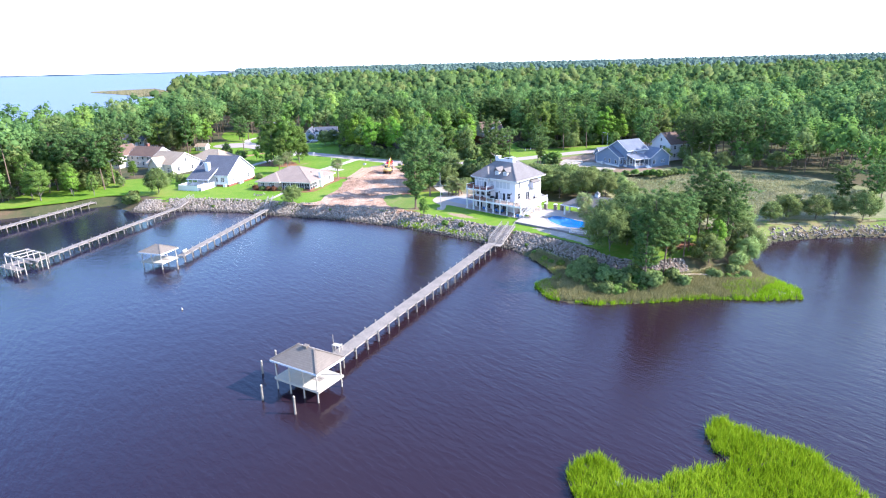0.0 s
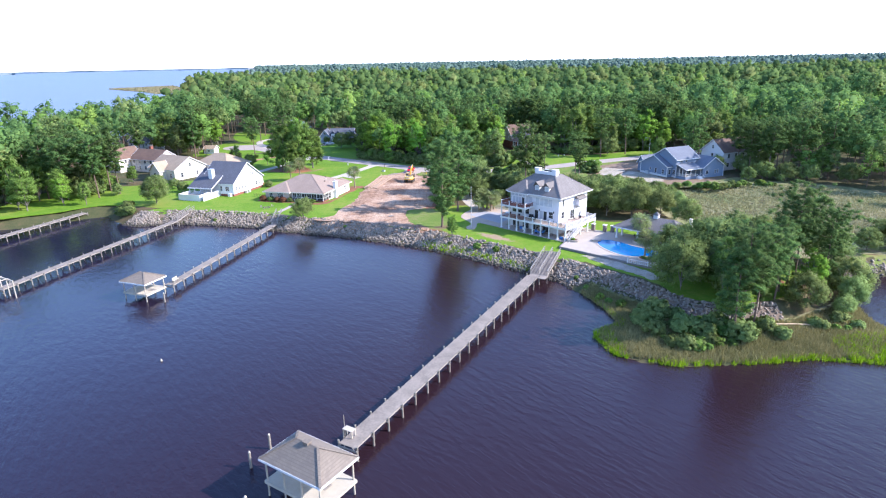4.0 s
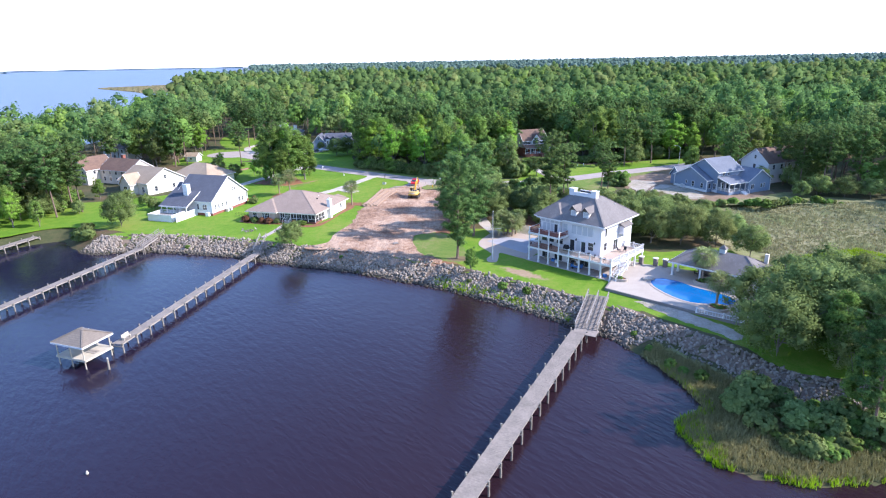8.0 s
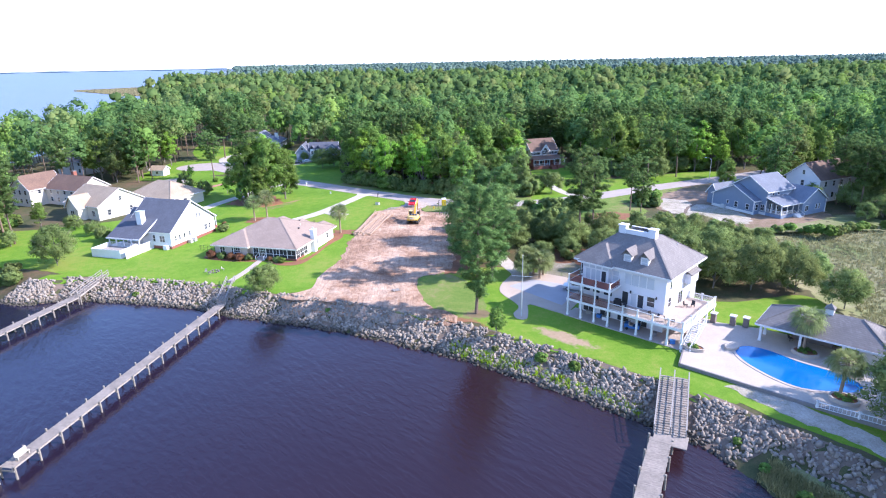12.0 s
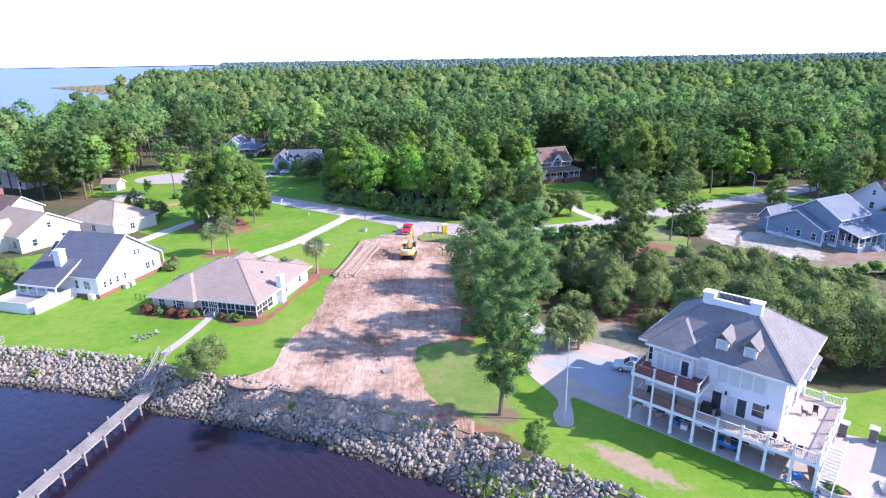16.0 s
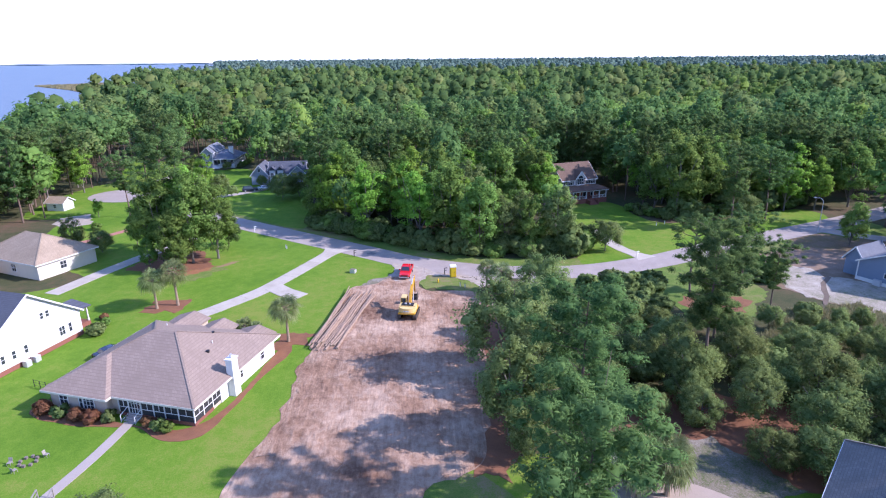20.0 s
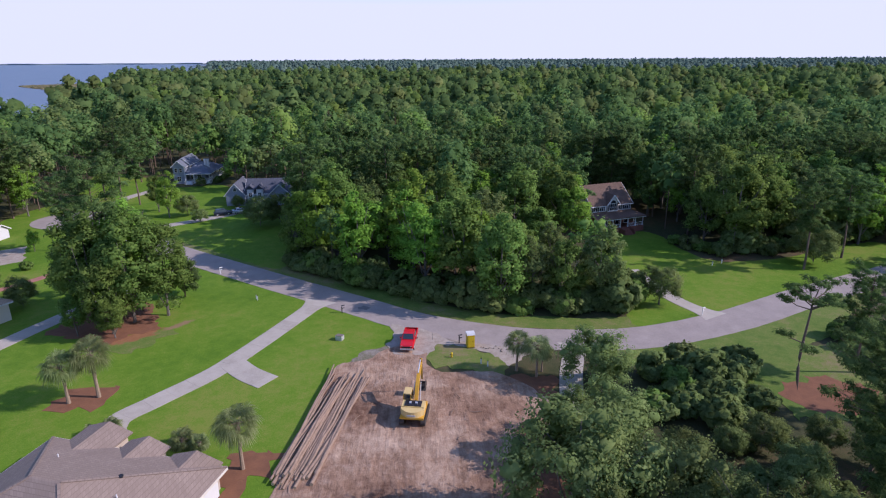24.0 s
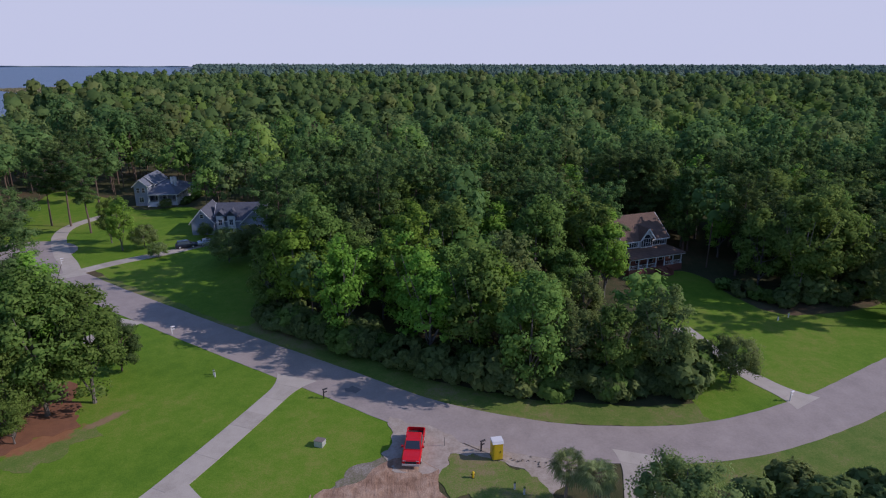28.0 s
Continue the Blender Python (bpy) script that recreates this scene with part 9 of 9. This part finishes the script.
def car(x, y, z, turn, paint, label, suv=True, name="car"):
    c = thing(name, pose(x, y, z, 0, 0, turn), label, "car")
    top = 1.72 if suv else 1.45
    part("body", lofted([(2.35, body_ring(.8, .4, .75)), (2.2, body_ring(.9, .32, .88)), (1.1, body_ring(.92, .3, 1.0)), (-2.0, body_ring(.92, .3, 1.02)), (-2.3, body_ring(.86, .38, .95))]), paint, c)
    tail = -2.15 if suv else -1.6
    part("cab", lofted([(1.15, cab_ring(.86, .98, 1.02, .98)), (.35, cab_ring(.86, .98, top - .04, .8)), (-.4, cab_ring(.86, .98, top, .78)), (tail + .35, cab_ring(.86, .98, top - .06, .78)), (tail, cab_ring(.86, .98, 1.04, .95))]), paint, c)
    part("windscreen", Geo().slab([(1.12, -.76, 1.04), (1.12, .76, 1.04), (.4, .66, top - .05), (.4, -.66, top - .05)], .03), "glass", c)
    part("rear_window", Geo().slab([(tail - .02, -.7, 1.08), (tail - .02, .7, 1.08), (tail + .31, .62, top - .1), (tail + .31, -.62, top - .1)], .03), "glass", c)
    part("sunroof", Geo().box(-.5, .2, -.4, .4, top - .01, top + .012), "glass", c)
    for s in (-1, 1):
        part("side_window", Geo().add([(.95, s * .875, 1.06), (tail + .3, s * .875, 1.06), (tail + .45, s * .74, top - .12), (.35, s * .74, top - .1)], [(0, 1, 2, 3)]), "glass", c)
        part("headlight", Geo().box(2.18, 2.3, *sorted((s * .5, s * .8)), .62, .76), "blind", c)
        part("tail_light", Geo().box(-2.32, -2.25, *sorted((s * .6, s * .84)), .7, .92), "brick", c)
        for wx in (1.4, -1.4):
            wheel(c, wx, s * .82, .34, .22)
    return c


pickup(-11.0, 213.4, -98)
car(19.6, 145.6, G + .1, 156, "silver_paint", "silver sport utility car parked on the slab", name="suv")
p = TH @ Vector((-3.2, 12.0, 0))
car(p.x, p.y, G + .05, 55, "dark_paint", "dark blue car parked beside the bungalow", False)
car(-60.5, 291.2, G + .09, 20, "dark_paint", "dark car parked under trees on a driveway")
car(-56.2, 293.2, G + .09, 25, "silver_paint", "silver car parked on a driveway", False)


def digger(x, y, turn):
    d = thing("excavator", pose(x, y, G + .12, 0, 0, turn), "yellow tracked excavator with raised boom on bare soil", "excavator")
    for s in (-1, 1):
        prof = []
        for i in range(8):
            a = math.pi / 2 + math.pi * i / 7
            prof.append((-1.5 + .42 * math.cos(a), .43 + .42 * math.sin(a)))
        for i in range(8):
            a = -math.pi / 2 + math.pi * i / 7
            prof.append((1.5 + .42 * math.cos(a), .43 + .42 * math.sin(a)))
        n = len(prof)
        y0, y1 = sorted((s * .95, s * 1.5))
        t = part("track", Geo().add([(px, yy, pz) for yy in (y0, y1) for px, pz in prof], [tuple(range(n)), tuple(range(2 * n - 1, n - 1, -1))] + [(i, n + i, n + (i + 1) % n, (i + 1) % n) for i in range(n)]), "steel_dirty", d)
        sh = Geo()
        for i in range(16):
            sh.box(-1.55 + .2 * i, -1.45 + .2 * i, y0 - .02, y1 + .02, .84, .9)
        part("track_shoes", sh, "steel_dirty", t)
    part("turntable", Geo().tube([(0, 0, .6), (0, 0, 1.0)], [.75, .75], 18), "steel_dirty", d)
    part("house_deck", Geo().box(-2.1, 1.5, -1.35, 1.35, 1.0, 1.25), "digger_yellow", d)
    n = 9
    arc = [(-1.4 - .85 * math.sin(math.pi * (i / (n - 1))) ** .8, -1.35 + 2.7 * i / (n - 1)) for i in range(n)]
    part("counterweight", Geo().prism([(-1.2, -1.35)] + arc + [(-1.2, 1.35)], 1.252, 2.0), "digger_cream", d)
    part("engine_cover", Geo().box(-1.195, .2, -1.3, 1.3, 1.252, 2.1), "digger_cream", d)
    part("engine_grille", Geo().box(-1.1, .0, -.95, .95, 2.102, 2.2), "dark_metal", d)
    for yy in (-.35, .35):
        part("exhaust", Geo().box(-.75, -.45, yy - .13, yy + .13, 2.202, 2.34), "pole", d)
    part("lettering_bar", Geo().box(-2.27, -2.24, -.5, .5, 1.52, 1.66), "white", d)
    cab = part("cab", Geo().box(.15, 1.7, .38, 1.35, 1.252, 1.9).box(.2, 1.65, .43, 1.3, 2.78, 2.9), "digger_cream", d)
    for px in (.22, 1.62):
        for py in (.45, 1.28):
            part("pillar", Geo().box(px - .05, px + .05, py - .05, py + .05, 1.902, 2.78), "digger_yellow", cab)
    part("glazing", Geo().box(.24, 1.6, .47, 1.26, 1.902, 2.77), "glass", cab)
    boom = lofted([(0.6, [(-.28, 1.2), (.12, 1.2), (.12, 1.9), (-.28, 1.9)]), (1.6, [(-.28, 2.4), (.12, 2.4), (.12, 3.2), (-.28, 3.2)]), (2.8, [(-.26, 3.6), (.10, 3.6), (.10, 4.2), (-.26, 4.2)]), (4.9, [(-.22, 4.35), (.06, 4.35), (.06, 4.7), (-.22, 4.7)])])
    part("boom", boom, "digger_yellow", d)
    part("stick", lofted([(4.5, [(-.2, 4.9), (.04, 4.9), (.04, 5.2), (-.2, 5.2)]), (4.9, [(-.22, 4.2), (.06, 4.2), (.06, 5.0), (-.22, 5.0)]), (5.3, [(-.18, 1.9), (.02, 1.9), (.02, 2.2), (-.18, 2.2)])]), "digger_yellow", d)
    for yy in (-.42, .26):
        part("lift_cylinder", Geo().tube([(1.3, yy, 1.35), (2.3, yy, 3.3)], [.1, .07], 8), "pole", d)
    part("stick_cylinder", Geo().tube([(2.5, -.08, 4.35), (4.4, -.08, 5.1)], [.1, .06], 8), "pole", d)
    bk = Geo()
    for i in range(6):
        a0, a1 = -2.4 + .42 * i, -2.4 + .42 * (i + 1)
        bk.slab([(4.9 + .7 * math.cos(a0), -.6, 1.35 + .7 * math.sin(a0)), (4.9 + .7 * math.cos(a0), .44, 1.35 + .7 * math.sin(a0)), (4.9 + .7 * math.cos(a1), .44, 1.35 + .7 * math.sin(a1)), (4.9 + .7 * math.cos(a1), -.6, 1.35 + .7 * math.sin(a1))], .05)
    bk.box(4.4, 5.4, -.6, -.56, .9, 1.9).box(4.4, 5.4, .40, .44, .9, 1.9)
    part("bucket", bk, "steel_dirty", d)
    part("ladder", Geo().box(.2, .6, 1.5, 1.7, .5, 1.0), "steel_dirty", d)
    return d


digger(-10.4, 194.6, 80)

# ---- felled logs ----
r = np.random.RandomState(31)
for i in range(34):
    t = (i % 24) / 23
    a, b = Vector((-24.6 + 4.3 * t + r.normal(0, .12), 184.4 + r.uniform(-1.4, 1.6))), Vector((-20.9 + 4.9 * t + r.normal(0, .35), 205.6 + r.uniform(-4.5, 1.4)))
    rad = r.uniform(.09, .2)
    layer = r.uniform(.26, .36) if i >= 24 else 0.0
    lg = thing("log", pose(a.x, a.y, G + .1 + rad + layer, 0, 0, math.degrees(math.atan2(b.y - a.y, b.x - a.x))), "long felled pine trunk lying in a row on soil", "log", "felled logs beside the lot")
    ln = (b - a).length
    pts = [(ln * k / 6, r.normal(0, .08), r.normal(0, .03)) for k in range(7)]
    part("trunk", Geo().tube(pts, [rad * (1 - .35 * k / 6) for k in range(7)], 9), "log_bark", lg)
    for k, e in ((0, -.004), (6, .004)):
        q = pts[k]
        part("cut_end", Geo().tube([(q[0] + e, q[1], q[2]), (q[0] + 2 * e, q[1], q[2])], [rad * (.9 if k == 0 else .55)] * 2, 9), "log_end", lg)
for i in range(26):
    x, y = r.uniform(-27, -2), r.uniform(146, 200)
    if not inside(LOT, np.array([x]), np.array([y]))[0]:
        continue
    st = thing("branch", pose(x, y, G + .18, 0, 0, r.uniform(0, 180)), "broken branch lying on bare soil", "branch", "branches on the lot")
    ln = r.uniform(.8, 2.4)
    part("stick", Geo().tube([(0, 0, 0), (ln * .5, .1, .06), (ln, -.05, .02)], [.05, .04, .02], 5), "log_bark", st)
pal = thing("pallet", pose(-12.6, 147.4, G + .22, 0, 0, 20), "small weathered wooden pallet on the lot", "pallet")
for i in range(6):
    part("slat", Geo().box(-.6, .6, -.5 + .19 * i, -.38 + .19 * i, .1, .13), "wood_grey", pal)
for x in (-.55, 0, .5):
    part("runner", Geo().box(x, x + .08, -.5, .57, 0, .098), "wood_grey", pal)


# ---- street and garden furniture ----
def portable_toilet(x, y, turn):
    t = thing("portable_toilet", pose(x, y, G + .04, 0, 0, turn), "yellow portable toilet with a white roof by the road", "toilet")
    part("cabin", Geo().box(-.55, .55, -.55, .55, .08, 2.0), "yellow_plastic", t)
    part("base", Geo().box(-.58, .58, -.62, .58, 0, .078), "rubber", t)
    part("roof", lofted([(-.6, [(-.6, 2.0), (.6, 2.0), (.45, 2.28), (-.45, 2.28)]), (.6, [(-.6, 2.0), (.6, 2.0), (.45, 2.28), (-.45, 2.28)])]), "white", t)
    part("door", Geo().box(-.4, .4, -.585, -.552, .15, 1.9), "yellow_plastic", t)
    part("door_handle", Geo().box(.25, .3, -.62, -.586, .95, 1.15), "dark_metal", t)
    for s in (-1, 1):
        part("rib", Geo().box(*sorted((s * .552, s * .58)), -.35, .35, .2, 1.9), "yellow_plastic", t)


portable_toilet(-2.2, 211.9, 6)
hy = thing("fire_hydrant", pose(-5.1, 208.8, G + .03), "yellow fire hydrant on grass", "hydrant")
part("barrel", Geo().tube([(0, 0, 0), (0, 0, .55), (0, 0, .62), (0, 0, .8)], [.13, .13, .17, .06], 10), "yellow_plastic", hy)
part("outlet", Geo().tube([(-.22, 0, .42), (.22, 0, .42)], [.07, .07], 8), "brick", hy)
part("flange", Geo().tube([(0, 0, .001), (0, 0, .05)], [.2, .2], 12), "dark_metal", hy)


def mailbox(x, y, mat, label):
    m = thing("mailbox", pose(x, y, G, 0, 0, 30), label, "mailbox", "roadside mailboxes")
    part("post", Geo().box(-.06, .06, -.06, .06, -.2, 1.15), mat, m)
    part("arm", Geo().box(.062, .45, -.05, .05, .82, .92), mat, m)
    n = 8
    part("box", Geo().add([(px, .12 * math.cos(a), 1.16 + .1 + .14 * math.sin(a)) for px in (-.1, .5) for a in [math.pi * i / (n - 1) for i in range(n)]],
                          [tuple(range(n)), tuple(range(2 * n - 1, n - 1, -1))] + [(i, n + i, n + (i + 1) % n, (i + 1) % n) for i in range(n)]), mat, m)


mailbox(-47.6, 245.2, "white", "white roadside mailbox on a post")
mailbox(-22.0, 225.0, "dark_metal", "black roadside mailbox on a post")
mailbox(36.2, 220.2, "white", "white roadside mailbox beside a driveway")
mailbox(-3.7, 213.0, "dark_metal", "dark roadside mailbox beside the toilet")
mailbox(-82.5, 281.0, "white", "white mailbox near the turning circle")
ub = thing("utility_box", pose(-21.3, 215.4, G + .03, 0, 0, -20), "grey-green utility cabinet on the lawn", "utility box")
part("cabinet", lofted([(-.5, [(-.45, 0), (.45, 0), (.45, .62), (-.45, .75)]), (.5, [(-.45, 0), (.45, 0), (.45, .62), (-.45, .75)])]), "pole", ub)
part("lid", Geo().slab([(-.53, -.48, .77), (.53, -.48, .77), (.53, .48, .65), (-.53, .48, .65)], .03), "stone_cap", ub)
for x, y in [(-37.5, 232.0), (-37.2, 231.4), (-1.2, 206.8), (-.4, 206.0), (49.5, 243.5), (52.0, 244.6)]:
    ped = thing("cable_pedestal", pose(x, y, G + .02), "small pale green cable pedestal in grass", "pedestal", "cable pedestals")
    part("post", Geo().box(-.08, .08, -.08, .08, 0, .8), "white", ped)
    part("cap", Geo().box(-.1, .1, -.1, .1, .802, .9), "broad_leaf", ped)
fp = thing("flagpole", pose(8.2, 135.2, G + .07), "bare white flagpole with a yardarm", "flagpole")
part("pole", Geo().tube([(0, 0, 0), (0, 0, 5), (0, 0, 10.2)], [.09, .075, .045], 10), "pole", fp)
part("yardarm", Geo().tube([(-1.6, .4, 6.8), (1.6, -.4, 6.8)], [.035, .035], 6), "pole", fp)
part("ball", Geo().tube([(0, 0, 10.2), (0, 0, 10.28), (0, 0, 10.36)], [.03, .09, .03], 8), "pole", fp)
mh = thing("manhole_patch", pose(-18.4, 226.8, G + .064, 0, 0, -37), "dark square patch in the asphalt", "patch")
part("patch", Geo().box(-.8, .8, -.6, .6, -.02, .012), "retaining", mh)
gf = thing("garden_fence", Matrix(), "low black wire fence between two gardens", "fence")
fa, fb = TH @ Vector((-.3, 2.0, 0)), TH @ Vector((-6.5, 2.6, 0))
for i in range(7):
    q = fa.lerp(fb, i / 6)
    part("post", Geo().box(q.x - .03, q.x + .03, q.y - .03, q.y + .03, G, G + 1.1), "dark_metal", gf)
for z in (.3, .7, 1.05):
    part("wire", Geo().beam((fa.x, fa.y, G + z), (fb.x, fb.y, G + z), .03, .03), "dark_metal", gf)
fpit = thing("fire_ring", pose(-49.6, 160.6, G + .03), "small ring of dark stones on the lawn", "fire ring")
for i in range(8):
    a = i * math.tau / 8
    part("stone", Geo().box(.8 * math.cos(a) - .14, .8 * math.cos(a) + .14, .8 * math.sin(a) - .14, .8 * math.sin(a) + .14, 0, .25), "stone_cap", fpit)
for i, (x, y) in enumerate([(-51.2, 160.2), (-48.2, 161.4), (-50.0, 159.0)]):
    c = deck_chair(x, y, G + .03, 80 * i, "wood_grey")
    c.scale = (.8, .8, .8)
    c["label"] = "grey garden chair on the lawn"
    c["group"] = "garden chairs"


def street_lamp(x, y, turn):
    s = thing("street_lamp", pose(x, y, G, 0, 0, turn), "tall grey street lamp with a curved arm", "street lamp")
    part("pole", Geo().tube([(0, 0, -.2), (0, 0, 7.5)], [.1, .06], 8), "pole", s)
    part("arm", Geo().tube([(0, 0, 7.4), (.6, 0, 8.0), (1.6, 0, 8.1)], [.05, .04, .04], 6), "pole", s)
    part("lantern", Geo().box(1.5, 2.1, -.12, .12, 8.0, 8.15), "pole", s)


street_lamp(84.5, 235.2, 150)
stk = thing("survey_stake", pose(-7.6, 214.2, G), "thin pale survey stake by the road", "stake")
part("stick", Geo().box(-.03, .03, -.03, .03, -.1, 1.2), "wood_grey", stk)
rock_row = np.random.RandomState(8)
for i in range(40):
    t = rock_row.uniform(0, 1)
    x, y = -4.5 + 10.5 * t, 212.4 - 2.6 * t + rock_row.normal(0, .5)
    ob = tagged(new("edging_stone", STONES[i % 9]), "small pale edging stone beside the road", "stone", "roadside stones")
    s = rock_row.uniform(.1, .26)
    ob.matrix_world = Matrix.LocRotScale((x, y, G + .03 + s * .2), Euler(rock_row.uniform(0, 6, 3)), (s, s, s * .7))

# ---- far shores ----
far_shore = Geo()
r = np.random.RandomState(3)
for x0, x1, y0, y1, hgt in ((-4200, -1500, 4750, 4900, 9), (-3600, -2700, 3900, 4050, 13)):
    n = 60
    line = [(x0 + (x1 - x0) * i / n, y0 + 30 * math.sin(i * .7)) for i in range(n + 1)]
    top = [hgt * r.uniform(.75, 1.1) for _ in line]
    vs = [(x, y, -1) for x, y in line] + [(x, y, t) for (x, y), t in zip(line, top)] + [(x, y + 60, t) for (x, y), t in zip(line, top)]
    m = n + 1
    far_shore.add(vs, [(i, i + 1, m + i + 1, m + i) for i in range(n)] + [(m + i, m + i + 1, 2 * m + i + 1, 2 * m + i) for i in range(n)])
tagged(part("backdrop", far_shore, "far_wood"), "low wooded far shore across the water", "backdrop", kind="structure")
tufts("marsh_grass", "reed_tan", "reddish-tan marsh island off the wooded shore", [(-640, 1160), (-560, 1260), (-440, 1060), (-395, 945), (-440, 930), (-500, 1010)], 5200, 1.8, 12, base=.1, wide=1.5, blades=3)
